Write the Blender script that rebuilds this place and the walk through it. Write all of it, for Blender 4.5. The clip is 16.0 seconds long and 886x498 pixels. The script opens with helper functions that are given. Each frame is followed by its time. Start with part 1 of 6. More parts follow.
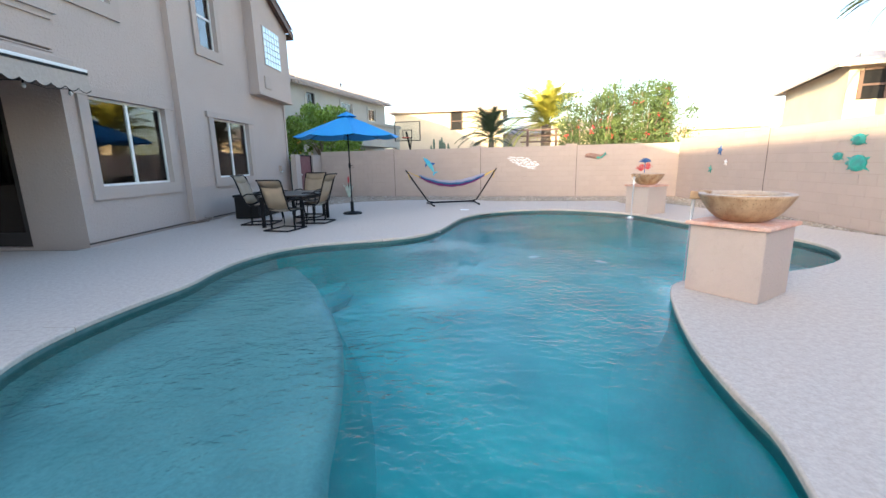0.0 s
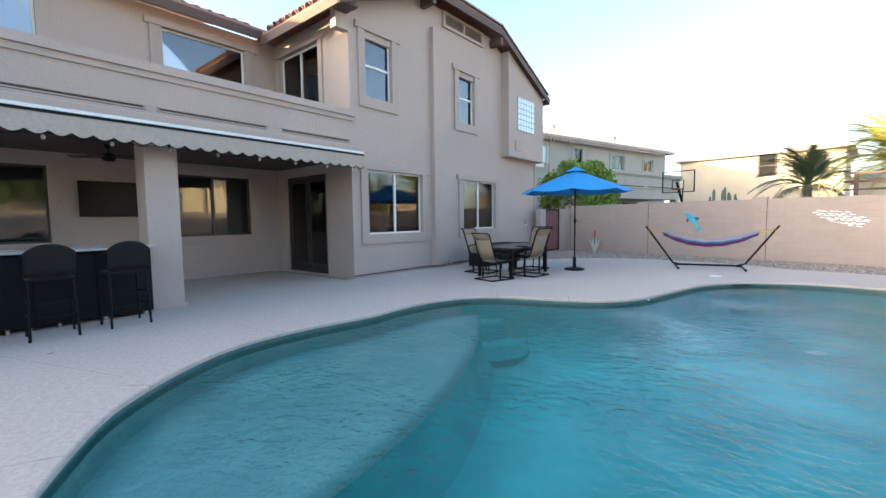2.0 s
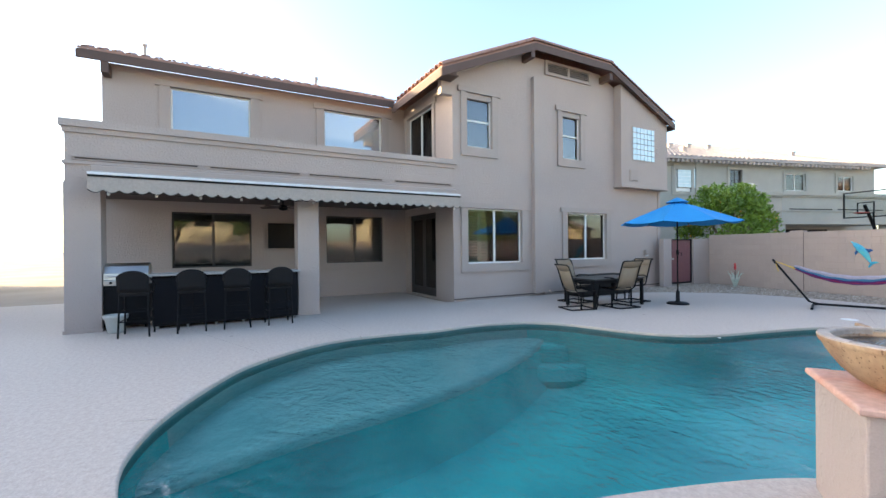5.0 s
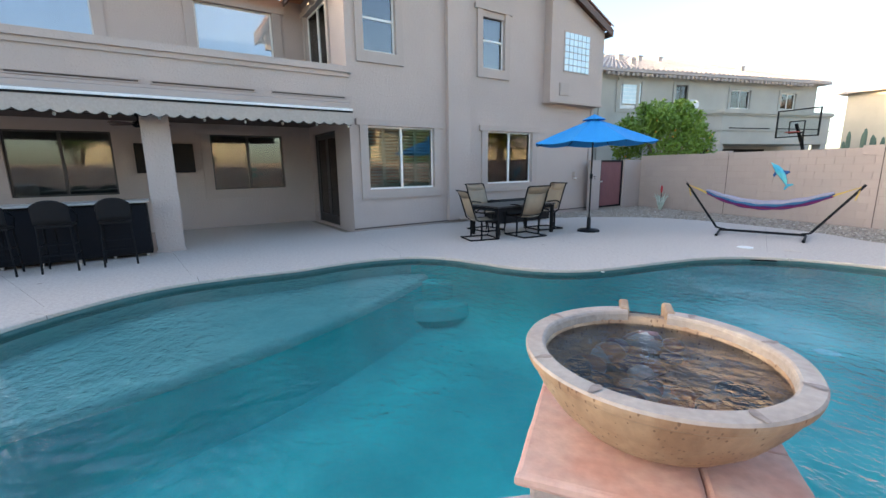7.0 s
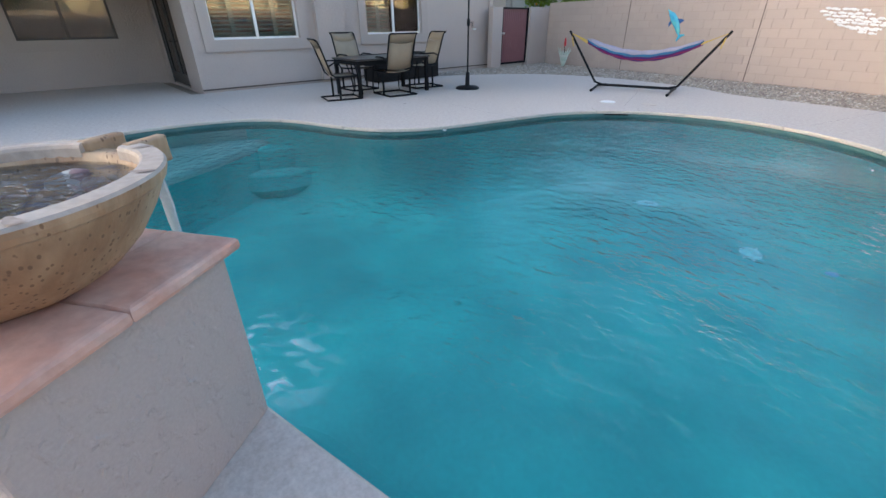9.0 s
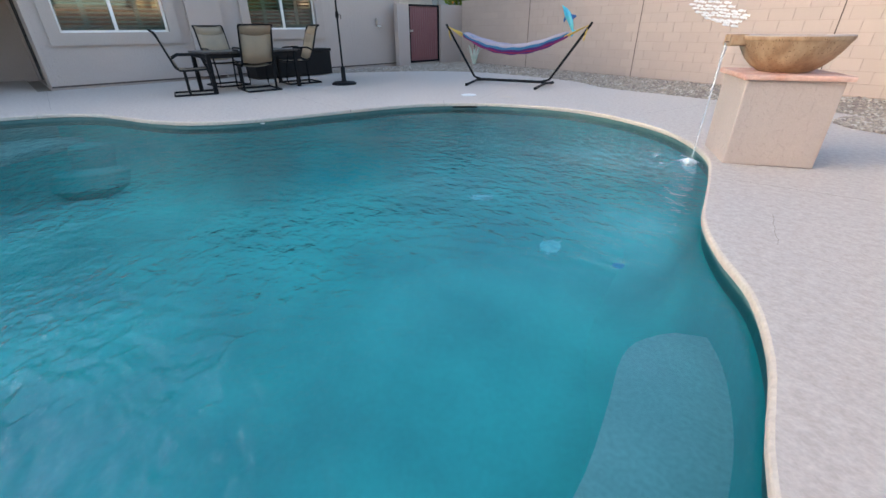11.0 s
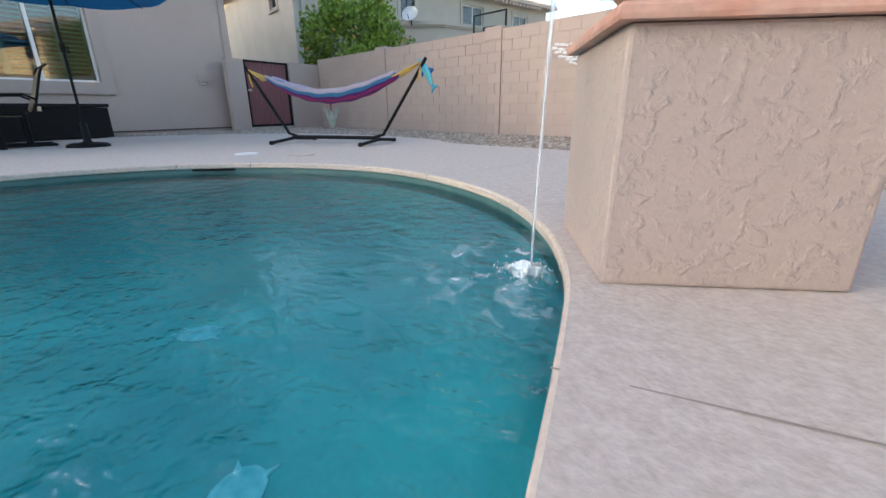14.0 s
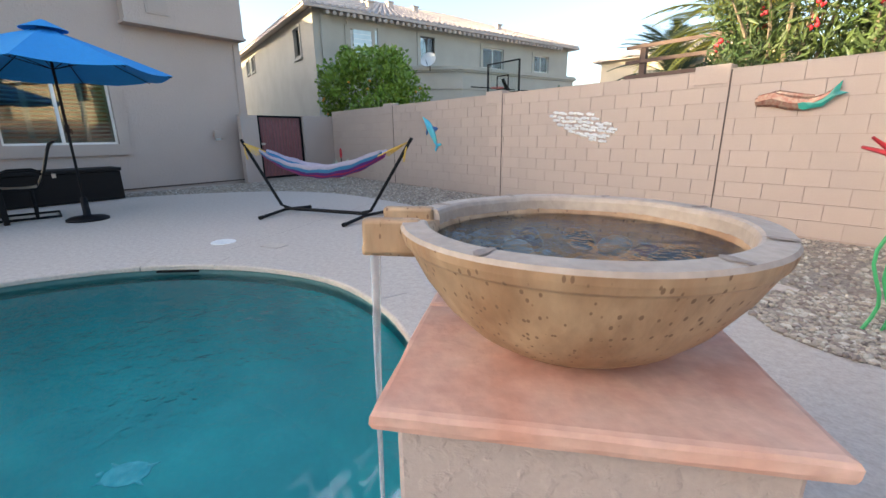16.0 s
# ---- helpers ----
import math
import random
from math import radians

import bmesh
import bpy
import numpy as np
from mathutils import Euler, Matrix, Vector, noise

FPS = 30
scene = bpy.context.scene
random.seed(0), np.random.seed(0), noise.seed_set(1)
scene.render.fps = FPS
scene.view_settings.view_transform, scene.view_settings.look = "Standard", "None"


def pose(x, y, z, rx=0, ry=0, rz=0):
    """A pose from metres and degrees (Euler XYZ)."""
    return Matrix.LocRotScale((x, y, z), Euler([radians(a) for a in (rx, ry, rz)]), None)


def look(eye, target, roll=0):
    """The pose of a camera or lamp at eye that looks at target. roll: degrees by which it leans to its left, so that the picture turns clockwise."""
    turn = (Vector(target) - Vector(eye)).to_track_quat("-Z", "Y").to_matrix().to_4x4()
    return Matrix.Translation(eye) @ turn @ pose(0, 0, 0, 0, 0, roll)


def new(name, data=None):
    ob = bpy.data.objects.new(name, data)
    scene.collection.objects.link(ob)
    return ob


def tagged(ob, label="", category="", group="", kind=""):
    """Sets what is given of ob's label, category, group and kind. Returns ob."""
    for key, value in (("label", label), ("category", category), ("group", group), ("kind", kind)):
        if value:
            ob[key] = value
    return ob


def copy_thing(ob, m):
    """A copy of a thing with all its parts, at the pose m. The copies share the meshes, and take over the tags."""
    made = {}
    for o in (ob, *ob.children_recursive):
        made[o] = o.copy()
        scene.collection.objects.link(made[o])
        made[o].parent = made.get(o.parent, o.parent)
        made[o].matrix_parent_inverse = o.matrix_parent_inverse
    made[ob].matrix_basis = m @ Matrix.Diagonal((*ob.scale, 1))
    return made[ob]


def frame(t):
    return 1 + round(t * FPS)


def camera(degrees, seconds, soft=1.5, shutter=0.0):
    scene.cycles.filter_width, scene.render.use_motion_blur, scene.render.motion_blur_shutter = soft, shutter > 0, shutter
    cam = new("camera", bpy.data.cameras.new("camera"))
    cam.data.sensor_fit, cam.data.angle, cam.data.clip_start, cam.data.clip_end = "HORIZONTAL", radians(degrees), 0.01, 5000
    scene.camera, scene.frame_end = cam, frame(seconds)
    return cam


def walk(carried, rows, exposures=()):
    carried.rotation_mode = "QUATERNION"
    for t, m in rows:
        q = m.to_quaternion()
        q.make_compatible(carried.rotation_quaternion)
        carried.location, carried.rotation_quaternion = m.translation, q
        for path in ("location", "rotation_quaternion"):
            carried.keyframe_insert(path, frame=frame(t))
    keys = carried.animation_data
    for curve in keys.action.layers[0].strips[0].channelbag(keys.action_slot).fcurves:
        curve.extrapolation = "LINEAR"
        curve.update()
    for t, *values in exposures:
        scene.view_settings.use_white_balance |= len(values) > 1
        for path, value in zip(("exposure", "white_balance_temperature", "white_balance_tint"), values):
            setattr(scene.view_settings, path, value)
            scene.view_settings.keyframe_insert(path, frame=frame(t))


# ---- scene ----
cam = camera(93.1, 16.0)

PATH = [
    (0, (-0.831, -1.648, 1.399), (-0.918, 0.309, 0.995), -1.1),
    (0.5, (-0.381, -1.499, 1.394), (-0.786, 0.433, 1.074), -1.0),
    (1, (-0.013, -1.307, 1.401), (-0.728, 0.545, 1.155), -0.9),
    (1.5, (0.276, -1.107, 1.408), (-0.731, 0.611, 1.223), -0.9),
    (2, (0.69, -0.897, 1.434), (-0.591, 0.632, 1.293), -0.7),
    (2.5, (1.148, -0.704, 1.451), (-0.304, 0.668, 1.363), -0.7),
    (3, (1.576, -0.793, 1.491), (0.011, 0.452, 1.445), -0.6),
    (3.5, (1.927, -0.922, 1.497), (0.306, 0.249, 1.474), -0.5),
    (5.8, (2.97, 0.336, 1.557), (1.19, 1.248, 1.551), -0.6),
    (6, (2.931, 0.603, 1.553), (1.155, 1.524, 1.545), -0.5),
    (6.5, (2.879, 1.073, 1.552), (1.146, 2.059, 1.401), -0.6),
    (7, (2.767, 1.507, 1.617), (1.126, 2.585, 1.236), -0.8),
    (7.5, (2.79, 1.943, 1.642), (1.246, 3.061, 1.037), -0.5),
    (8, (2.873, 2.28, 1.542), (1.408, 3.391, 0.754), -0.1),
    (8.5, (3.108, 2.646, 1.506), (1.724, 3.748, 0.573), -0.3),
    (9, (3.504, 3.023, 1.346), (2.174, 4.178, 0.399), -0.6),
    (9.5, (3.947, 3.413, 1.25), (2.684, 4.641, 0.304), -0.4),
    (10, (4.456, 3.863, 1.177), (3.216, 5.113, 0.229), -0.3),
    (12.5, (4.847, 6.471, 0.811), (3.529, 7.709, -0.044), -0.3),
    (13, (4.623, 7.034, 0.625), (3.435, 8.439, -0.159), -0.2),
    (13.5, (4.367, 7.479, 0.504), (3.221, 8.955, -0.208), -0.4),
    (14, (4.157, 7.972, 0.497), (3.077, 9.532, -0.136), -0.5),
    (14.5, (4.083, 8.275, 0.582), (3.075, 9.905, 0.008), -0.5),
    (15, (4.058, 8.515, 0.775), (3.072, 10.172, 0.247), -0.7),
    (15.5, (4.166, 8.600, 0.986), (3.128, 10.230, 0.464), -1.0),
    (16, (4.373, 8.712, 1.200), (3.167, 10.220, 0.678), -0.7),
]
EXPOSURES = [(0.0, 2.12, 6500, 10), (4.0, 2.07, 6500, 10), (10.0, 2.1, 6550, 10), (12.5, 2.0, 6600, 10), (16.0, 1.80, 6600, 10)]
walk(cam, [(t, look(eye, target, roll)) for t, eye, target, roll in PATH], EXPOSURES)



# ---- light ----
SUN_ELEV, SUN_AZ = radians(11.0), radians(217.0)
world = bpy.data.worlds.new("world")
scene.world = world
world.use_nodes = True
wn = world.node_tree
sky = wn.nodes.new("ShaderNodeTexSky")
sky.sky_type, sky.sun_disc = "NISHITA", False
sky.sun_elevation, sky.sun_rotation = radians(18.0), SUN_AZ
sky.air_density, sky.dust_density, sky.ozone_density = 1.0, 1.8, 1.2
wn.nodes["Background"].inputs["Strength"].default_value = 0.15
wn.links.new(sky.outputs[0], wn.nodes["Background"].inputs["Color"])
sun = new("sun", bpy.data.lights.new("sun", "SUN"))
sun.data.energy, sun.data.angle, sun.data.color = 4.5, radians(0.6), (1.0, 0.80, 0.48)
SUN_DIR = Vector((math.sin(SUN_AZ) * math.cos(SUN_ELEV), math.cos(SUN_AZ) * math.cos(SUN_ELEV), math.sin(SUN_ELEV)))
sun.matrix_world = look(SUN_DIR * 60, (0, 0, 0))


# ---- materials ----
def mat(name, color, rough=0.8, metal=0.0, color2=None, scale=3.0, amount=0.5, bump=0.0, bump_scale=60.0, spec=0.5, fine=0.06, emit=None, coords="Object", random_tone=0.0, stretch=None):
    m = bpy.data.materials.new(name)
    m.use_nodes = True
    nt = m.node_tree
    b = nt.nodes["Principled BSDF"]
    N, L = nt.nodes.new, nt.links.new
    tc = N("ShaderNodeTexCoord")
    src = tc.outputs[coords]
    if stretch:
        mp = N("ShaderNodeMapping")
        mp.inputs["Scale"].default_value = stretch
        L(src, mp.inputs["Vector"])
        src = mp.outputs[0]
    n1 = N("ShaderNodeTexNoise")
    n1.inputs["Scale"].default_value, n1.inputs["Detail"].default_value = scale, 6
    L(src, n1.inputs["Vector"])
    n2 = N("ShaderNodeTexNoise")
    n2.inputs["Scale"].default_value, n2.inputs["Detail"].default_value = bump_scale, 4
    L(src, n2.inputs["Vector"])
    ramp = N("ShaderNodeMapRange")
    ramp.inputs["From Min"].default_value, ramp.inputs["From Max"].default_value = 0.35, 0.65
    ramp.inputs["To Max"].default_value = amount
    L(n1.outputs["Fac"], ramp.inputs["Value"])
    mix = N("ShaderNodeMix")
    mix.data_type = "RGBA"
    mix.inputs[6].default_value = (*color, 1)
    mix.inputs[7].default_value = (*(color2 or [c * 0.8 for c in color]), 1)
    L(ramp.outputs[0], mix.inputs[0])
    hsv = N("ShaderNodeHueSaturation")
    L(mix.outputs[2], hsv.inputs["Color"])
    val = N("ShaderNodeMapRange")
    val.inputs["From Min"].default_value, val.inputs["From Max"].default_value = 0.3, 0.7
    val.inputs["To Min"].default_value, val.inputs["To Max"].default_value = 1 - fine, 1 + fine
    L(n2.outputs["Fac"], val.inputs["Value"])
    last = val.outputs[0]
    if random_tone:
        oi = N("ShaderNodeObjectInfo")
        geo = N("ShaderNodeNewGeometry")
        ad = N("ShaderNodeMath")
        L(oi.outputs["Random"], ad.inputs[0])
        L(geo.outputs["Random Per Island"], ad.inputs[1])
        rr = N("ShaderNodeMapRange")
        rr.inputs["From Max"].default_value = 2.0
        rr.inputs["To Min"].default_value, rr.inputs["To Max"].default_value = 1 - random_tone, 1 + random_tone
        L(ad.outputs[0], rr.inputs["Value"])
        mu = N("ShaderNodeMath")
        mu.operation = "MULTIPLY"
        L(last, mu.inputs[0])
        L(rr.outputs[0], mu.inputs[1])
        last = mu.outputs[0]
    L(last, hsv.inputs["Value"])
    L(hsv.outputs[0], b.inputs["Base Color"])
    b.inputs["Roughness"].default_value, b.inputs["Metallic"].default_value = rough, metal
    b.inputs["Specular IOR Level"].default_value = spec
    if bump:
        bp = N("ShaderNodeBump")
        bp.inputs["Strength"].default_value, bp.inputs["Distance"].default_value = 1.0, bump
        L(n2.outputs["Fac"], bp.inputs["Height"])
        L(bp.outputs[0], b.inputs["Normal"])
    if emit:
        b.inputs["Emission Color"].default_value = (*emit[:3], 1)
        b.inputs["Emission Strength"].default_value = emit[3]
    return m


def stucco_material(name, color, dist=0.006, scale=9.0):
    """Trowelled stucco: flattened raised patches over a fine grain."""
    m = mat(name, color, 0.9, color2=[c * 0.9 for c in color], scale=0.7, amount=0.6, bump_scale=90, fine=0.04)
    nt = m.node_tree
    N, L = nt.nodes.new, nt.links.new
    b = nt.nodes["Principled BSDF"]
    tc = N("ShaderNodeTexCoord")
    n = N("ShaderNodeTexNoise")
    n.inputs["Scale"].default_value, n.inputs["Detail"].default_value, n.inputs["Distortion"].default_value = scale, 4, 0.25
    L(tc.outputs["Object"], n.inputs["Vector"])
    r = N("ShaderNodeMapRange")
    r.inputs["From Min"].default_value, r.inputs["From Max"].default_value = 0.46, 0.70
    r.interpolation_type = "SMOOTHSTEP"
    L(n.outputs["Fac"], r.inputs["Value"])
    g = N("ShaderNodeTexNoise")
    g.inputs["Scale"].default_value, g.inputs["Detail"].default_value = 140, 3
    L(tc.outputs["Object"], g.inputs["Vector"])
    a = N("ShaderNodeMath")
    a.operation = "MULTIPLY_ADD"
    a.inputs[1].default_value = 0.25
    L(g.outputs["Fac"], a.inputs[0])
    L(r.outputs[0], a.inputs[2])
    bp = N("ShaderNodeBump")
    bp.inputs["Strength"].default_value, bp.inputs["Distance"].default_value = 1.0, dist
    L(a.outputs[0], bp.inputs["Height"])
    L(bp.outputs[0], b.inputs["Normal"])
    return m


def glass_material(name, tint=(0.8, 0.85, 0.85), ior=1.7, rough=0.0):
    m = bpy.data.materials.new(name)
    m.use_nodes = True
    nt = m.node_tree
    nt.nodes.remove(nt.nodes["Principled BSDF"])
    N, L = nt.nodes.new, nt.links.new
    t, g, f, x = N("ShaderNodeBsdfTransparent"), N("ShaderNodeBsdfGlossy"), N("ShaderNodeFresnel"), N("ShaderNodeMixShader")
    t.inputs["Color"].default_value = (*tint, 1)
    g.inputs["Roughness"].default_value = rough
    f.inputs["IOR"].default_value = ior
    L(f.outputs[0], x.inputs[0])
    L(t.outputs[0], x.inputs[1])
    L(g.outputs[0], x.inputs[2])
    L(x.outputs[0], nt.nodes["Material Output"].inputs["Surface"])
    return m


def water_material(name, tint, ripple=0.012, scale=3.0, ior=1.33):
    m = glass_material(name, tint, ior, 0.012)
    nt = m.node_tree
    N, L = nt.nodes.new, nt.links.new
    tc = N("ShaderNodeTexCoord")
    mp = N("ShaderNodeMapping")
    mp.inputs["Scale"].default_value = (1.0, 1.35, 1.0)
    mp.inputs["Rotation"].default_value = (0, 0, 0.5)
    L(tc.outputs["Object"], mp.inputs["Vector"])
    n = N("ShaderNodeTexNoise")
    n.inputs["Scale"].default_value, n.inputs["Detail"].default_value, n.inputs["Distortion"].default_value = scale, 3, 0.15
    n.inputs["Roughness"].default_value = 0.58
    big = N("ShaderNodeTexNoise")
    big.inputs["Scale"].default_value, big.inputs["Detail"].default_value = 0.55, 2
    L(tc.outputs["Object"], big.inputs["Vector"])
    calm = N("ShaderNodeMapRange")
    calm.inputs["From Min"].default_value, calm.inputs["From Max"].default_value = 0.38, 0.62
    calm.inputs["To Min"].default_value, calm.inputs["To Max"].default_value = 0.25, 1.2
    L(big.outputs["Fac"], calm.inputs["Value"])
    L(mp.outputs[0], n.inputs["Vector"])
    bp = N("ShaderNodeBump")
    bp.inputs["Strength"].default_value, bp.inputs["Distance"].default_value = 1.0, ripple
    hm = N("ShaderNodeMath")
    hm.operation = "MULTIPLY"
    L(n.outputs["Fac"], hm.inputs[0])
    L(calm.outputs[0], hm.inputs[1])
    L(hm.outputs[0], bp.inputs["Height"])
    for node in nt.nodes:
        if node.type in ("BSDF_GLOSSY", "FRESNEL"):
            L(bp.outputs[0], node.inputs["Normal"])
    return m


STUCCO = stucco_material("stucco", (0.44, 0.36, 0.315), 0.0036, 21.0)
STUCCO_TRIM = stucco_material("stucco_trim", (0.42, 0.345, 0.30), 0.0015, 24)
BLOCK = mat("block", (0.46, 0.365, 0.31), 0.92, color2=(0.42, 0.335, 0.285), scale=1.5, bump=0.003, bump_scale=120, random_tone=0.05)
MORTAR = mat("mortar", (0.40, 0.31, 0.26), 0.95, bump=0.002, bump_scale=150)
DECK = mat("deck", (0.53, 0.46, 0.40), 0.85, color2=(0.455, 0.38, 0.325), scale=20, amount=0.9, bump=0.003, bump_scale=55, fine=0.09)
COPING = mat("coping", (0.53, 0.45, 0.375), 0.8, color2=(0.47, 0.39, 0.32), scale=2.5, bump=0.003, bump_scale=38, fine=0.10)
# The water's depth tint is put into these plaster colours, the shelf paler.
PLASTER = mat("pool_plaster", (0.05, 0.62, 0.58), 0.8, color2=(0.025, 0.38, 0.38), scale=0.75, amount=0.8, fine=0.05, bump_scale=30)
SHELF = mat("shelf_plaster", (0.36, 0.56, 0.52), 0.8, color2=(0.27, 0.46, 0.44), scale=2.0, amount=0.7, fine=0.1, bump_scale=40)
WATERLINE = mat("waterline_tile", (0.07, 0.17, 0.165), 0.4, color2=(0.11, 0.21, 0.19), scale=8)
WATER = water_material("water", (0.76, 0.99, 0.97), 0.048, 7.0, 1.37)
BOWL_WATER = water_material("bowl_water", (0.66, 0.68, 0.71), 0.10, 11.0, 1.5)
GRAVEL = mat("gravel_bed", (0.33, 0.28, 0.23), 0.95, color2=(0.22, 0.18, 0.15), scale=30, amount=1.0, bump=0.02, bump_scale=40)
DIRT = mat("far_ground", (0.36, 0.30, 0.24), 0.95, color2=(0.28, 0.23, 0.18), scale=0.3, amount=1.0)
GLASS = glass_material("window_glass", (0.7, 0.76, 0.76), 1.75)
GLASS_UP = glass_material("coated_glass", (0.8, 0.85, 0.92), 2.3)
FRAME = mat("white_vinyl", (0.75, 0.74, 0.70), 0.4)
BLACK = mat("black_metal", (0.007, 0.007, 0.008), 0.55, spec=0.15)
DARKROOM = mat("dark_room_brown", (0.25, 0.2, 0.16), 0.9)
FASCIA = mat("fascia_brown", (0.11, 0.065, 0.05), 0.7, scale=4)
ROOF_TILE = mat("roof_tile_red", (0.35, 0.19, 0.14), 0.85, color2=(0.28, 0.17, 0.14), scale=4, random_tone=0.15)
ROOF_TAN = mat("roof_tile_tan", (0.50, 0.42, 0.37), 0.85, color2=(0.40, 0.33, 0.30), scale=4, random_tone=0.15)
NEIGHBOR = mat("neighbor_stucco", (0.40, 0.38, 0.33), 0.9, scale=1)
CREAM = mat("cream_stucco", (0.62, 0.52, 0.38), 0.9, scale=1)
BLUE = mat("umbrella_canvas", (0.008, 0.25, 0.60), 0.75, scale=30, bump=0.001, bump_scale=300)
CAPSTONE = mat("sandstone_cap", (0.56, 0.29, 0.21), 0.75, color2=(0.60, 0.40, 0.32), scale=5, amount=0.9, bump=0.003, bump_scale=25, fine=0.1)
BOWL = mat("cast_bowl", (0.45, 0.305, 0.18), 0.6, color2=(0.28, 0.15, 0.075), scale=9, amount=0.9, bump=0.003, bump_scale=40, fine=0.10, stretch=(1, 1, 0.3))
RIM = mat("cast_rim", (0.43, 0.35, 0.285), 0.6, color2=(0.36, 0.27, 0.21), scale=9, amount=0.7, bump=0.003, bump_scale=40, fine=0.1)

RIM_STAIN = mat("rim_stain", (0.23, 0.165, 0.13), 0.6, color2=(0.33, 0.25, 0.2), scale=30, amount=1.0)


def pits(m, scale, dark, size):
    """Small dark pits cast into the surface."""
    nt = m.node_tree
    N, L = nt.nodes.new, nt.links.new
    b = nt.nodes["Principled BSDF"]
    tc, mp, v, w, r, x = (N(t) for t in ("ShaderNodeTexCoord", "ShaderNodeMapping", "ShaderNodeTexVoronoi", "ShaderNodeTexNoise", "ShaderNodeMapRange", "ShaderNodeMix"))
    mp.inputs["Scale"].default_value = (1.0, 1.0, 0.45)
    L(tc.outputs["Object"], mp.inputs["Vector"])
    L(mp.outputs[0], v.inputs["Vector"])
    L(tc.outputs["Object"], w.inputs["Vector"])
    v.inputs["Scale"].default_value, w.inputs["Scale"].default_value = scale, 5
    s = N("ShaderNodeMath")
    s.operation = "MULTIPLY_ADD"
    s.inputs[1].default_value = -0.35
    L(w.outputs["Fac"], s.inputs[0])
    L(v.outputs["Distance"], s.inputs[2])
    r.inputs["From Min"].default_value, r.inputs["From Max"].default_value = size - 0.20, size - 0.12
    r.inputs["To Min"].default_value, r.inputs["To Max"].default_value = 0.85, 0.0
    L(s.outputs[0], r.inputs["Value"])
    x.data_type = "RGBA"
    L(r.outputs[0], x.inputs[0])
    L(b.inputs["Base Color"].links[0].from_socket, x.inputs[6])
    x.inputs[7].default_value = (*dark, 1)
    L(x.outputs[2], b.inputs["Base Color"])


pits(BOWL, 62, (0.15, 0.08, 0.04), 0.17)
BRONZE = mat("dark_bronze", (0.035, 0.03, 0.028), 0.45)
AWNING = mat("awning_canvas", (0.40, 0.34, 0.29), 0.85, scale=20)
BEAM_WHITE = mat("white_aluminium", (0.75, 0.75, 0.73), 0.35)


# ---- helpers ----
def part(name, bm, material, parent=None, label="", kind="", smooth=False, m=None, recalc=True):
    me = bpy.data.meshes.new(name)
    if recalc:
        bmesh.ops.recalc_face_normals(bm, faces=bm.faces)
    bm.to_mesh(me)
    bm.free()
    for mt in material if isinstance(material, (list, tuple)) else [material]:
        me.materials.append(mt)
    if smooth:
        for p in me.polygons:
            p.use_smooth = True
    ob = new(name, me)
    if parent:
        ob.parent = parent
    if m is not None:
        ob.matrix_basis = m
    return tagged(ob, label, kind=kind)


def thing(name, x, y, z, rz, label, category, group=""):
    ob = new(name)
    ob.empty_display_size = 0.1
    ob.matrix_basis = pose(x, y, z, 0, 0, rz)
    return tagged(ob, label, category, group)


def box(bm, x0, x1, y0, y1, z0, z1, m=None, bevel=0.0):
    vs = [bm.verts.new((x, y, z)) for x in (x0, x1) for y in (y0, y1) for z in (z0, z1)]
    if m is not None:
        for v in vs:
            v.co = m @ v.co
    fs = [bm.faces.new([vs[i] for i in q]) for q in ((0, 1, 3, 2), (4, 6, 7, 5), (0, 4, 5, 1), (2, 3, 7, 6), (0, 2, 6, 4), (1, 5, 7, 3))]
    if bevel:
        es = list({e for f in fs for e in f.edges})
        bmesh.ops.bevel(bm, geom=es, offset=bevel, segments=2, affect="EDGES", profile=0.5)
    return vs


def boxes(*specs, bevel=0.0):
    bm = bmesh.new()
    for s in specs:
        box(bm, *s, bevel=bevel)
    return bm


def tube(bm, pts, r, n=8, closed=False, cap=True):
    """A round bar along the points; r may be a list."""
    pts = [Vector(p) for p in pts]
    rings = []
    for i, p in enumerate(pts):
        a = pts[i - 1] if i or closed else p
        b = pts[(i + 1) % len(pts)] if i < len(pts) - 1 or closed else p
        d = (b - a).normalized()
        up = Vector((0, 0, 1)) if abs(d.z) < 0.93 else Vector((0, 1, 0))
        s = d.cross(up).normalized()
        u = s.cross(d)
        rad = r[i] if isinstance(r, (list, tuple)) else r
        rings.append([bm.verts.new(p + (s * math.cos(k * 2 * math.pi / n) + u * math.sin(k * 2 * math.pi / n)) * rad) for k in range(n)])
    for i in range(len(rings) - (0 if closed else 1)):
        A, B = rings[i], rings[(i + 1) % len(rings)]
        for k in range(n):
            bm.faces.new((A[k], A[(k + 1) % n], B[(k + 1) % n], B[k]))
    if cap and not closed:
        bm.faces.new(rings[0])
        bm.faces.new(rings[-1])


def lathe(bm, prof, n=32, cx=0, cy=0):
    """A turned shape from (radius, z) pairs."""
    rings = []
    for r, z in prof:
        if r < 1e-4:
            rings.append([bm.verts.new((cx, cy, z))])
        else:
            rings.append([bm.verts.new((cx + r * math.cos(k * 2 * math.pi / n), cy + r * math.sin(k * 2 * math.pi / n), z)) for k in range(n)])
    for A, B in zip(rings, rings[1:]):
        for k in range(n):
            q = [A[k % len(A)], A[(k + 1) % len(A)], B[(k + 1) % len(B)], B[k % len(B)]]
            q = list(dict.fromkeys(q))
            if len(q) > 2:
                bm.faces.new(q)


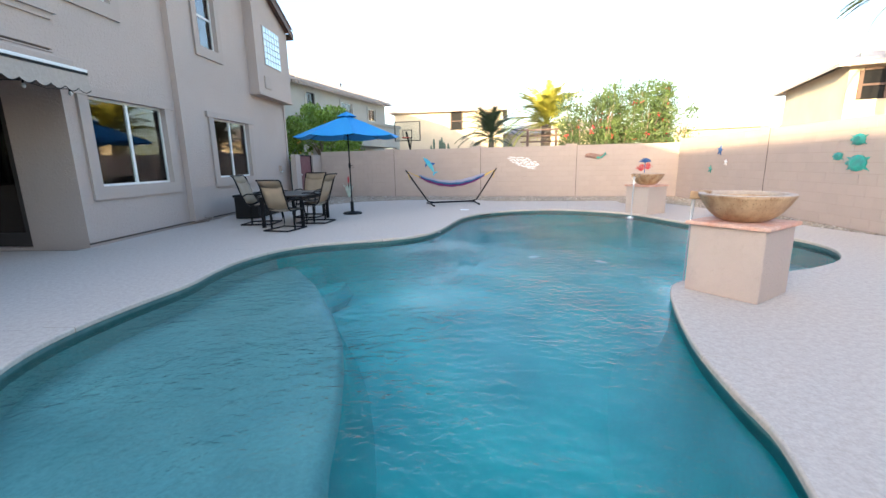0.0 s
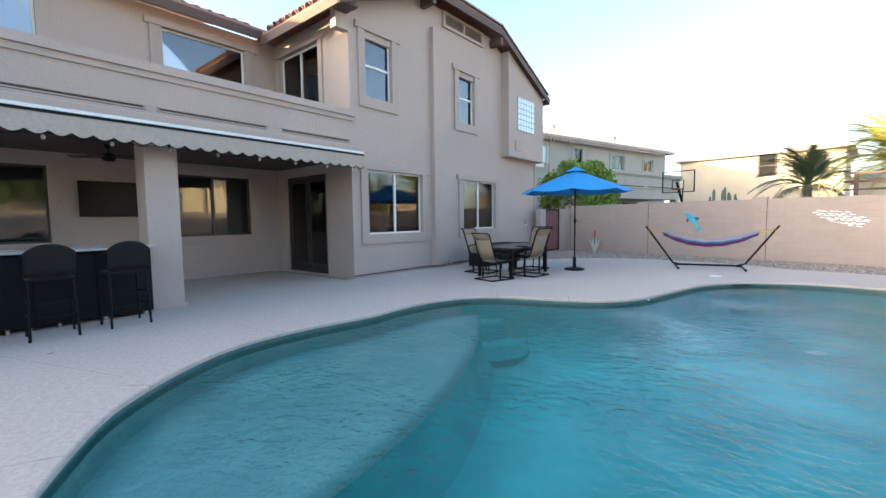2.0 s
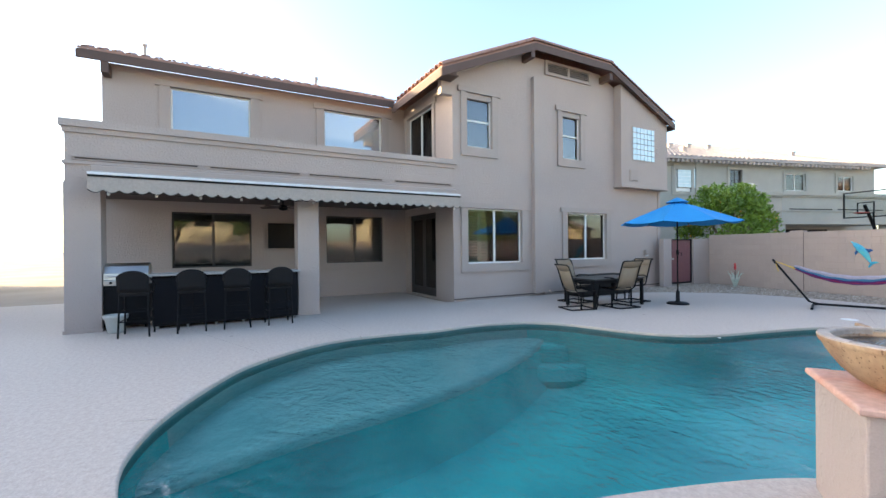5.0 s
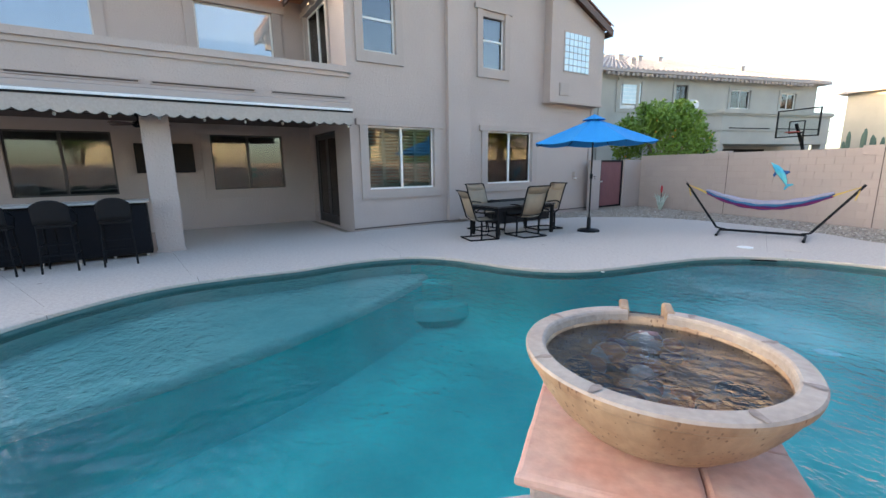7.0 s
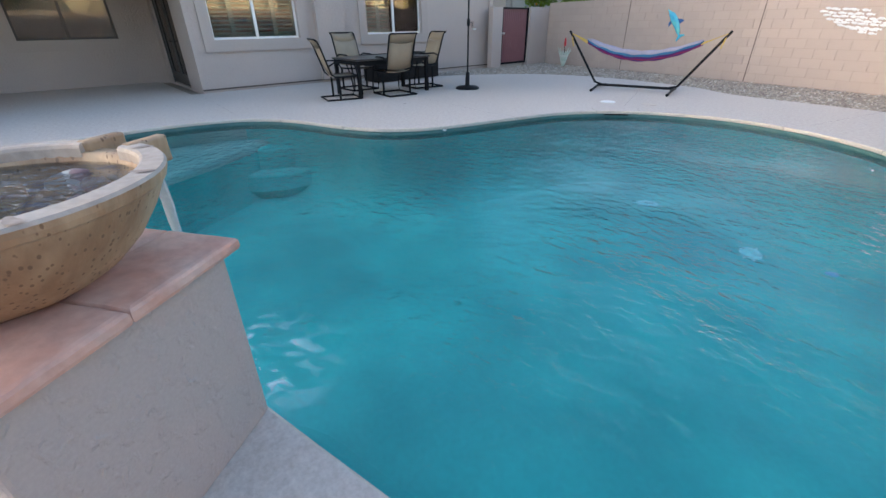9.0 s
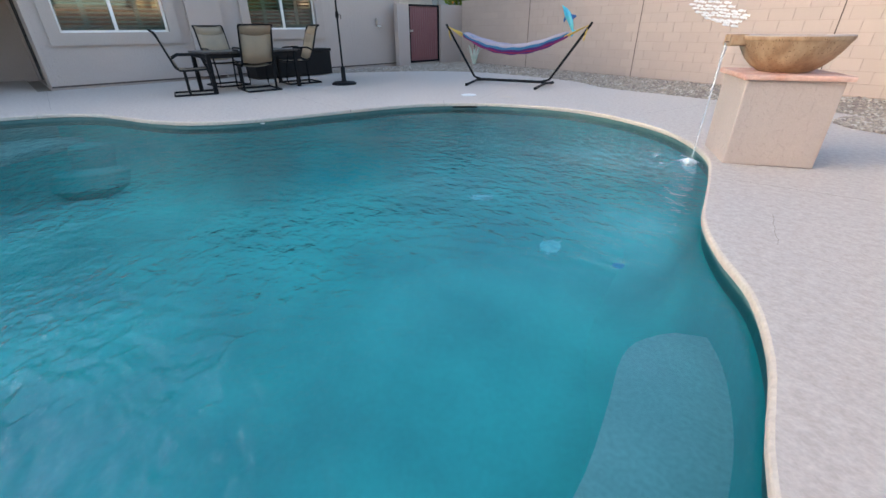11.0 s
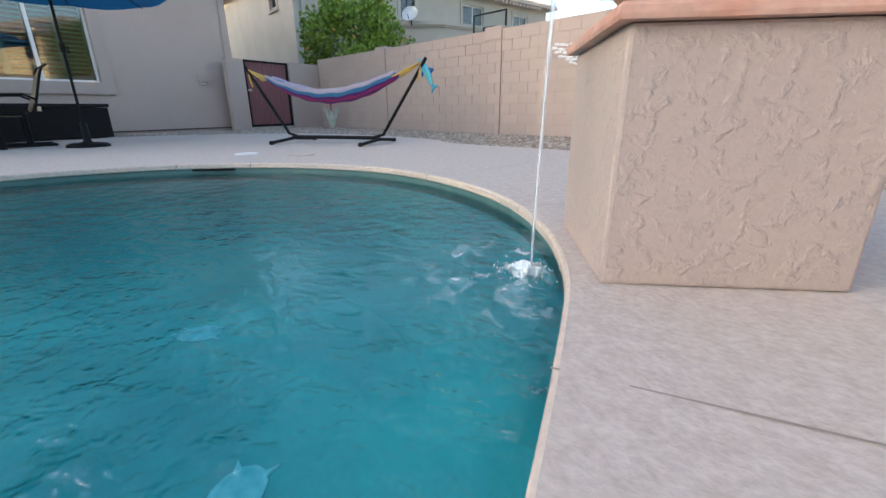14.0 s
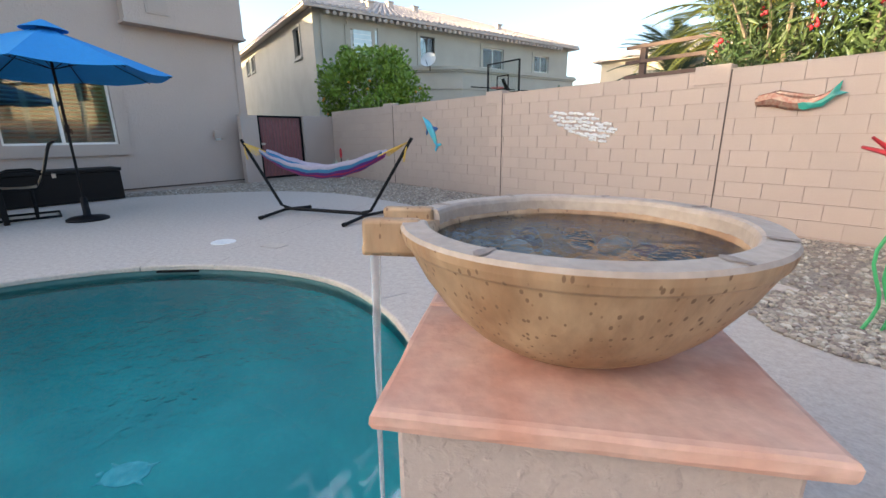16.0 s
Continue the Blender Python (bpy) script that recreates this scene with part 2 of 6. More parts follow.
def wall(name, a, b, z0, z1, thick, holes=(), material=None, parent=None, label=""):
    """A wall whose face runs from a to b (x, y), with its thickness to the left of that line. holes: (s0, s1, z0, z1) along it."""
    a, b = Vector((*a, 0)), Vector((*b, 0))
    d = (b - a).normalized()
    n = Vector((-d.y, d.x, 0))
    L = (b - a).length
    S = sorted({0, L, *[h[0] for h in holes], *[h[1] for h in holes]})
    Z = sorted({z0, z1, *[h[2] for h in holes], *[h[3] for h in holes]})
    S = [s for s in S if 0 <= s <= L]
    Z = [z for z in Z if z0 <= z <= z1]
    full = {}
    for i in range(len(S) - 1):
        for j in range(len(Z) - 1):
            cs, cz = (S[i] + S[i + 1]) / 2, (Z[j] + Z[j + 1]) / 2
            full[i, j] = not any(h[0] < cs < h[1] and h[2] < cz < h[3] for h in holes)
    bm = bmesh.new()
    vs = {}

    def V(i, j, k):
        if (i, j, k) not in vs:
            vs[i, j, k] = bm.verts.new(a + d * S[i] + n * (thick * k) + Vector((0, 0, Z[j])))
        return vs[i, j, k]

    for (i, j), ok in full.items():
        if not ok:
            continue
        for k in (0, 1):
            bm.faces.new((V(i, j, k), V(i + 1, j, k), V(i + 1, j + 1, k), V(i, j + 1, k)))
        for di, dj, e in ((-1, 0, ((i, j), (i, j + 1))), (1, 0, ((i + 1, j), (i + 1, j + 1))), (0, -1, ((i, j), (i + 1, j))), (0, 1, ((i, j + 1), (i + 1, j + 1)))):
            if not full.get((i + di, j + dj), False):
                (p, q), (r, s) = e
                bm.faces.new((V(p, q, 0), V(r, s, 0), V(r, s, 1), V(p, q, 1)))
    ob = part(name, bm, material or STUCCO, parent, label, "" if parent else "structure")
    return ob


def poly_prism(bm, pts, z0, z1):
    lo = [bm.verts.new((x, y, z0)) for x, y in pts]
    hi = [bm.verts.new((x, y, z1)) for x, y in pts]
    bm.faces.new(lo)
    bm.faces.new(hi)
    for i in range(len(pts)):
        j = (i + 1) % len(pts)
        bm.faces.new((lo[i], lo[j], hi[j], hi[i]))


def smooth_loop(pts, step=4):
    """A closed Catmull-Rom curve through the points."""
    out = []
    n = len(pts)
    for i in range(n):
        p0, p1, p2, p3 = [Vector((*pts[(i + k - 1) % n], 0)) for k in range(4)]
        for s in range(step):
            t = s / step
            q = 0.5 * ((2 * p1) + (p2 - p0) * t + (2 * p0 - 5 * p1 + 4 * p2 - p3) * t * t + (3 * p1 - p0 - 3 * p2 + p3) * t ** 3)
            out.append((q.x, q.y))
    return out


def offset_loop(pts, d):
    out = []
    n = len(pts)
    for i in range(n):
        a, b = Vector(pts[i - 1]), Vector(pts[(i + 1) % n])
        t = (b - a).normalized()
        out.append((pts[i][0] + t.y * d, pts[i][1] - t.x * d))
    return out


def sheet(name, outer, holes, z, material, kind="structure", label=""):
    """A flat sheet with holes."""
    bm = bmesh.new()
    es = []
    for lp in (outer, *holes):
        vs = [bm.verts.new((x, y, z)) for x, y in lp]
        es += [bm.edges.new((vs[i], vs[(i + 1) % len(vs)])) for i in range(len(vs))]
    bmesh.ops.triangle_fill(bm, edges=es, use_beauty=True)
    for f in bm.faces:
        f.normal_update()
        if f.normal.z < 0:
            f.normal_flip()
    return part(name, bm, material, None, label, kind, recalc=False)


# ---- pool, deck and ground ----
POOL_PTS = [(0.76, 0.28), (0.82, 0.75), (0.94, 1.42), (1.20, 2.25), (1.45, 2.85), (1.68, 3.14), (2.02, 3.24), (2.55, 3.37), (3.10, 3.52), (3.75, 3.78), (4.40, 4.22), (4.84, 4.85), (4.97, 5.50), (4.84, 6.08),
            (4.76, 6.52), (4.60, 6.96), (4.37, 7.31), (4.17, 7.72), (4.04, 8.22), (3.90, 8.78), (3.74, 9.28), (3.44, 9.78), (2.98, 10.25), (2.30, 10.63), (1.55, 10.80), (0.85, 10.70), (0.15, 10.38),
            (-0.38, 9.92), (-0.74, 9.32), (-0.94, 8.65), (-1.08, 8.05), (-1.22, 7.45), (-1.42, 6.90), (-1.80, 6.42), (-2.32, 6.12), (-2.95, 5.90), (-3.50, 5.66), (-3.96, 5.20), (-4.20, 4.50), (-4.24, 3.85),
            (-4.19, 3.20), (-4.30, 2.40), (-4.32, 1.60), (-4.14, 0.95), (-3.74, 0.34), (-3.28, -0.14), (-2.72, -0.48), (-2.10, -0.78), (-1.50, -0.98), (-0.80, -1.05), (0.00, -0.85), (0.50, -0.33)]
LIP = smooth_loop(POOL_PTS, 4)
COPE_OUT = offset_loop(LIP, 0.30)
SHELL = offset_loop(LIP, 0.03)
WATER_Z = -0.10
DECK_EDGE = smooth_loop([(-7.4, 9.6), (-6.75, 10.9), (-6.3, 11.9), (-5.6, 13.0), (-4.6, 14.0), (-3.2, 14.45), (-1.8, 14.4), (-0.4, 14.1), (0.6, 13.5), (1.8, 13.3), (3.3, 13.1), (4.6, 12.9), (5.7, 11.5), (6.1, 9.6), (6.2, 7.0), (6.0, 3.0)], 3)[:-3]
DECK_OUT = DECK_EDGE + [(5.8, -7.5), (-13.5, -7.5), (-13.5, 5.3), (-7.6, 5.3), (-7.6, 9.2)]
deck = sheet("deck", DECK_OUT, [COPE_OUT], 0.0, DECK)
ground = sheet("ground", [(-900, -900), (900, -900), (900, 900), (-900, 900)], [SHELL], -0.035, DIRT)
bm = bmesh.new()
LEVELS = [(0.03, -0.045), (0.03, -0.17), (0.0, -0.50), (-0.08, -0.75), (-0.20, -0.92), (-0.36, -1.03), (-0.55, -1.09)]
rings = [[bm.verts.new((x, y, z)) for x, y in offset_loop(LIP, d)] for d, z in LEVELS]
for k, (A, B) in enumerate(zip(rings, rings[1:])):
    for i in range(len(A)):
        j = (i + 1) % len(A)
        f = bm.faces.new((A[i], A[j], B[j], B[i]))
        f.material_index = 0 if k == 0 else (2 if A[i].co.x < -2.0 and A[i].co.y < 5.3 else 1)
        f.smooth = k > 0
part("pool_wall", bm, [WATERLINE, PLASTER, SHELF], None, "", "structure", recalc=False)
sheet("pool_floor", offset_loop(LIP, -0.50), [], -1.085, PLASTER)
SHELF_EDGE = [(-1.25, -1.4), (-1.40, -0.55), (-1.56, 0.0), (-1.70, 0.55), (-1.80, 1.15), (-1.94, 1.75), (-2.13, 2.40), (-2.40, 3.05), (-2.72, 3.70), (-3.09, 4.40), (-3.52, 5.05), (-4.00, 5.75)]
bm = bmesh.new()
rows = []
for d, z in ((-0.10, -0.34), (-0.03, -0.35), (0.02, -0.38), (0.05, -0.46), (0.10, -0.88), (0.30, -1.10)):
    row = []
    for i, p in enumerate(SHELF_EDGE):
        t = (Vector(SHELF_EDGE[min(i + 1, len(SHELF_EDGE) - 1)]) - Vector(SHELF_EDGE[max(i - 1, 0)])).normalized()
        row.append(bm.verts.new((p[0] + t.y * d, p[1] - t.x * d, z)))
    rows.append(row)
rows.insert(0, [bm.verts.new((-5.2, v.co.y, -0.34)) for v in rows[0]])
for k, (A, B) in enumerate(zip(rows, rows[1:])):
    for i in range(len(A) - 1):
        f = bm.faces.new((A[i], A[i + 1], B[i + 1], B[i]))
        # The riser takes the darker plaster, so its shaded band is painted in.
        f.smooth, f.material_index = True, 1 if k > 3 else 0
part("pool_shelf", bm, [SHELF, PLASTER], None, "", "structure")
for k, (r, z) in enumerate(((0.50, -0.42), (0.92, -0.74))):
    bm = bmesh.new()
    lathe(bm, [(0.001, -1.2), (r, -1.2), (r + 0.10, -0.95), (r, z - 0.06), (r - 0.02, z - 0.02), (r - 0.06, z), (0.001, z)], 48, -3.85, 5.60)
    part("pool_step", bm, PLASTER, None, "", "structure")
bm = bmesh.new()
poly_prism(bm, smooth_loop([(4.34, 4.75), (4.42, 5.20), (4.44, 5.55), (4.40, 5.95), (4.30, 6.35), (4.21, 6.68), (4.24, 6.92), (4.45, 7.15), (5.2, 7.3), (5.8, 6.6), (5.8, 5.0), (5.2, 4.2), (4.6, 4.2)], 3), -1.2, -0.45)
part("pool_bench", bm, SHELF, None, "", "structure")
sheet("water", SHELL, [], WATER_Z, WATER)

# ---- yard walls ----
W0, W1 = Vector((-7.1, 17.47, 0)), Vector((7.25, 14.60, 0))
WDIR = (W1 - W0).normalized()
WANG = math.degrees(math.atan2(WDIR.y, WDIR.x))


def block_wall(name, a, b, z1):
    a, b = Vector((*a, 0)), Vector((*b, 0))
    L = (b - a).length
    ang = math.degrees(math.atan2(b.y - a.y, b.x - a.x))
    root = new(name)
    root.matrix_basis = pose(a.x, a.y, 0, 0, 0, ang)
    tagged(root, kind="structure")
    part("mortar_core", boxes((0, L, 0.012, 0.19, -0.1, z1 - 0.02)), MORTAR, root)
    return root, L


wall_back, BACK_L = block_wall("wall_back", W0.xy, W1.xy, 1.95)
wall_right, RIGHT_L = block_wall("wall_right", (7.25, 14.6), (6.35, 1.8), 2.08)
wall_south = part("wall_south", boxes((-14, 6.8, -7.9, -7.7, -0.1, 1.95)), STUCCO, None, "", "structure")
wall_east = wall("wall_east", (6.35, 1.8), (6.2, -7.8), -0.1, 2.08, 0.2, material=STUCCO)
part("wall_gate_side", boxes((-7.30, -7.12, 16.42, 17.6, -0.1, 1.82), (-7.30, -7.12, 14.5, 14.98, -0.1, 1.80)), STUCCO, None, "", "structure")

# ---- house ----
F, BACK, SIDE = -7.55, -10.95, 5.55
wall("wall_front", (F, SIDE), (F, 14.95), -0.1, 6.45, 0.2, [(0.47, 2.47, 1.07, 2.70), (4.40, 6.30, 1.10, 2.70), (0.46, 1.36, 4.48, 6.06), (4.20, 5.05, 4.48, 6.06)])
wall("wall_side", (BACK, SIDE), (F - 0.2, SIDE), -0.1, 6.45, 0.2, [(0.42, 2.32, 0.02, 2.65), (0.32, 2.20, 3.3, 6.0)])
wall("wall_patio", (BACK, -2.95), (BACK, SIDE), -0.1, 6.45, 0.2, [(1.49, 3.50, 1.05, 2.62), (5.70, 7.64, 1.08, 2.62), (1.49, 3.50, 4.4, 6.05), (5.67, 7.63, 4.4, 6.05)])
wall("wall_north", (F - 0.2, 14.95), (-18, 14.95), -0.1, 6.45, 0.2)
wall("wall_south_side", (-18, -2.95), (BACK - 0.2, -2.95), -0.1, 6.45, 0.2)
# Unseen floor and wall, added in a dark colour, stand in for unlit rooms.
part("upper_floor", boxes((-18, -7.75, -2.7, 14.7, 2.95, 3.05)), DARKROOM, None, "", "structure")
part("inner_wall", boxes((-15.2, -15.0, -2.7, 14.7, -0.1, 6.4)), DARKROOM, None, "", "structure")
# gable above the front wall, with its clipped top
bm = bmesh.new()
G = [(5.20, 6.40), (8.10, 7.62), (11.55, 7.62), (14.95, 6.10), (14.95, 5.9), (5.20, 5.9)]
fr = [bm.verts.new((F - 0.003, y, z)) for y, z in G]
bk = [bm.verts.new((F - 0.2, y, z)) for y, z in G]
bm.faces.new(fr)
bm.faces.new(bk)
for i in range(6):
    bm.faces.new((fr[i], fr[(i + 1) % 6], bk[(i + 1) % 6], bk[i]))
part("gable_wall", bm, STUCCO, None, "", "structure")


def slab(bm, pts, t):
    """A sloping plate: its top corners and its thickness."""
    top = [bm.verts.new(p) for p in pts]
    low = [bm.verts.new((p[0], p[1], p[2] - t)) for p in pts]
    bm.faces.new(top)
    bm.faces.new(low)
    for i in range(len(pts)):
        j = (i + 1) % len(pts)
        bm.faces.new((top[i], top[j], low[j], low[i]))


bm = bmesh.new()
XO = F + 0.45
slab(bm, [(XO, 4.98, 6.46), (XO, 8.25, 7.86), (-8.8, 9.98, 8.60), (-18, 9.98, 8.60), (-18, 4.98, 6.46)], 0.06)
slab(bm, [(XO, 8.25, 7.86), (XO, 11.65, 7.86), (-8.8, 9.98, 8.60)], 0.06)
slab(bm, [(XO, 11.65, 7.86), (XO, 15.15, 6.30), (-18, 15.15, 6.30), (-18, 9.98, 8.60), (-8.8, 9.98, 8.60)], 0.06)
slab(bm, [(BACK + 0.4, -3.35, 6.62), (BACK + 0.4, 5.4, 6.62), (-18, 5.4, 9.4), (-18, -3.35, 9.4)], 0.06)
part("roof", bm, ROOF_TILE, None, "", "structure")
bm = bmesh.new()


def board(bm, a, b, w, h):
    """A fascia board from a to b with its top at those points."""
    a, b = Vector(a), Vector(b)
    d = (b - a).normalized()
    s = Vector((d.y, -d.x, 0)).normalized() * w / 2
    vs = [bm.verts.new(p + q - Vector((0, 0, r))) for p in (a, b) for q in (s, -s) for r in (0, h)]
    for q in ((0, 1, 3, 2), (4, 6, 7, 5), (0, 4, 5, 1), (2, 3, 7, 6), (0, 2, 6, 4), (1, 5, 7, 3)):
        bm.faces.new([vs[i] for i in q])


for a, b in (((XO + 0.02, 4.95, 6.38), (XO + 0.02, 8.25, 7.79)), ((XO + 0.02, 8.25, 7.79), (XO + 0.02, 11.65, 7.79)), ((XO + 0.02, 11.65, 7.79), (XO + 0.02, 15.17, 6.22)),
             ((XO, 4.96, 6.38), (BACK + 0.4, 4.96, 6.38)), ((XO, 15.16, 6.22), (-18, 15.16, 6.22)), ((BACK + 0.42, -3.35, 6.54), (BACK + 0.42, 5.0, 6.54)), ((BACK + 0.4, -3.36, 6.54), (-18, -3.36, 9.3))):
    board(bm, a, b, 0.05, 0.22)
for y, z in ((5.35, 6.50), (8.15, 7.55), (11.62, 7.50)):
    box(bm, F, XO + 0.02, y - 0.07, y + 0.07, z - 0.22, z)
box(bm, BACK, BACK + 0.42, -2.9, -2.74, 6.05, 6.32)
part("roof_trim", bm, FASCIA, None, "", "structure")
bm = bmesh.new()
box(bm, F, XO, 5.0, 5.5, 6.25, 6.28)
part("soffit", bm, FASCIA, None, "", "structure")

# bay with the glass blocks
part("bay_wall", boxes((F, -7.25, 12.32, 14.95, 3.72, 5.9)), STUCCO, None, "", "structure")
bm = bmesh.new()
fr = [(12.32, 5.9), (14.95, 5.9), (14.95, 6.15), (12.32, 7.32)]
a = [bm.verts.new((-7.25, y, z)) for y, z in fr]
b = [bm.verts.new((F, y, z)) for y, z in fr]
bm.faces.new(a), bm.faces.new(b)
for i in range(4):
    bm.faces.new((a[i], a[(i + 1) % 4], b[(i + 1) % 4], b[i]))
part("bay_top", bm, STUCCO, None, "", "structure")
part("bay_sill", boxes((F, -7.20, 12.27, 14.98, 3.66, 3.72)), STUCCO_TRIM, None, "", "structure")
part("chase", boxes((F, F + 0.14, 8.45, 9.22, 0.08, 6.93)), STUCCO, None, "", "structure")

# patio: columns, beam, parapet and ceiling
for k, (y0, y1) in enumerate(((1.27, 1.75), (-2.90, -2.35))):
    part("patio_column", boxes((-7.88, -7.40, y0, y1, 0, 2.86), (-7.91, -7.37, y0 - 0.02, y1 + 0.02, 0, 0.06)), STUCCO, None, "", "structure")
part("patio_beam", boxes((-7.88, -7.50, -2.90, 5.54, 2.86, 3.20), (-7.88, -7.46, -2.93, 5.58, 3.20, 3.26)), STUCCO, None, "", "structure")
part("parapet", boxes((-7.80, -7.52, -2.90, 5.54, 3.26, 3.80)), STUCCO, None, "", "structure")
part("parapet_band", boxes((-7.80, -7.48, -2.93, 5.57, 3.80, 3.90)), STUCCO, None, "", "structure")
part("parapet_cap", boxes((-7.84, -7.43, -2.97, 5.62, 3.90, 4.04)), STUCCO, None, "", "structure")
part("parapet_return", boxes((BACK, -7.84, -2.90, -2.66, 3.26, 4.02)), STUCCO, None, "", "structure")
# Ceiling brown is darkened to deepen the patio's shade through its colour.
part("ceiling", boxes((BACK, -7.88, -2.95, SIDE, 2.90, 3.10)), mat("shaded_ceiling_brown", (0.10, 0.07, 0.055), 0.9), None, "", "structure")

# ---- neighbours ----
NM = pose(-10.44, 25.62, 0, 0, 0, 73.9)


def barrel_rows(bm, a, b, c, d, n, r=0.085):
    """Half-round tile rows running from the line a-b up to the line c-d."""
    a, b, c, d = Vector(a), Vector(b), Vector(c), Vector(d)
    for k in range(n):
        t = (k + 0.5) / n
        p, q = a.lerp(b, t), c.lerp(d, t)
        w = (b - a).normalized()
        prev = None
        for i in range(7):
            u = i / 6
            m = p.lerp(q, u)
            for lift in (0.0, 0.02):
                ring = [bm.verts.new(m + w * r * math.cos(g) + Vector((0, 0, r * math.sin(g) + lift - 0.01))) for g in (0, 1.05, 2.09, 3.14)]
                if prev:
                    for j in range(3):
                        bm.faces.new((prev[j], prev[j + 1], ring[j + 1], ring[j]))
                prev = ring
            if i == 0:
                bm.faces.new(ring)


def neighbour_house():
    t = new("neighbor_house")
    t.matrix_basis = NM
    tagged(t, "two-storey gray stucco house with tan tile roof behind the wall", "house")
    x0, x1 = -5.3, 11.1
    holes = [(-3.72, -2.62, 4.55, 5.78), (0.0, 0.86, 4.72, 5.90), (4.02, 5.55, 4.76, 5.80), (8.04, 9.30, 4.82, 5.75)]
    wall("wall", (x0, 0), (x1, 0), 0, 6.45, 0.25, [(a - x0, b - x0, c, d) for a, b, c, d in holes], NEIGHBOR, t)
    w = wall("side_wall", (x0, 18.9), (x0, 0.25), 0, 6.45, 0.25, [(18.9 - 2.6, 18.9 - 1.75, 4.85, 6.0), (18.9 - 11.35, 18.9 - 10.75, 5.3, 6.0), (18.9 - 12.9, 18.9 - 12.3, 5.3, 6.0)], NEIGHBOR, t)
    for a, b, c, d in ((1.75, 2.6, 4.85, 6.0), (10.75, 11.35, 5.3, 6.0), (12.3, 12.9, 5.3, 6.0)):
        win = part("window", boxes((x0 + 0.10, x0 + 0.12, a, b, c, d)), GLASS, t)
        part("frame", boxes((x0 - 0.05, x0 - 0.001, a - 0.12, a, c - 0.12, d + 0.12), (x0 - 0.05, x0 - 0.001, b, b + 0.12, c - 0.12, d + 0.12), (x0 - 0.05, x0 - 0.001, a, b, d, d + 0.12), (x0 - 0.09, x0 - 0.001, a - 0.16, b + 0.16, c - 0.2, c - 0.12)), NEIGHBOR, win)
    part("rear_wall", boxes((x1 - 0.25, x1, 0.25, 18.9, 0, 6.45), (x0 + 0.25, x1 - 0.25, 18.7, 18.9, 0, 6.45)), NEIGHBOR, t)
    # Black sheets behind the panes stand in for the unlit rooms.
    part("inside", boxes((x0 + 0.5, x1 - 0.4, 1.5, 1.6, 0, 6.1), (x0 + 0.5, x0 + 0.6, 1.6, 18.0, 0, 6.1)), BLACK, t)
    rz = 8.7
    bm = bmesh.new()
    e0, e1, lo = x0 - 0.5, x1 + 0.5, 6.42
    slab(bm, [(e0, -0.5, lo), (e1, -0.5, lo), (e1 - 5.5, 5.5, rz), (e0 + 5.5, 5.5, rz)], 0.12)
    slab(bm, [(e0, -0.5, lo), (e0 + 5.5, 5.5, rz), (e0 + 5.5, 13.5, rz), (e0, 19.4, lo)], 0.12)
    slab(bm, [(e1, -0.5, lo), (e1 - 5.5, 5.5, rz), (e1 - 5.5, 13.5, rz), (e1, 19.4, lo)], 0.12)
    part("roof", bm, ROOF_TAN, t)
    bm = bmesh.new()
    barrel_rows(bm, (e0, -0.52, lo), (e1, -0.52, lo), (e0 + 5.5, 5.5, rz), (e1 - 5.5, 5.5, rz), 54)
    barrel_rows(bm, (e0 - 0.02, -0.5, lo), (e0 - 0.02, 19.4, lo), (e0 + 5.5, 5.5, rz), (e0 + 5.5, 13.5, rz), 62)
    part("roof_tile", bm, ROOF_TAN, t, "rows of pale barrel tiles", "stuff")
    for x, y in ((-3.0, 2.6), (-1.4, 3.0), (0.2, 3.2), (1.9, 3.4), (-2.0, 1.2), (6.6, 1.6)):
        z = lo + (y + 0.5) * (rz - lo) / 6.0
        part("roof_vent", boxes((x - 0.14, x + 0.14, y - 0.12, y + 0.12, z - 0.1, z + 0.26), (x - 0.19, x + 0.19, y - 0.17, y + 0.17, z + 0.26, z + 0.32)), ROOF_TAN, t, "short square roof vent")
    out = [(-1.5, 0), (-1.5, -0.5), (0.80, -2.35), (8.8, -2.35), (8.8, 0)]

    def grown(d):
        return [(out[0][0] - d, -0.001), (out[1][0] - d, out[1][1] - d * 0.5), (out[2][0] - d * 0.5, out[2][1] - d), (out[3][0] + d, out[3][1] - d), (out[4][0] + d, -0.001)]

    bm = bmesh.new()
    poly_prism(bm, grown(0), 2.62, 4.06)
    part("balcony", bm, NEIGHBOR, t, "solid stucco balcony")
    for d, z0, z1 in ((0.07, 4.065, 4.14), (0.13, 4.145, 4.24), (0.08, 4.245, 4.32), (0.05, 3.30, 3.36)):
        bm = bmesh.new()
        poly_prism(bm, grown(d), z0, z1)
        part("balcony_moulding", bm, NEIGHBOR, t)
    for a, b in ((1.3, 4.2), (4.6, 7.9)):
        # Black strip on the balcony face paints the slot's inner shade.
        part("balcony_slot", boxes((a, b, -2.362, -2.352, 3.40, 3.45)), BLACK, t, "black strip painted as the dark of a drain slot")
    for x, y in ((-1.3, -0.45), (0.85, -2.1), (8.55, -2.1)):
        part("balcony_column", boxes((x - 0.22, x + 0.22, y - 0.22, y + 0.22, 0, 2.615)), NEIGHBOR, t)
    for x in (-4.75, -2.1):
        part("pilaster", boxes((x - 0.22, x + 0.22, -0.07, -0.001, 0, 6.35)), NEIGHBOR, t)
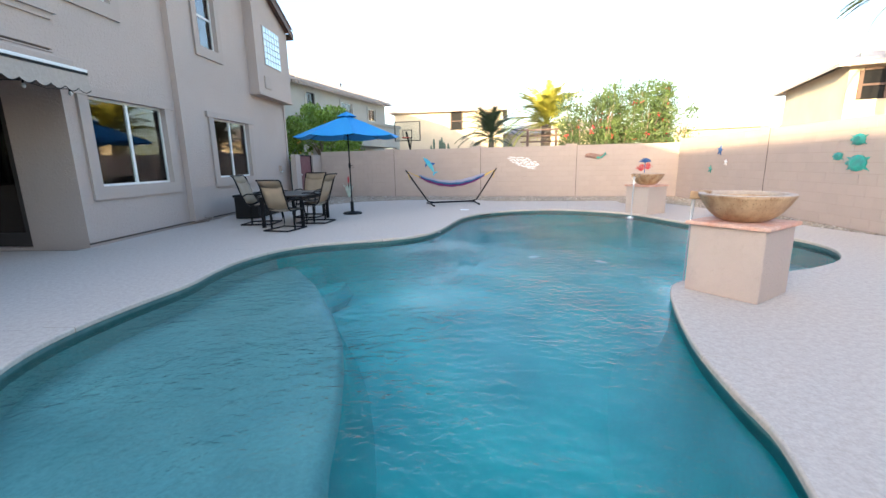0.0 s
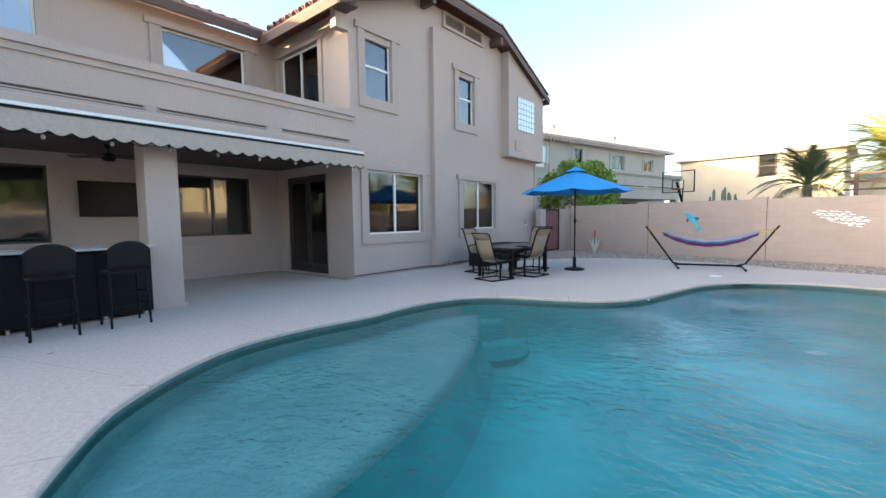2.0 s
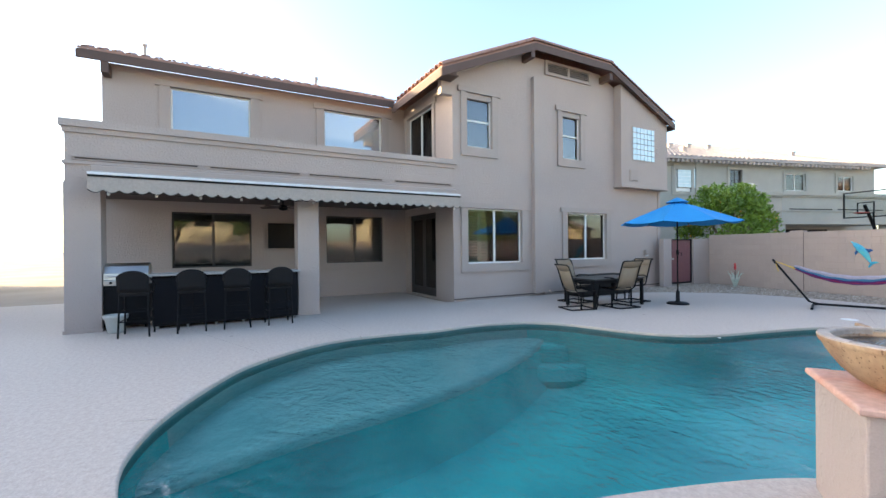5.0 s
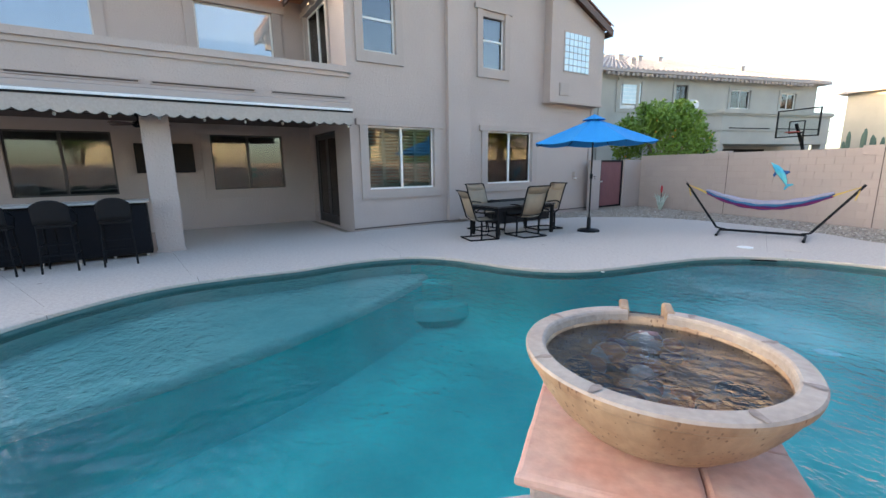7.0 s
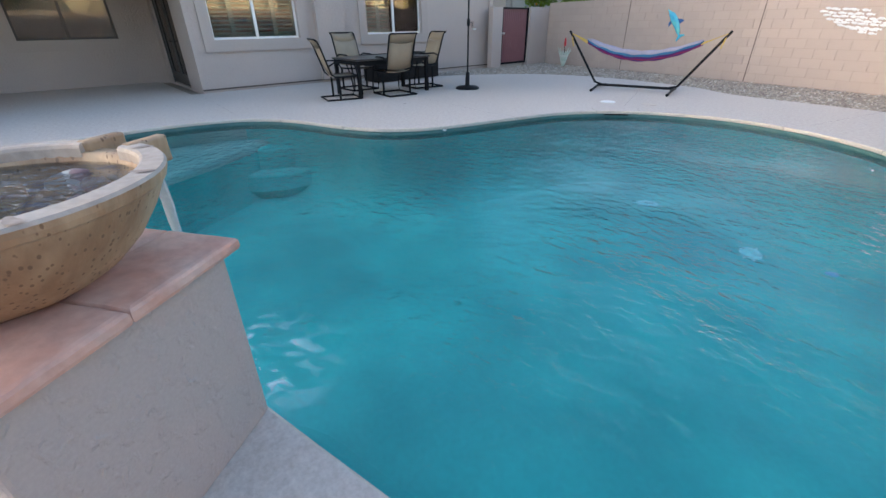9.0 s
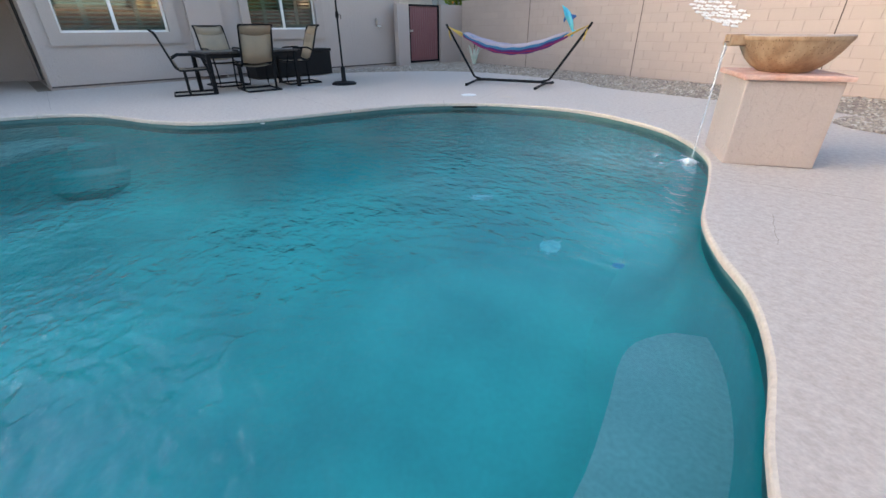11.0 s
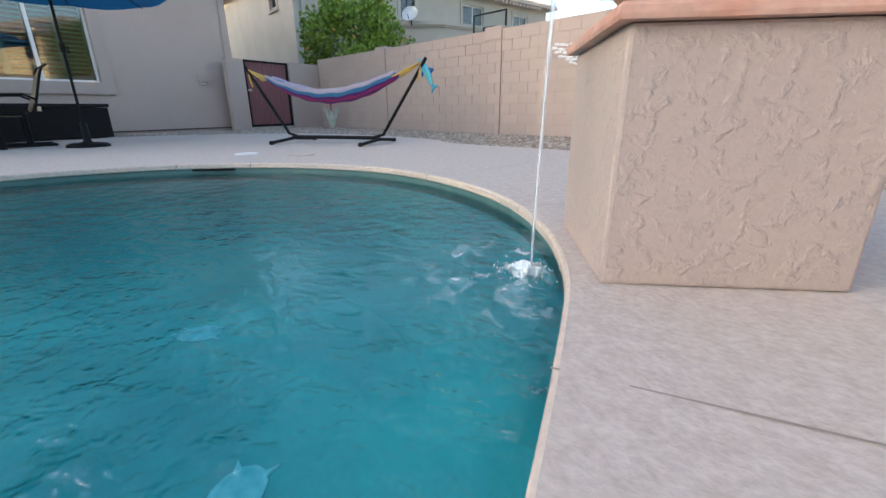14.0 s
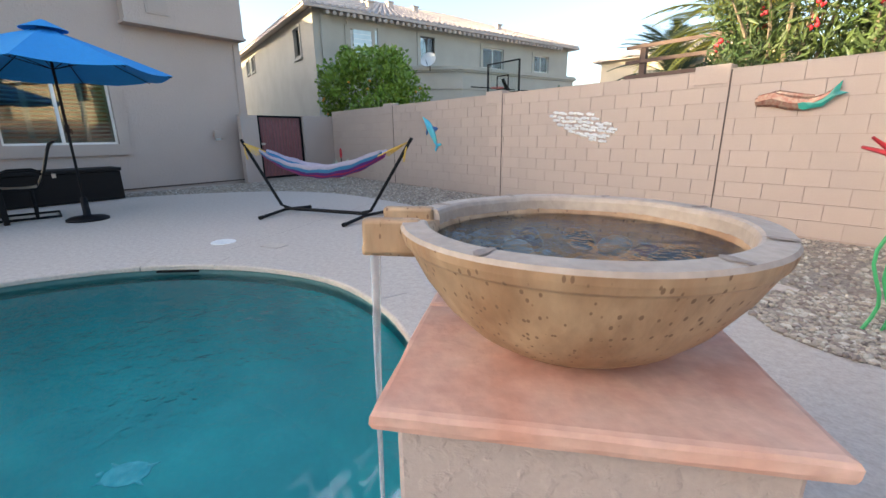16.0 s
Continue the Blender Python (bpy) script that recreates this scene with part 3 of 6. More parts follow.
    for k, (a, b, z0, z1) in enumerate(holes):
        win = part("window", boxes((a, b, 0.08, 0.09, z0, z1)), GLASS if k else BEAM_WHITE, t, "" if k else "window with closed white louvers")
        if k:
            part("frame", boxes((a, b, 0.05, 0.078, z0, z0 + 0.05), (a, b, 0.05, 0.078, z1 - 0.05, z1), (a, a + 0.05, 0.05, 0.078, z0 + 0.05, z1 - 0.05), (b - 0.05, b, 0.05, 0.078, z0 + 0.05, z1 - 0.05), ((a + b) / 2 - 0.02, (a + b) / 2 + 0.02, 0.05, 0.078, z0 + 0.05, z1 - 0.05)), FRAME if k > 1 else BRONZE, win)
        else:
            for j in range(6):
                z = z0 + 0.04 + j * 0.2
                part("louver", boxes((a, b, 0.03, 0.078, z, z + 0.15)), BEAM_WHITE, win)
        part("window_trim", boxes((a - 0.17, a, -0.05, -0.001, z0 - 0.17, z1 + 0.17), (b, b + 0.17, -0.05, -0.001, z0 - 0.17, z1 + 0.17), (a, b, -0.05, -0.001, z1, z1 + 0.17), (a, b, -0.05, -0.001, z0 - 0.17, z0)), NEIGHBOR, t)
    return t


neighbour_house()


def far_house(x, y, rz, w, d, h, label, material=CREAM, rh=1.6, win=()):
    t = thing("house", x, y, 0, rz, label, "house")
    part("wall", boxes((-w / 2, w / 2, -d / 2, d / 2, 0, h)), material, t)
    bm = bmesh.new()
    o = 0.5
    slab(bm, [(-w / 2 - o, -d / 2 - o, h), (w / 2 + o, -d / 2 - o, h), (w / 2 - d / 3, 0, h + rh), (-w / 2 + d / 3, 0, h + rh)], 0.15)
    slab(bm, [(w / 2 + o, d / 2 + o, h), (-w / 2 - o, d / 2 + o, h), (-w / 2 + d / 3, 0, h + rh), (w / 2 - d / 3, 0, h + rh)], 0.15)
    slab(bm, [(w / 2 + o, -d / 2 - o, h), (w / 2 + o, d / 2 + o, h), (w / 2 - d / 3, 0, h + rh)], 0.15)
    slab(bm, [(-w / 2 - o, d / 2 + o, h), (-w / 2 - o, -d / 2 - o, h), (-w / 2 + d / 3, 0, h + rh)], 0.15)
    part("roof", bm, ROOF_TAN, t)
    for cx, cz, ww, wh in win:
        wd = part("window", boxes((cx - ww / 2, cx + ww / 2, -d / 2 - 0.03, -d / 2 + 0.02, cz - wh / 2, cz + wh / 2)), BLACK, t)
        part("frame", boxes((cx - ww / 2 - 0.12, cx - ww / 2, -d / 2 - 0.08, -d / 2 + 0.02, cz - wh / 2, cz + wh / 2), (cx + ww / 2, cx + ww / 2 + 0.12, -d / 2 - 0.08, -d / 2 + 0.02, cz - wh / 2, cz + wh / 2),
                            (cx - ww / 2, cx + ww / 2, -d / 2 - 0.08, -d / 2 + 0.02, cz + wh / 2, cz + wh / 2 + 0.1), (cx - ww / 2, cx + ww / 2, -d / 2 - 0.08, -d / 2 + 0.02, cz - 0.04, cz + 0.04)), FASCIA, wd)
    return t


far_house(-1.6, 47.0, -6, 11, 9, 6.5, "distant sunlit cream stucco house with brown windows", win=((0.9, 5.45, 1.0, 1.7), (4.0, 5.3, 0.9, 1.6)))
far_house(12.5, 55.0, -4, 15, 9, 4.6, "distant low cream house behind the palms")
far_house(20.4, 18.9, -21.8, 9, 8, 4.95, "sunlit cream house beyond the side wall", win=((-3.7, 4.1, 0.7, 1.1),))
far_house(29, 38, -35, 18, 9, 4.0, "distant low sunlit cream house")
far_house(23, 3, -80, 12, 9, 5.6, "sunlit cream house beyond the side wall", win=((0.0, 4.3, 1.2, 1.2), (3.5, 4.3, 1.2, 1.2)))
# Two unseen blocks added west and south to hold the sun off.
part("house_block", boxes((-36, -20, -2, 14, 0, 8.4)), NEIGHBOR, None, "unseen block added to keep the sun off the neighbor house", "structure")
part("house_block", boxes((-27, -15.5, -48, -13.0, 0, 9)), NEIGHBOR, None, "unseen block added to keep the low sun off the yard", "structure")

# ---- fountains ----
BW = [(0.001, 0.0), (0.17, 0.0), (0.20, 0.012), (0.25, 0.045), (0.305, 0.10), (0.352, 0.17), (0.386, 0.238), (0.392, 0.252), (0.338, 0.252), (0.332, 0.225), (0.318, 0.18), (0.27, 0.12), (0.20, 0.07), (0.001, 0.05)]


def fountain(x, y, rz, size, h, turn, grow):
    p = thing("pedestal", x, y, 0, rz, "square tan stucco fountain pedestal with a pink stone cap", "pedestal", "fountain pedestals")
    s = size / 2
    part("column", boxes((-s, s, -s, s, 0, h), bevel=0.012), STUCCO, p)
    e = s + 0.037
    for x0, x1, y0, y1 in ((-e, e * 0.30, -e, e), (e * 0.30 + 0.0015, e, -e, -0.05 * e), (e * 0.30 + 0.0015, e, -0.05 * e + 0.0015, e)):
        bm = bmesh.new()
        nx, ny = 10, 10
        ring = [(x0 + (x1 - x0) * k / nx, y0) for k in range(nx)] + [(x1, y0 + (y1 - y0) * k / ny) for k in range(ny)] + [(x1 - (x1 - x0) * k / nx, y1) for k in range(nx)] + [(x0, y1 - (y1 - y0) * k / ny) for k in range(ny)]
        cx, cy = (x0 + x1) / 2, (y0 + y1) / 2
        levels = []
        for z, inset, amp in ((h + 0.001, 0.004, 0.003), (h + 0.012, 0.0, 0.004), (h + 0.030, 0.001, 0.004), (h + 0.038, 0.006, 0.003), (h + 0.041, 0.016, 0.0)):
            lv = []
            for a, b in ring:
                w = noise.noise(Vector((a * 14, b * 14, z * 40))) * amp
                lv.append(bm.verts.new((a - math.copysign(inset, a - cx) * (abs(a - cx) > 0.02) + w, b - math.copysign(inset, b - cy) * (abs(b - cy) > 0.02) + w, z)))
            levels.append(lv)
        for A, B in zip(levels, levels[1:]):
            for k in range(len(A)):
                bm.faces.new((A[k], A[(k + 1) % len(A)], B[(k + 1) % len(A)], B[k]))
        bm.faces.new(levels[0])
        bm.faces.new(levels[-1])
        part("cap_slab", bm, CAPSTONE, p, "pink sandstone slab with a chipped edge")
    b = thing("water_bowl", x, y, h + 0.043, turn, "round cast stone water bowl with a spout, full of water", "bowl", "fountain bowls")
    b.matrix_basis = b.matrix_basis @ Matrix.Diagonal((grow, grow, 1, 1))
    bm = bmesh.new()
    lathe(bm, BW, 56)
    part("shell", bm, BOWL, b, smooth=True)
    # the rim stands a little proud and is left open at the spout
    bm = bmesh.new()
    prof = [(0.386, 0.236), (0.392, 0.242), (0.397, 0.256), (0.399, 0.270), (0.394, 0.278), (0.347, 0.280), (0.340, 0.276), (0.336, 0.266), (0.335, 0.240)]
    n = 60
    rings = []
    for k in range(n + 1):
        a = math.radians(90 + 11.5) + math.radians(337) * k / n
        w = 0.0007 * math.sin(7 * a)
        rings.append([bm.verts.new(((r + w) * math.cos(a), (r + w) * math.sin(a), z + w)) for r, z in prof])
    for A, B in zip(rings, rings[1:]):
        for k in range(len(prof) - 1):
            bm.faces.new((A[k], A[k + 1], B[k + 1], B[k])).material_index = 1 if k < 3 else 0
    bm.faces.new(rings[0])
    bm.faces.new(rings[-1])
    part("rim", bm, [RIM, BOWL], b, "pale worn flat rim", smooth=False)
    for a in (-150, -118, -62, -20, 25, 66, 150):
        ca, sa = math.cos(math.radians(a)), math.sin(math.radians(a))
        bm = bmesh.new()
        for r0, r1, hw in ((0.3415, 0.3985, 0.012),):
            ring = []
            for q in range(12):
                g = q * math.pi / 6
                rr, tt = (r0 + r1) / 2 + (r1 - r0) / 2 * math.cos(g), hw * math.sin(g) * (1 + 0.3 * math.sin(3 * g + a))
                ring.append(bm.verts.new((rr * ca - tt * sa, rr * sa + tt * ca, 0.2812 if rr < 0.393 else 0.2800)))
            bm.faces.new(ring)
        part("rim_stain", bm, RIM_STAIN, b, "dark water stain across the rim")
    sp = part("spout", boxes((-0.09, 0.09, 0.33, 0.485, 0.196, 0.222), bevel=0.006), BOWL, b)
    for q in (-1, 1):
        bm = bmesh.new()
        a0, a1 = sorted((q * 0.062, q * 0.098))
        vs = box(bm, a0, a1, 0.345, 0.480, 0.200, 0.284, bevel=0.0)
        bmesh.ops.bevel(bm, geom=list(bm.edges), offset=0.010, segments=3, affect="EDGES", profile=0.5)
        part("spout_side", bm, BOWL, b, "raised side of the spout", smooth=False)
    bm = bmesh.new()
    lathe(bm, [(0.334, 0.228), (0.001, 0.228)], 40)
    box(bm, -0.061, 0.061, 0.332, 0.484, 0.223, 0.228)
    part("water_surface", bm, BOWL_WATER, b, smooth=True)


fountain(2.08, 2.785, 35.5, 0.69, 0.712, 35.5, 1.05)
fountain(4.025, 9.635, 118.1, 0.68, 0.695, 118.7, 1.0)

# ---- umbrella ----


def umbrella():
    t = thing("patio_umbrella", -3.95, 10.3, 0, 20, "open blue canvas patio umbrella on a black pole and round base", "umbrella")
    bm = bmesh.new()
    lathe(bm, [(0.001, 0.0), (0.27, 0.0), (0.27, 0.03), (0.22, 0.055), (0.07, 0.07), (0.05, 0.09), (0.045, 0.35), (0.001, 0.36)], 32)
    part("base", bm, BLACK, t, smooth=True)
    bm = bmesh.new()
    tube(bm, [(0, 0, 0.3), (0, 0, 2.72)], 0.019)
    part("pole", bm, BLACK, t)
    bm = bmesh.new()
    n = 8
    R_, zt, zr = 1.45, 2.72, 2.15
    top = bm.verts.new((0, 0, zt))
    rings = []
    for f in (0.33, 0.66, 1.0):
        ring = []
        for k in range(n * 4):
            a = k * 2 * math.pi / (n * 4)
            u = (k % 4) / 4
            r = R_ * f * (math.cos(math.pi / n) / math.cos((u - 0.5) * 2 * math.pi / n))
            sag = 0.05 * f * math.sin(u * math.pi)
            ring.append(bm.verts.new((r * math.cos(a), r * math.sin(a), zt - (zt - zr) * f ** 1.05 - sag)))
        rings.append(ring)
    for k in range(n * 4):
        j = (k + 1) % (n * 4)
        bm.faces.new((top, rings[0][k], rings[0][j]))
        for A, B in zip(rings, rings[1:]):
            bm.faces.new((A[k], B[k], B[j], A[j]))
    ob = part("canopy", bm, BLUE, t)
    ob.modifiers.new("thick", "SOLIDIFY").thickness = 0.006
    return t


umbrella()

# ---- house: windows, trims, awning ----
BLIND = mat("white_blind", (0.62, 0.66, 0.72), 0.6)
SHUTTER = mat("green_shutter", (0.20, 0.30, 0.27), 0.45)
PANE_BACKING = mat("dark_pane_backing", (0.035, 0.037, 0.04), 0.8)
DOOR_GLASS = glass_material("dark_glass", (0.25, 0.27, 0.27), 1.7)
GBLOCK = mat("glass_block", (0.55, 0.68, 0.72), 0.12, spec=0.9, bump=0.004, bump_scale=30)
FRONT_M = pose(F, SIDE, 0, 0, 0, 90)
PATIO_M = pose(BACK, -2.95, 0, 0, 0, 90)
SIDE_M = pose(BACK, SIDE, 0, 0, 0, 0)


def window(m, s0, s1, z0, z1, style, label, trim=0.22, head=0.0, sill=0.24, inside="shutter", frame=None):
    root = new("window_1")
    root.matrix_basis = m
    tagged(root, label, kind="structure")
    fr = frame or FRAME
    w, d0, d1 = 0.045, 0.07, 0.12
    part("window_frame", boxes((s0, s1, d0, d1, z0, z0 + w), (s0, s1, d0, d1, z1 - w, z1), (s0, s0 + w, d0, d1, z0 + w, z1 - w), (s1 - w, s1, d0, d1, z0 + w, z1 - w)), fr, root)
    mid = (s0 + s1) / 2
    if style == "slider":
        part("mullion", boxes((mid - 0.03, mid + 0.03, d0 - 0.01, d1, z0 + w, z1 - w)), fr, root)
        panes = [(s0 + w, mid - 0.03, z0 + w, z1 - w), (mid + 0.03, s1 - w, z0 + w, z1 - w)]
    elif style == "hung":
        zm = (z0 + z1) / 2
        part("meeting_rail", boxes((s0 + w, s1 - w, d0 - 0.01, d1, zm - 0.025, zm + 0.025)), fr, root)
        panes = [(s0 + w, s1 - w, z0 + w, zm - 0.025), (s0 + w, s1 - w, zm + 0.025, z1 - w)]
    else:
        panes = [(s0 + w, s1 - w, z0 + w, z1 - w)]
    for a, b, c, d in panes:
        g = part("pane", boxes((a, b, 0.09, 0.096, c, d)), GLASS_UP if inside == "blind" else GLASS, root)
        g.visible_shadow = False
    if trim:
        part("window_surround", boxes((s0 - trim, s0, -0.05, 0.0, z0 - sill, z1), (s1, s1 + trim, -0.05, 0.0, z0 - sill, z1), (s0, s1, -0.05, 0.0, z0 - sill, z0), (s0, s1, 0.0, 0.07, z0 - 0.03, z0 - 0.001)), STUCCO_TRIM, root)
        part("window_head", boxes((s0 - trim - 0.09, s1 + trim + 0.09, -0.07, 0.0, z1, z1 + 0.15)), STUCCO_TRIM, root)
    if inside == "shutter":
        n = 4
        for k in range(n):
            a = s0 + 0.03 + (s1 - s0 - 0.06) * k / n
            b = s0 + 0.03 + (s1 - s0 - 0.06) * (k + 1) / n
            sh = part("shutter", boxes((a, a + 0.05, 0.16, 0.19, z0, z1), (b - 0.05, b, 0.16, 0.19, z0, z1), (a, b, 0.16, 0.19, z0, z0 + 0.09), (a, b, 0.16, 0.19, z1 - 0.09, z1)), SHUTTER, root)
            me = None
            zz = z0 + 0.12
            while zz < z1 - 0.12:
                if me is None:
                    o = part("slat", boxes((0, b - a - 0.1, -0.03, 0.03, -0.004, 0.004)), SHUTTER, sh)
                    me = o.data
                else:
                    o = new("slat", me)
                    o.parent = sh
                o.matrix_basis = pose(a + 0.05, 0.175, zz, 38, 0, 0)
                zz += 0.085
    elif inside == "blind":
        me = None
        zz = z0 + 0.03
        while zz < z1 - 0.02:
            if me is None:
                o = part("slat", boxes((s0 + 0.02, s1 - 0.02, -0.022, 0.022, -0.0015, 0.0015)), BLIND, root)
                me = o.data
            else:
                o = new("slat", me)
                o.parent = root
            o.matrix_basis = pose(0, 0.17, zz, -62, 0, 0)
            zz += 0.046
    elif inside == "screen":
        # Dark sheet behind the glass stands in for the dim room and reflection.
        part("screen", boxes((s0, s1, 0.17, 0.18, z0, z1)), PANE_BACKING, root)
    return root


window(FRONT_M, 0.47, 2.47, 1.07, 2.70, "slider", "white sliding window with dark shutters in a stucco surround")
window(FRONT_M, 4.40, 6.30, 1.10, 2.70, "slider", "white sliding window with dark shutters in a stucco surround")
window(FRONT_M, 0.46, 1.36, 4.48, 6.06, "hung", "tall upper sash window with white blinds", 0.2, sill=0.26, inside="blind")
window(FRONT_M, 4.20, 5.05, 4.48, 6.06, "hung", "tall upper sash window with white blinds", 0.2, sill=0.26, inside="blind")
window(PATIO_M, 1.49, 3.50, 1.05, 2.62, "slider", "wide dark patio window in a brown frame", 0.0, inside="screen", frame=BRONZE)
window(PATIO_M, 5.70, 7.64, 1.08, 2.62, "slider", "patio window with a stucco surround", 0.24, inside="screen", frame=BRONZE)
window(PATIO_M, 1.49, 3.50, 4.4, 6.05, "fixed", "wide upper window over the balcony with white blinds", 0.25, inside="blind")
window(PATIO_M, 5.67, 7.63, 4.4, 6.05, "fixed", "wide upper window over the balcony with white blinds", 0.25, inside="blind")
window(SIDE_M, 0.32, 2.20, 3.3, 6.0, "slider", "tall sliding balcony door with tan frame", 0.16, inside="screen")

# patio double door
root = new("door_1")
root.matrix_basis = SIDE_M
tagged(root, "closed dark double patio door under the balcony", kind="structure")
part("door_frame", boxes((0.42, 0.47, 0.04, 0.14, 0.02, 2.65), (2.27, 2.32, 0.04, 0.14, 0.02, 2.65), (0.47, 2.27, 0.04, 0.14, 2.60, 2.65)), BRONZE, root)
for a, b in ((0.47, 1.37), (1.37, 2.27)):
    dl = part("door_leaf", boxes((a, a + 0.11, 0.07, 0.11, 0.03, 2.60), (b - 0.11, b, 0.07, 0.11, 0.03, 2.60), (a + 0.11, b - 0.11, 0.07, 0.11, 0.03, 0.28), (a + 0.11, b - 0.11, 0.07, 0.11, 2.48, 2.60)), BRONZE, root)
    part("pane", boxes((a + 0.11, b - 0.11, 0.085, 0.092, 0.28, 2.48)), DOOR_GLASS, dl)
    bm = bmesh.new()
    tube(bm, [(1.31 if a < 1 else 1.43, 0.07, 1.02), (1.31 if a < 1 else 1.43, 0.02, 1.02), (1.22 if a < 1 else 1.52, 0.02, 1.02)], 0.01, 6)
    part("door_handle", bm, BLACK, dl)

# glass blocks and small vent on the bay
root = new("window_2")
tagged(root, "upper window of clear glass blocks in the bay", kind="structure")
part("window_frame", boxes((-7.249, -7.235, 12.90, 14.17, 4.66, 5.90)), STUCCO_TRIM, root)
me = None
for j in range(6):
    for i in range(6):
        if me is None:
            o = part("glass_block", boxes((-0.02, 0.02, 0.01, 0.195, 0.01, 0.19), bevel=0.012), GBLOCK, root)
            me = o.data
        else:
            o = new("glass_block", me)
            o.parent = root
        o.matrix_basis = pose(-7.235, 12.925 + i * 0.205, 4.68 + j * 0.2)
part("vent_cover", boxes((-7.25, -7.22, 12.75, 13.2, 3.92, 4.30), (-7.22, -7.21, 12.79, 13.16, 3.96, 4.26)), STUCCO_TRIM, None, "", "structure")

# attic louvre under the clipped gable
lv = tagged(new("attic_vent"), "tan louvered attic vent under the clipped gable", "vent")
part("frame", boxes((F, F + 0.06, 9.02, 9.12, 7.14, 7.60), (F, F + 0.06, 11.0, 11.10, 7.14, 7.60), (F, F + 0.06, 9.12, 11.0, 7.14, 7.22), (F, F + 0.06, 9.12, 11.0, 7.52, 7.60), (F, F + 0.05, 10.02, 10.10, 7.22, 7.52)), STUCCO_TRIM, lv)
# Black sheet behind the slats stands in for the dark inside the vent.
part("backing", boxes((F + 0.001, F + 0.01, 9.12, 11.0, 7.22, 7.52)), BLACK, lv)
for y in (9.12, 10.10):
    for k in range(5):
        o = part("slat", boxes((-0.02, 0.02, 0, 0.9, -0.006, 0.006)), STUCCO_TRIM, lv)
        o.matrix_basis = pose(F + 0.035, y, 7.25 + k * 0.058, 0, 35, 0)

# slots in the parapet
SLOT = mat("slot_dark", (0.10, 0.075, 0.065), 0.9)
for k, (a, b) in enumerate(((-2.75, -0.74), (-0.5, 1.34), (1.57, 3.40), (3.78, 5.45))):
    sl = tagged(new("drain_slot"), "narrow dark slot with a raised lip along the balcony wall", "drain", "balcony drain slots")
    # Dark strip on the wall face stands in for the slot's shaded recess.
    part("slot", boxes((-7.52, -7.512, a, b, 3.30, 3.335)), SLOT, sl)
    part("lip", boxes((-7.52, -7.48, a - 0.03, b + 0.03, 3.335, 3.36), (-7.52, -7.48, a - 0.03, b + 0.03, 3.28, 3.30)), STUCCO_TRIM, sl)

# awning
aw = thing("awning", 0, 0, 0, 0, "retracted striped gray fabric awning with a scalloped valance", "awning")
part("cassette", boxes((-7.46, -7.10, -2.45, 5.42, 2.98, 3.14), bevel=0.02), STUCCO_TRIM, aw)
bm = bmesh.new()
slab(bm, [(-7.30, -2.42, 3.10), (-6.93, -2.42, 2.99), (-6.93, 5.38, 2.99), (-7.30, 5.38, 3.10)], 0.01)
part("cloth", bm, AWNING, aw)
part("front_bar", boxes((-6.97, -6.89, -2.45, 5.40, 2.935, 2.985), bevel=0.008), BEAM_WHITE, aw, "white aluminium front bar")
part("dark_stripe", boxes((-6.91, -6.885, -2.44, 5.39, 2.895, 2.934)), BLACK, aw)
bm = bmesh.new()
NS = 34
pitch_ = (5.39 + 2.44) / NS
for k in range(NS):
    y0 = -2.44 + k * pitch_
    cols = []
    for i in range(7):
        u = i / 6
        cols.append((y0 + u * pitch_, 2.66 - 0.055 * math.sin(u * math.pi)))
    for (ya, za), (yb, zb) in zip(cols, cols[1:]):
        wv = 0.006 * math.sin(k * 1.7)
        bm.faces.new([bm.verts.new(v) for v in ((-6.90, ya, 2.905), (-6.90, yb, 2.905), (-6.885, yb, zb), (-6.885, ya, za))])
bmesh.ops.remove_doubles(bm, verts=bm.verts, dist=0.001)
v = part("valance", bm, AWNING, aw)
v.modifiers.new("thick", "SOLIDIFY").thickness = 0.003
bm = bmesh.new()
for k in range(NS):
    y0 = -2.44 + k * pitch_
    tube(bm, [(-6.878, y0 + pitch_ * i / 6, 2.66 - 0.055 * math.sin(i / 6 * math.pi)) for i in range(7)], 0.006, 4)
part("valance_piping", bm, BLACK, aw)
for y in (-1.6, 4.4):
    bm = bmesh.new()
    tube(bm, [(-7.4, y, 3.03), (-7.15, y + 0.35, 2.98), (-6.95, y, 2.95)], 0.02, 6)
    part("arm", bm, BEAM_WHITE, aw)

# string lights
BULB = mat("frosted_bulb", (0.75, 0.72, 0.65), 0.25)
sg = thing("string_light", 0, 0, 0, 0, "black string of small round bulbs hanging under the awning", "lights")
bm = bmesh.new()
pts = []
BY = [-2.2 + 0.76 * k for k in range(11)]
for y in BY:
    pts += [(-7.25, y, 2.70), (-7.25, y + 0.38, 2.64)]
tube(bm, pts[:-1], 0.006, 5)
part("cable", bm, BLACK, sg)
for y in BY:
    bm = bmesh.new()
    tube(bm, [(-7.25, y, 2.70), (-7.25, y, 3.0)], 0.003, 4)
    part("hanger", bm, BLACK, sg)
for y in BY:
    bm = bmesh.new()
    lathe(bm, [(0.001, -0.11), (0.022, -0.10), (0.03, -0.075), (0.02, -0.045), (0.013, -0.04), (0.001, -0.04)], 10)
    b = part("bulb", bm, BULB, sg, smooth=True, m=pose(-7.25, y, 2.70))
    bm = bmesh.new()
    lathe(bm, [(0.001, -0.04), (0.014, -0.04), (0.014, 0.0), (0.001, 0.005)], 8)
    part("socket", bm, BLACK, b)

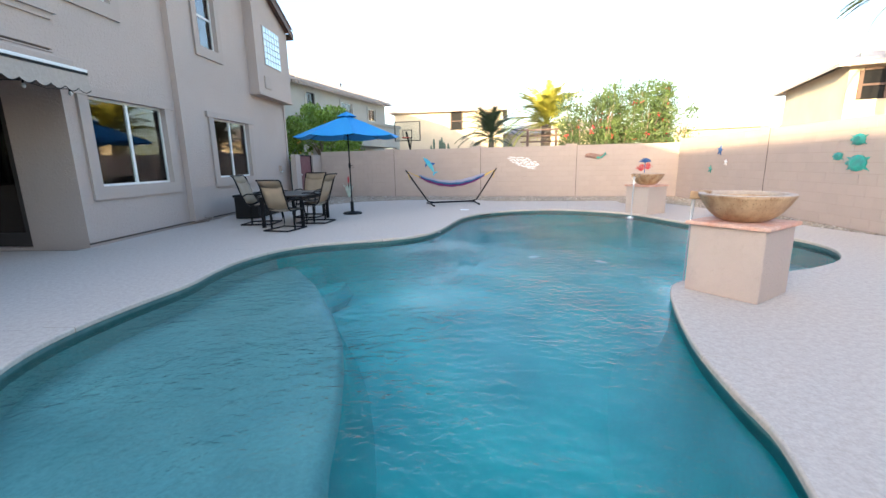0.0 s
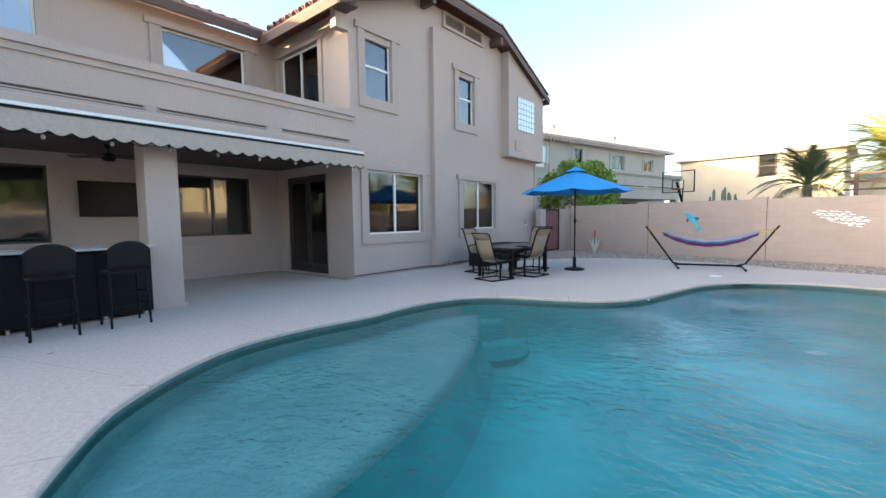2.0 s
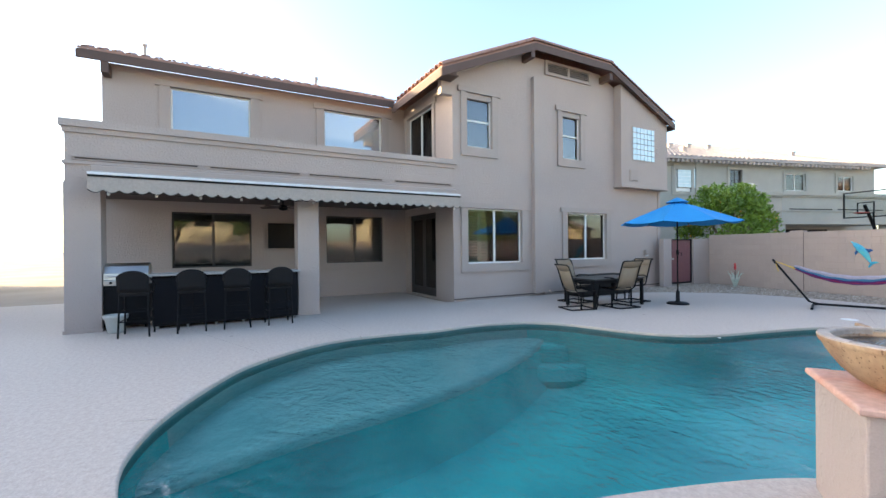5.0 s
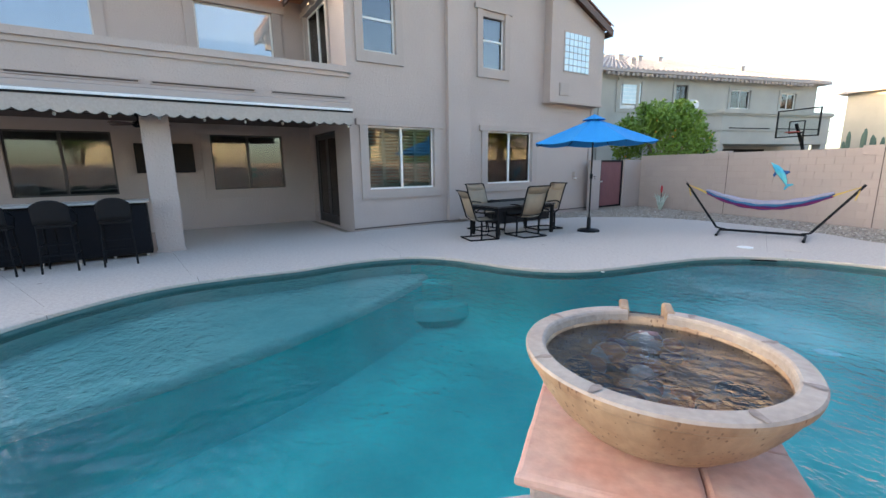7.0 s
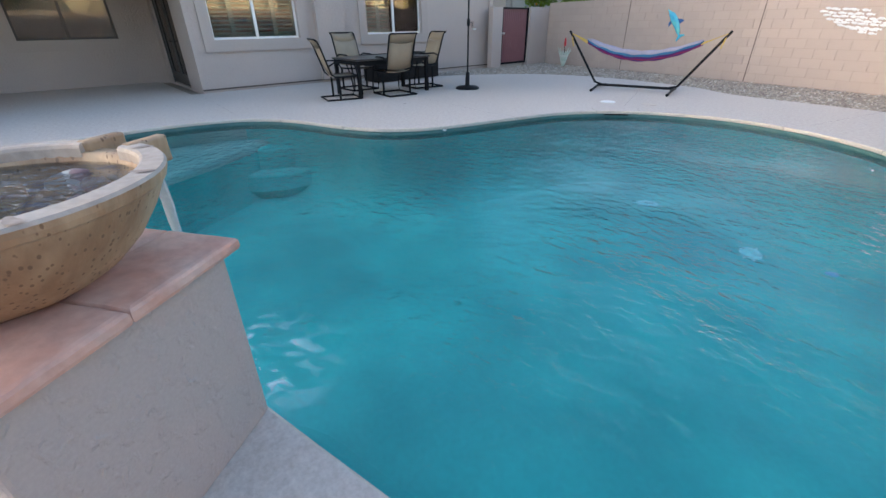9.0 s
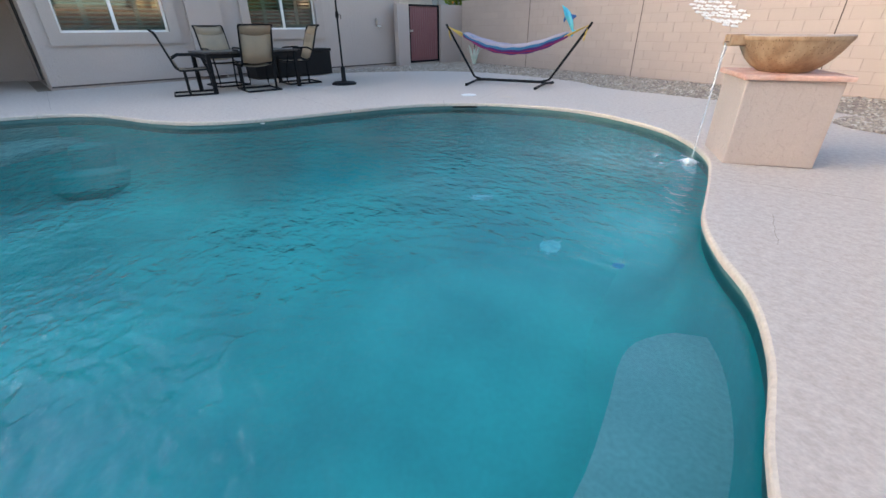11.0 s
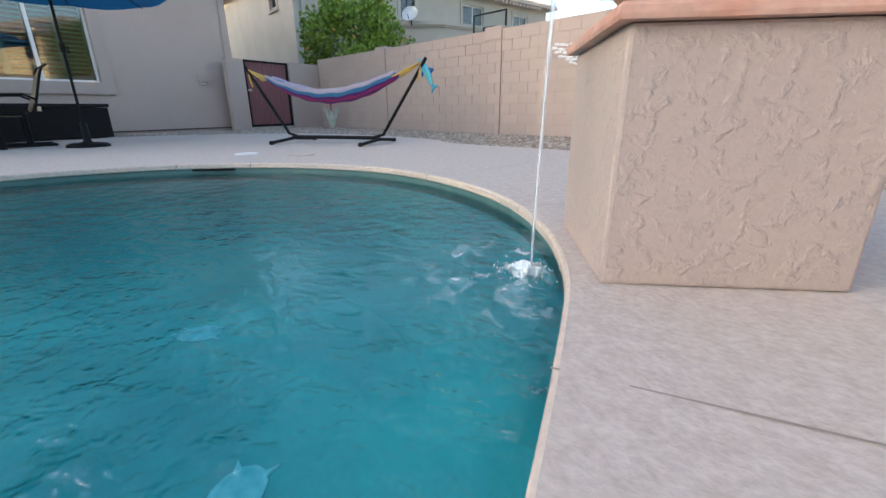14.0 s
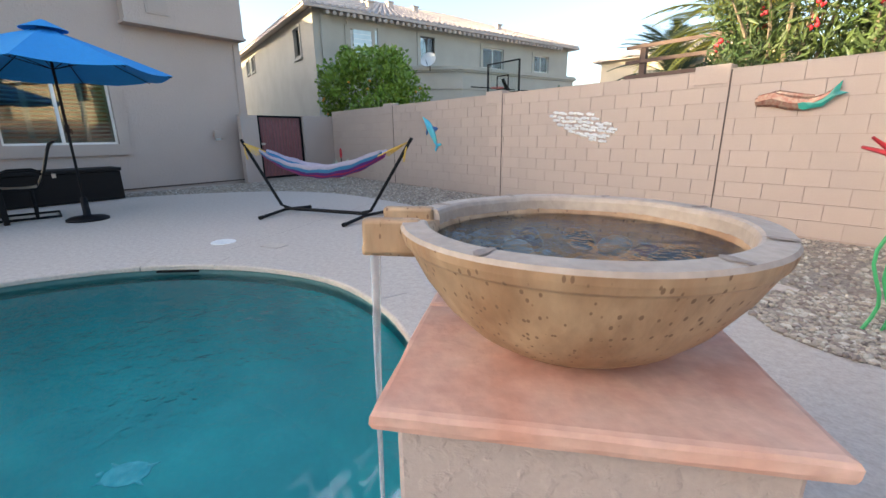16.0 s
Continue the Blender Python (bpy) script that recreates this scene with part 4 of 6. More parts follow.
# roof tiles along the rakes and the caps on the ridge line
def tile_mesh():
    bm = bmesh.new()
    n = 6
    ra = [[bm.verts.new((L_, math.cos(math.pi * k / n) * r, math.sin(math.pi * k / n) * r)) for k in range(n + 1)] for L_, r in ((0, 0.12), (0.40, 0.10))]
    rb = [[bm.verts.new((L_, math.cos(math.pi * k / n) * (r - 0.02), math.sin(math.pi * k / n) * (r - 0.02))) for k in range(n + 1)] for L_, r in ((0, 0.12), (0.40, 0.10))]
    for k in range(n):
        bm.faces.new((ra[0][k], ra[0][k + 1], ra[1][k + 1], ra[1][k]))
        bm.faces.new((rb[0][k], rb[0][k + 1], rb[1][k + 1], rb[1][k]))
        bm.faces.new((ra[0][k], ra[0][k + 1], rb[0][k + 1], rb[0][k]))
    return bm


ROOF = bpy.data.objects["roof"]
TILE_ME = None


def tiles_along(a, b, parent=None, material=None, step=0.33):
    global TILE_ME
    a, b = Vector(a), Vector(b)
    d = (b - a)
    n = max(1, int(d.length / step))
    q = d.to_track_quat("X", "Z").to_matrix().to_4x4()
    for k in range(n):
        if TILE_ME is None:
            o = part("roof_tile", tile_mesh(), material or ROOF_TILE, parent)
            TILE_ME = o.data
        else:
            o = new("roof_tile", TILE_ME)
            o.parent = parent
        o.matrix_basis = Matrix.Translation(a + d * (k / n)) @ q @ pose(0, 0, 0.0, 0, -3, 0)


tiles_along((XO - 0.06, 4.98, 6.46), (XO - 0.06, 8.2, 7.86), ROOF)
tiles_along((XO - 0.06, 8.2, 7.87), (XO - 0.06, 11.7, 7.87), ROOF)
tiles_along((XO - 0.06, 15.15, 6.30), (XO - 0.06, 11.65, 7.86), ROOF)
tiles_along((XO - 0.06, 8.25, 7.88), (-8.8, 9.98, 8.62), ROOF)
tiles_along((XO - 0.06, 11.65, 7.88), (-8.8, 9.98, 8.62), ROOF)
for k in range(11):
    x = XO - 0.3 - 0.3 * k
    if x > BACK + 0.6:
        tiles_along((x, 4.98, 6.47), (x, 5.7, 6.79), ROOF)
for k in range(27):
    y = -3.2 + 0.3 * k
    tiles_along((BACK + 0.36, y, 6.55), (BACK - 0.34, y, 6.83), ROOF)
# vent pipes
for x, y, z, h in ((-11.6, -2.1, 6.95, 0.35), (-11.5, 2.6, 6.9, 0.3)):
    bm = bmesh.new()
    lathe(bm, [(0.001, 0), (0.04, 0), (0.04, h), (0.06, h), (0.06, h + 0.06), (0.001, h + 0.07)], 10)
    tagged(part("vent_pipe", bm, ROOF_TAN, None, "short vent pipe on the tile roof", m=pose(x, y, z)), category="vent", group="roof vent pipes")
# base screed line and small wall fittings
part("weep_screed", boxes((F, F + 0.02, SIDE, 14.95, 0.05, 0.08)), SLOT, None, "", "structure")
ft = thing("outdoor_light", -7.13 - 0.42, 14.05, 1.30, 0, "small square tan wall fixture near the gate", "fixture")
part("cover", boxes((0, 0.11, -0.11, 0.11, -0.1, 0.1), bevel=0.01), STUCCO_TRIM, ft)
part("box", boxes((0, 0.06, -0.06, 0.06, -0.15, -0.1)), BEAM_WHITE, ft)
ft = thing("pipe_stub", F, 8.9, 0.0, 0, "short copper pipe stubs at the wall base", "pipe")
for y in (-0.1, 0.12):
    bm = bmesh.new()
    tube(bm, [(0.0, y, 0.14), (0.22, y, 0.14), (0.24, y, 0.02)], 0.02, 8)
    part("pipe", bm, STUCCO_TRIM, ft)
cd = thing("conduit", -7.53, 14.75, 0, 0, "thin painted conduit running up the wall corner", "pipe")
bm = bmesh.new()
tube(bm, [(0, 0, 1.3), (0, 0, 2.2), (0, 0.03, 3.6)], 0.015, 6)
part("tube", bm, STUCCO_TRIM, cd)

# ---- dining set, umbrella side ----
SLING = mat("tan_sling", (0.30, 0.23, 0.155), 0.8, scale=6, bump=0.0008, bump_scale=400)
WICKER = mat("black_wicker", (0.013, 0.012, 0.012), 0.7, spec=0.2, scale=20, bump=0.003, bump_scale=90)
TABLETOP = mat("dark_stone_top", (0.035, 0.033, 0.032), 0.3, color2=(0.05, 0.045, 0.042), scale=12)
STEEL = mat("stainless", (0.55, 0.54, 0.52), 0.3, metal=1.0, scale=3)
TERRACOTTA_GRAY = mat("pale_glazed_pot", (0.50, 0.50, 0.46), 0.5, scale=8)


def dining_chair():
    t = tagged(new("dining_chair"), "black steel spring patio chair with a tan sling seat", "chair", "chairs round the patio table")
    bm = bmesh.new()
    w = 0.28
    tube(bm, [(-w, -0.34, 0.02), (-w, 0.30, 0.02), (w, 0.30, 0.02), (w, -0.34, 0.02)], 0.016, 8, closed=True)
    part("sled_base", bm, BLACK, t)
    for s in (-w, w):
        bm = bmesh.new()
        tube(bm, [(s, 0.30, 0.03), (s, 0.33, 0.10), (s, 0.31, 0.25), (s, 0.27, 0.42), (s, 0.22, 0.60), (s, 0.10, 0.65), (s, -0.15, 0.655), (s, -0.25, 0.60)], 0.014, 8)
        part("armrest", bm, BLACK, t)
        bm = bmesh.new()
        tube(bm, [(s, -0.10, 0.03), (s, -0.10, 0.40)], 0.02, 8)
        part("leg", bm, BLACK, t)
    for s in (-0.26, 0.26):
        bm = bmesh.new()
        tube(bm, [(s, 0.27, 0.42), (s, 0.0, 0.41), (s, -0.16, 0.41), (s, -0.22, 0.46), (s, -0.36, 0.90), (s, -0.40, 1.0), (s, -0.45, 1.03)], 0.015, 8)
        part("back_frame", bm, BLACK, t)
    bm = bmesh.new()
    tube(bm, [(-0.26, -0.45, 1.03), (0.26, -0.45, 1.03)], 0.013, 8)
    part("top_bar", bm, BLACK, t)
    bm = bmesh.new()
    tube(bm, [(-0.26, 0.27, 0.42), (0.26, 0.27, 0.42)], 0.013, 8)
    part("front_bar", bm, BLACK, t)

    def slingpart(name, prof):
        bm = bmesh.new()
        rows = [[bm.verts.new((x, y, z - 0.03 * (1 - (x / 0.25) ** 2))) for x in (-0.25, -0.12, 0, 0.12, 0.25)] for y, z in prof]
        for A, B in zip(rows, rows[1:]):
            for i in range(4):
                bm.faces.new((A[i], A[i + 1], B[i + 1], B[i]))
        o = part(name, bm, SLING, t, smooth=True)
        o.modifiers.new("thick", "SOLIDIFY").thickness = 0.006

    slingpart("seat", [(0.27, 0.435), (0.12, 0.42), (-0.05, 0.415), (-0.17, 0.43)])
    slingpart("backrest", [(-0.19, 0.47), (-0.27, 0.65), (-0.35, 0.90)])
    slingpart("headrest", [(-0.352, 0.905), (-0.41, 1.0), (-0.45, 1.045)])
    return t


ch = dining_chair()
ch.matrix_basis = pose(-4.72, 7.46, 0, 0, 0, -14) @ Matrix.Scale(1.07, 4)
copy_thing(ch, pose(-4.44, 8.58, 0, 0, 0, 84) @ Matrix.Scale(1.07, 4))
copy_thing(ch, pose(-5.72, 8.45, 0, 0, 0, -88) @ Matrix.Scale(1.07, 4))
copy_thing(ch, pose(-4.98, 9.76, 0, 0, 0, 172) @ Matrix.Scale(1.07, 4))
tb = thing("patio_table", -4.88, 8.60, 0, -1, "dark rectangular patio table with a stone-look top", "table")
part("tabletop", boxes((-0.52, 0.52, -0.92, 0.92, 0.70, 0.735), bevel=0.008), TABLETOP, tb)
part("apron", boxes((-0.47, 0.47, -0.87, -0.85, 0.62, 0.70), (-0.47, 0.47, 0.85, 0.87, 0.62, 0.70), (-0.47, -0.45, -0.85, 0.85, 0.62, 0.70), (0.45, 0.47, -0.85, 0.85, 0.62, 0.70)), BLACK, tb)
for x in (-0.46, 0.46):
    for y in (-0.86, 0.86):
        part("leg", boxes((x - 0.035, x + 0.035, y - 0.035, y + 0.035, 0, 0.70), bevel=0.006), BLACK, tb)
cs = thing("storage_chest", -6.58, 10.38, 0, 91, "black resin wicker storage chest against the house wall", "chest")
part("body", boxes((-1.05, 1.05, -0.30, 0.30, 0.02, 0.58), bevel=0.01), WICKER, cs)
for k in range(14):
    z = 0.05 + k * 0.037
    part("slat", boxes((-1.03, 1.03, -0.308, -0.30, z, z + 0.026)), WICKER, cs)
part("lid", boxes((-1.07, 1.07, -0.33, 0.33, 0.585, 0.65), bevel=0.012), WICKER, cs)
part("latch", boxes((-0.03, 0.03, -0.345, -0.332, 0.52, 0.60), bevel=0.004), STEEL, cs, "gray metal latch")

# ---- hammock ----
hk = thing("hammock", -1.11, 12.62, 0, 15.5, "striped multicolored hammock hung on a black steel stand", "hammock")
bm = bmesh.new()
tube(bm, [(-0.78, 0, 0.09), (0.78, 0, 0.09)], 0.028, 8)
part("base_bar", bm, BLACK, hk)
for s in (-1, 1):
    bm = bmesh.new()
    tube(bm, [(s * 0.76, -0.55, 0.03), (s * 0.78, 0, 0.07), (s * 0.76, 0.55, 0.03)], 0.025, 8)
    part("foot", bm, BLACK, hk)
    for y in (-0.55, 0.55):
        bm = bmesh.new()
        tube(bm, [(s * 0.76, y * 0.93, 0.03), (s * 0.76, y * 1.04, 0.03)], 0.031, 8)
        part("foot_cap", bm, BLACK, hk)
    bm = bmesh.new()
    tube(bm, [(s * 0.70, 0, 0.10), (s * 0.85, 0, 0.14), (s * 1.56, 0, 1.17)], 0.024, 8)
    part("arm", bm, BLACK, hk)
    bm = bmesh.new()
    for k in range(7):
        yy = (k - 3) * 0.05
        tube(bm, [(s * 1.50, 0, 1.12), (s * 1.30, yy * 0.7, 1.03), (s * 1.10, yy, 0.96 - 0.01 * abs(k - 3))], 0.007, 5)
    tube(bm, [(s * 1.50, 0, 1.12), (s * 1.47, -0.03, 0.98), (s * 1.44, -0.02, 0.86)], 0.012, 5)
    tube(bm, [(s * 1.49, 0, 1.10), (s * 1.42, 0.03, 0.98), (s * 1.40, 0.02, 0.90)], 0.01, 5)
    part("cord", bm, mat("yellow_cord", (0.62, 0.40, 0.09), 0.8), hk, "golden yellow cotton cords")
bands = [(0.34, 0.32, 0.40), (0.03, 0.17, 0.32), (0.09, 0.02, 0.16), (0.30, 0.02, 0.10), (0.06, 0.03, 0.20), (0.33, 0.04, 0.12)]
bands += bands[::-1]
mats = [mat("stripe", c, 0.85, scale=15, bump=0.001, bump_scale=200) for c in bands]
bm = bmesh.new()
NXH, nb = 28, len(bands)
rows = []
for i in range(NXH + 1):
    u = -1 + 2 * i / NXH
    x = 1.12 * u
    zc = 0.66 + 0.30 * u * u
    ww = 0.17 * (1 - 0.55 * abs(u) ** 3)
    dd = 0.19 * (1 - 0.5 * abs(u) ** 3)
    rows.append([bm.verts.new((x, ww * (2 * k / nb - 1), zc - dd * (1 - (2 * k / nb - 1) ** 2) + dd * 0.7 + 0.008 * math.sin(i * 1.3 + k))) for k in range(nb + 1)])
for A, B in zip(rows, rows[1:]):
    for k in range(nb):
        f = bm.faces.new((A[k], A[k + 1], B[k + 1], B[k]))
        f.material_index = k
o = part("cloth", bm, mats, hk, "cotton cloth striped blue, purple, red and white", smooth=True)
o.modifiers.new("thick", "SOLIDIFY").thickness = 0.012

# umbrella: ribs, crank and top vent
UMB = bpy.data.objects["patio_umbrella"]
for k in range(8):
    a = k * math.pi / 4
    bm = bmesh.new()
    tube(bm, [(0.03 * math.cos(a), 0.03 * math.sin(a), 2.67), (1.43 * math.cos(a), 1.43 * math.sin(a), 2.125)], 0.007, 5)
    rb = part("rib", bm, BLACK, UMB)
    bm = bmesh.new()
    tube(bm, [(0.03 * math.cos(a), 0.03 * math.sin(a), 2.18), (0.70 * math.cos(a), 0.70 * math.sin(a), 2.40)], 0.006, 5)
    part("strut", bm, BLACK, rb)
bm = bmesh.new()
lathe(bm, [(0.001, 2.82), (0.05, 2.80), (0.27, 2.69), (0.27, 2.683), (0.04, 2.78), (0.001, 2.78)], 16)
part("top_vent", bm, BLUE, UMB)
bm = bmesh.new()
lathe(bm, [(0.02, 1.30), (0.035, 1.30), (0.035, 1.42), (0.02, 1.42)], 12)
tube(bm, [(0.03, 0, 1.36), (0.09, 0, 1.36), (0.09, 0, 1.28)], 0.008, 6)
part("crank", bm, BLACK, UMB)

# ---- outdoor bar ----
br = thing("bar_counter", -7.32, -0.16, 0, 0, "long black outdoor bar with a pale stone countertop", "bar")
part("body", boxes((-0.24, 0.24, -1.36, 1.36, 0.06, 1.04), bevel=0.005), BLACK, br)
for k in range(4):
    y = -1.34 + 0.67 * k
    part("panel", boxes((0.241, 0.255, y + 0.01, y + 0.66, 0.10, 1.0), bevel=0.004), mat("black_panel", (0.006, 0.007, 0.010), 0.5, spec=0.15) if k == 0 else bpy.data.materials["black_panel"], br)
part("countertop", boxes((-0.30, 0.36, -1.40, 1.40, 1.045, 1.085), bevel=0.008), mat("pale_granite", (0.42, 0.40, 0.37), 0.3, color2=(0.25, 0.23, 0.22), scale=25), br)
for k in range(6):
    part("foot", boxes((0.15, 0.2, -1.3 + k * 0.51, -1.26 + k * 0.51, 0, 0.06)), STEEL, br)


def bar_stool():
    t = tagged(new("bar_stool"), "tall black wicker bar stool with a rounded back at the bar", "stool", "stools at the bar")
    for x in (-0.21, 0.21):
        for y, yt in ((0.22, 0.18), (-0.24, -0.20)):
            bm = bmesh.new()
            tube(bm, [(x * 1.1, y, 0.0), (x, yt, 0.74)], 0.016, 6)
            part("leg", bm, BLACK, t)
        bm = bmesh.new()
        tube(bm, [(x * 1.05, 0.21, 0.74), (x * 1.18, 0.20, 0.92), (x * 1.2, 0.05, 0.96), (x * 1.15, -0.20, 1.05)], 0.013, 6)
        part("armrest", bm, BLACK, t)
    bm = bmesh.new()
    for z in (0.28, 0.45):
        tube(bm, [(-0.22, -0.22, z), (-0.22, 0.21, z), (0.22, 0.21, z), (0.22, -0.22, z)], 0.010, 6, closed=True)
    part("footrest", bm, BLACK, t)
    part("seat", boxes((-0.23, 0.23, -0.22, 0.22, 0.735, 0.785), bevel=0.02), WICKER, t)
    bm = bmesh.new()
    rows = []
    for i in range(9):
        u = -1 + i / 4
        top = 1.19 - 0.10 * abs(u) ** 2.5
        rows.append([bm.verts.new((0.24 * u, -0.24 - 0.045 * (1 - u * u) - 0.06 * v, 0.80 + (top - 0.80) * v)) for v in (0, 0.25, 0.5, 0.75, 0.93, 1.0)])
    for A, B in zip(rows, rows[1:]):
        for i in range(5):
            bm.faces.new((A[i], A[i + 1], B[i + 1], B[i]))
    o = part("backrest", bm, WICKER, t, smooth=True)
    o.modifiers.new("thick", "SOLIDIFY").thickness = 0.02
    return t


st = bar_stool()
st.matrix_basis = pose(-6.62, -1.70, 0, 0, 0, 86)
for x, y, a in ((-6.60, -0.83, 91), (-6.58, -0.05, 88), (-6.62, 0.73, 93)):
    copy_thing(st, pose(x, y, 0, 0, 0, a))
gr = thing("gas_grill", -7.78, -1.98, 0, 0, "black gas grill with a stainless steel hood", "grill")
part("cabinet", boxes((-0.27, 0.27, -0.36, 0.36, 0.06, 0.86), bevel=0.01), BLACK, gr)
part("door", boxes((0.271, 0.285, -0.34, -0.01, 0.12, 0.80), (0.271, 0.285, 0.01, 0.34, 0.12, 0.80)), BLACK, gr)
part("control_panel", boxes((-0.27, 0.32, -0.36, 0.36, 0.865, 0.97), bevel=0.01), STEEL, gr)
bm = bmesh.new()
pr = [(-0.27, 0.975), (0.30, 0.975), (0.29, 1.10), (0.20, 1.24), (0.02, 1.30), (-0.18, 1.27), (-0.27, 1.15)]
A = [bm.verts.new((x, -0.36, z)) for x, z in pr]
B = [bm.verts.new((x, 0.36, z)) for x, z in pr]
bm.faces.new(A), bm.faces.new(B)
for i in range(len(pr)):
    bm.faces.new((A[i], A[(i + 1) % len(pr)], B[(i + 1) % len(pr)], B[i]))
part("hood", bm, STEEL, gr)
bm = bmesh.new()
tube(bm, [(0.31, -0.28, 1.05), (0.36, -0.28, 1.05), (0.36, 0.28, 1.05), (0.31, 0.28, 1.05)], 0.012, 6)
part("hood_handle", bm, STEEL, gr)
part("side_shelf", boxes((-0.22, 0.25, -0.64, -0.37, 0.90, 0.94), (-0.22, 0.25, 0.37, 0.60, 0.90, 0.94)), STEEL, gr)
for k in range(4):
    bm = bmesh.new()
    lathe(bm, [(0.001, 0), (0.025, 0), (0.022, 0.03), (0.001, 0.032)], 12)
    part("knob", bm, BLACK, gr, m=pose(0.321, -0.24 + k * 0.16, 0.92, 0, 90, 0))
for x in (-0.2, 0.2):
    for y in (-0.3, 0.3):
        bm = bmesh.new()
        lathe(bm, [(0.001, -0.015), (0.03, -0.015), (0.03, 0.015), (0.001, 0.015)], 10)
        part("wheel", bm, BLACK, gr, m=pose(x, y, 0.03, 90, 0, 0))
pt = thing("flower_pot", -7.18, -2.10, 0, 0, "empty pale ribbed ceramic flower pot on the deck", "pot")
bm = bmesh.new()
lathe(bm, [(0.001, 0.0), (0.125, 0.0), (0.135, 0.03), (0.17, 0.24), (0.19, 0.26), (0.20, 0.29), (0.205, 0.33), (0.185, 0.335), (0.17, 0.29), (0.12, 0.10), (0.001, 0.09)], 28)
part("shell", bm, TERRACOTTA_GRAY, pt, smooth=True)
bm = bmesh.new()
lathe(bm, [(0.001, 0.24), (0.15, 0.235), (0.15, 0.22), (0.001, 0.22)], 20)
part("soil", bm, mat("dry_soil", (0.10, 0.07, 0.05), 0.95, bump=0.01, bump_scale=60), pt)
tv = thing("television", BACK + 0.10, 1.65, 1.96, 0, "switched-off black flat television on the patio wall", "television")
part("screen", boxes((0.0, 0.04, -0.64, 0.64, -0.36, 0.36)), mat("dark_screen", (0.005, 0.005, 0.006), 0.3, spec=0.15), tv)
part("bezel", boxes((0.0, 0.05, -0.66, -0.64, -0.38, 0.38), (0.0, 0.05, 0.64, 0.66, -0.38, 0.38), (0, 0.05, -0.64, 0.64, 0.36, 0.38), (0, 0.05, -0.64, 0.64, -0.38, -0.36)), BLACK, tv)
part("bracket", boxes((-0.10, 0.0, -0.12, 0.12, -0.12, 0.12)), BLACK, tv)
fn = thing("ceiling_fan", -9.2, 1.2, 2.90, 20, "dark five-blade ceiling fan under the patio ceiling", "fan")
bm = bmesh.new()
lathe(bm, [(0.001, 0), (0.07, 0), (0.05, -0.05), (0.015, -0.06), (0.015, -0.16), (0.10, -0.18), (0.12, -0.25), (0.08, -0.30), (0.001, -0.31)], 20)
part("motor", bm, BLACK, fn, smooth=True)
for k in range(5):
    part("blade", boxes((0.12, 0.62, -0.06, 0.06, -0.005, 0.005)), FASCIA, fn, m=pose(0, 0, -0.23, 0, 0, k * 72) @ pose(0, 0, 0, 12, 0, 0))

# ---- gate and wall fittings ----
gt = thing("metal_gate", -7.20, 15.70, 0, -89, "dark red corrugated metal side gate between stucco posts", "gate")
GATE_RED = mat("gate_red", (0.20, 0.075, 0.08), 0.5, scale=5)
part("frame", boxes((-0.70, -0.65, -0.03, 0.03, 0.06, 1.80), (0.65, 0.70, -0.03, 0.03, 0.06, 1.80), (-0.65, 0.65, -0.03, 0.03, 1.75, 1.80), (-0.65, 0.65, -0.03, 0.03, 0.06, 0.12)), BLACK, gt)
bm = bmesh.new()
cols = []
for i in range(13 * 6 + 1):
    x = -0.65 + 1.3 * i / 78
    y = -0.012 + 0.022 * max(-0.6, min(0.6, math.sin(i / 6 * 2 * math.pi)))
    cols.append((bm.verts.new((x, y, 0.12)), bm.verts.new((x, y, 1.75))))
for a, b in zip(cols, cols[1:]):
    bm.faces.new((a[0], b[0], b[1], a[1]))
part("corrugated_panel", bm, GATE_RED, gt)
part("latch", boxes((0.55, 0.66, 0.031, 0.05, 1.0, 1.06)), STEEL, gt)
sk = thing("skimmer_lid", -0.72, 10.88, 0, 20, "round white plastic skimmer lid in the pool deck", "lid")
bm = bmesh.new()
lathe(bm, [(0.001, 0.012), (0.12, 0.012), (0.135, 0.008), (0.14, 0.001), (0.001, 0.001)], 28)
part("cover", bm, BEAM_WHITE, sk)
sk2 = tagged(part("deck_drain_cover", boxes((-0.13, 0.13, -0.09, 0.09, 0.001, 0.008), bevel=0.003), COPING, None, "", m=pose(-0.05, 11.15, 0, 0, 0, 15)), "small tan cover set in the pool deck", "cover")
sm = thing("pool_skimmer", -0.13, 10.14, -0.12, 41, "dark skimmer mouth in the pool wall", "skimmer")
part("mouth", boxes((-0.20, 0.20, 0.02, 0.09, 0.046, 0.068)), BLACK, sm)
rt = thing("pool_return", -1.30, 7.25, -0.075, 0, "small white pool return fitting at the coping", "fitting")
bm = bmesh.new()
lathe(bm, [(0.001, 0.0), (0.028, 0.0), (0.03, 0.012), (0.001, 0.02)], 14)
part("ring", bm, BEAM_WHITE, rt)
dr = thing("pool_drain", -0.95, 6.9, -0.55, 0, "round drain cover on the pool wall step", "drain")
bm = bmesh.new()
lathe(bm, [(0.001, 0.02), (0.10, 0.02), (0.12, 0.0), (0.001, 0.0)], 20)
part("grate", bm, WATERLINE, dr)
dr.matrix_basis = pose(-0.95, 6.9, -1.149)

# ---- falling water, foam and stones ----
FALL = mat("falling_water", (0.82, 0.86, 0.88), 0.15, scale=20, bump=0.004, bump_scale=60)
FALL.node_tree.nodes["Principled BSDF"].inputs["Alpha"].default_value = 0.42
FOAM = mat("foam", (0.75, 0.85, 0.86), 0.4, bump=0.01, bump_scale=60)
FOAM_LACE = bpy.data.materials.new("foam_lace")
FOAM_LACE.use_nodes = True


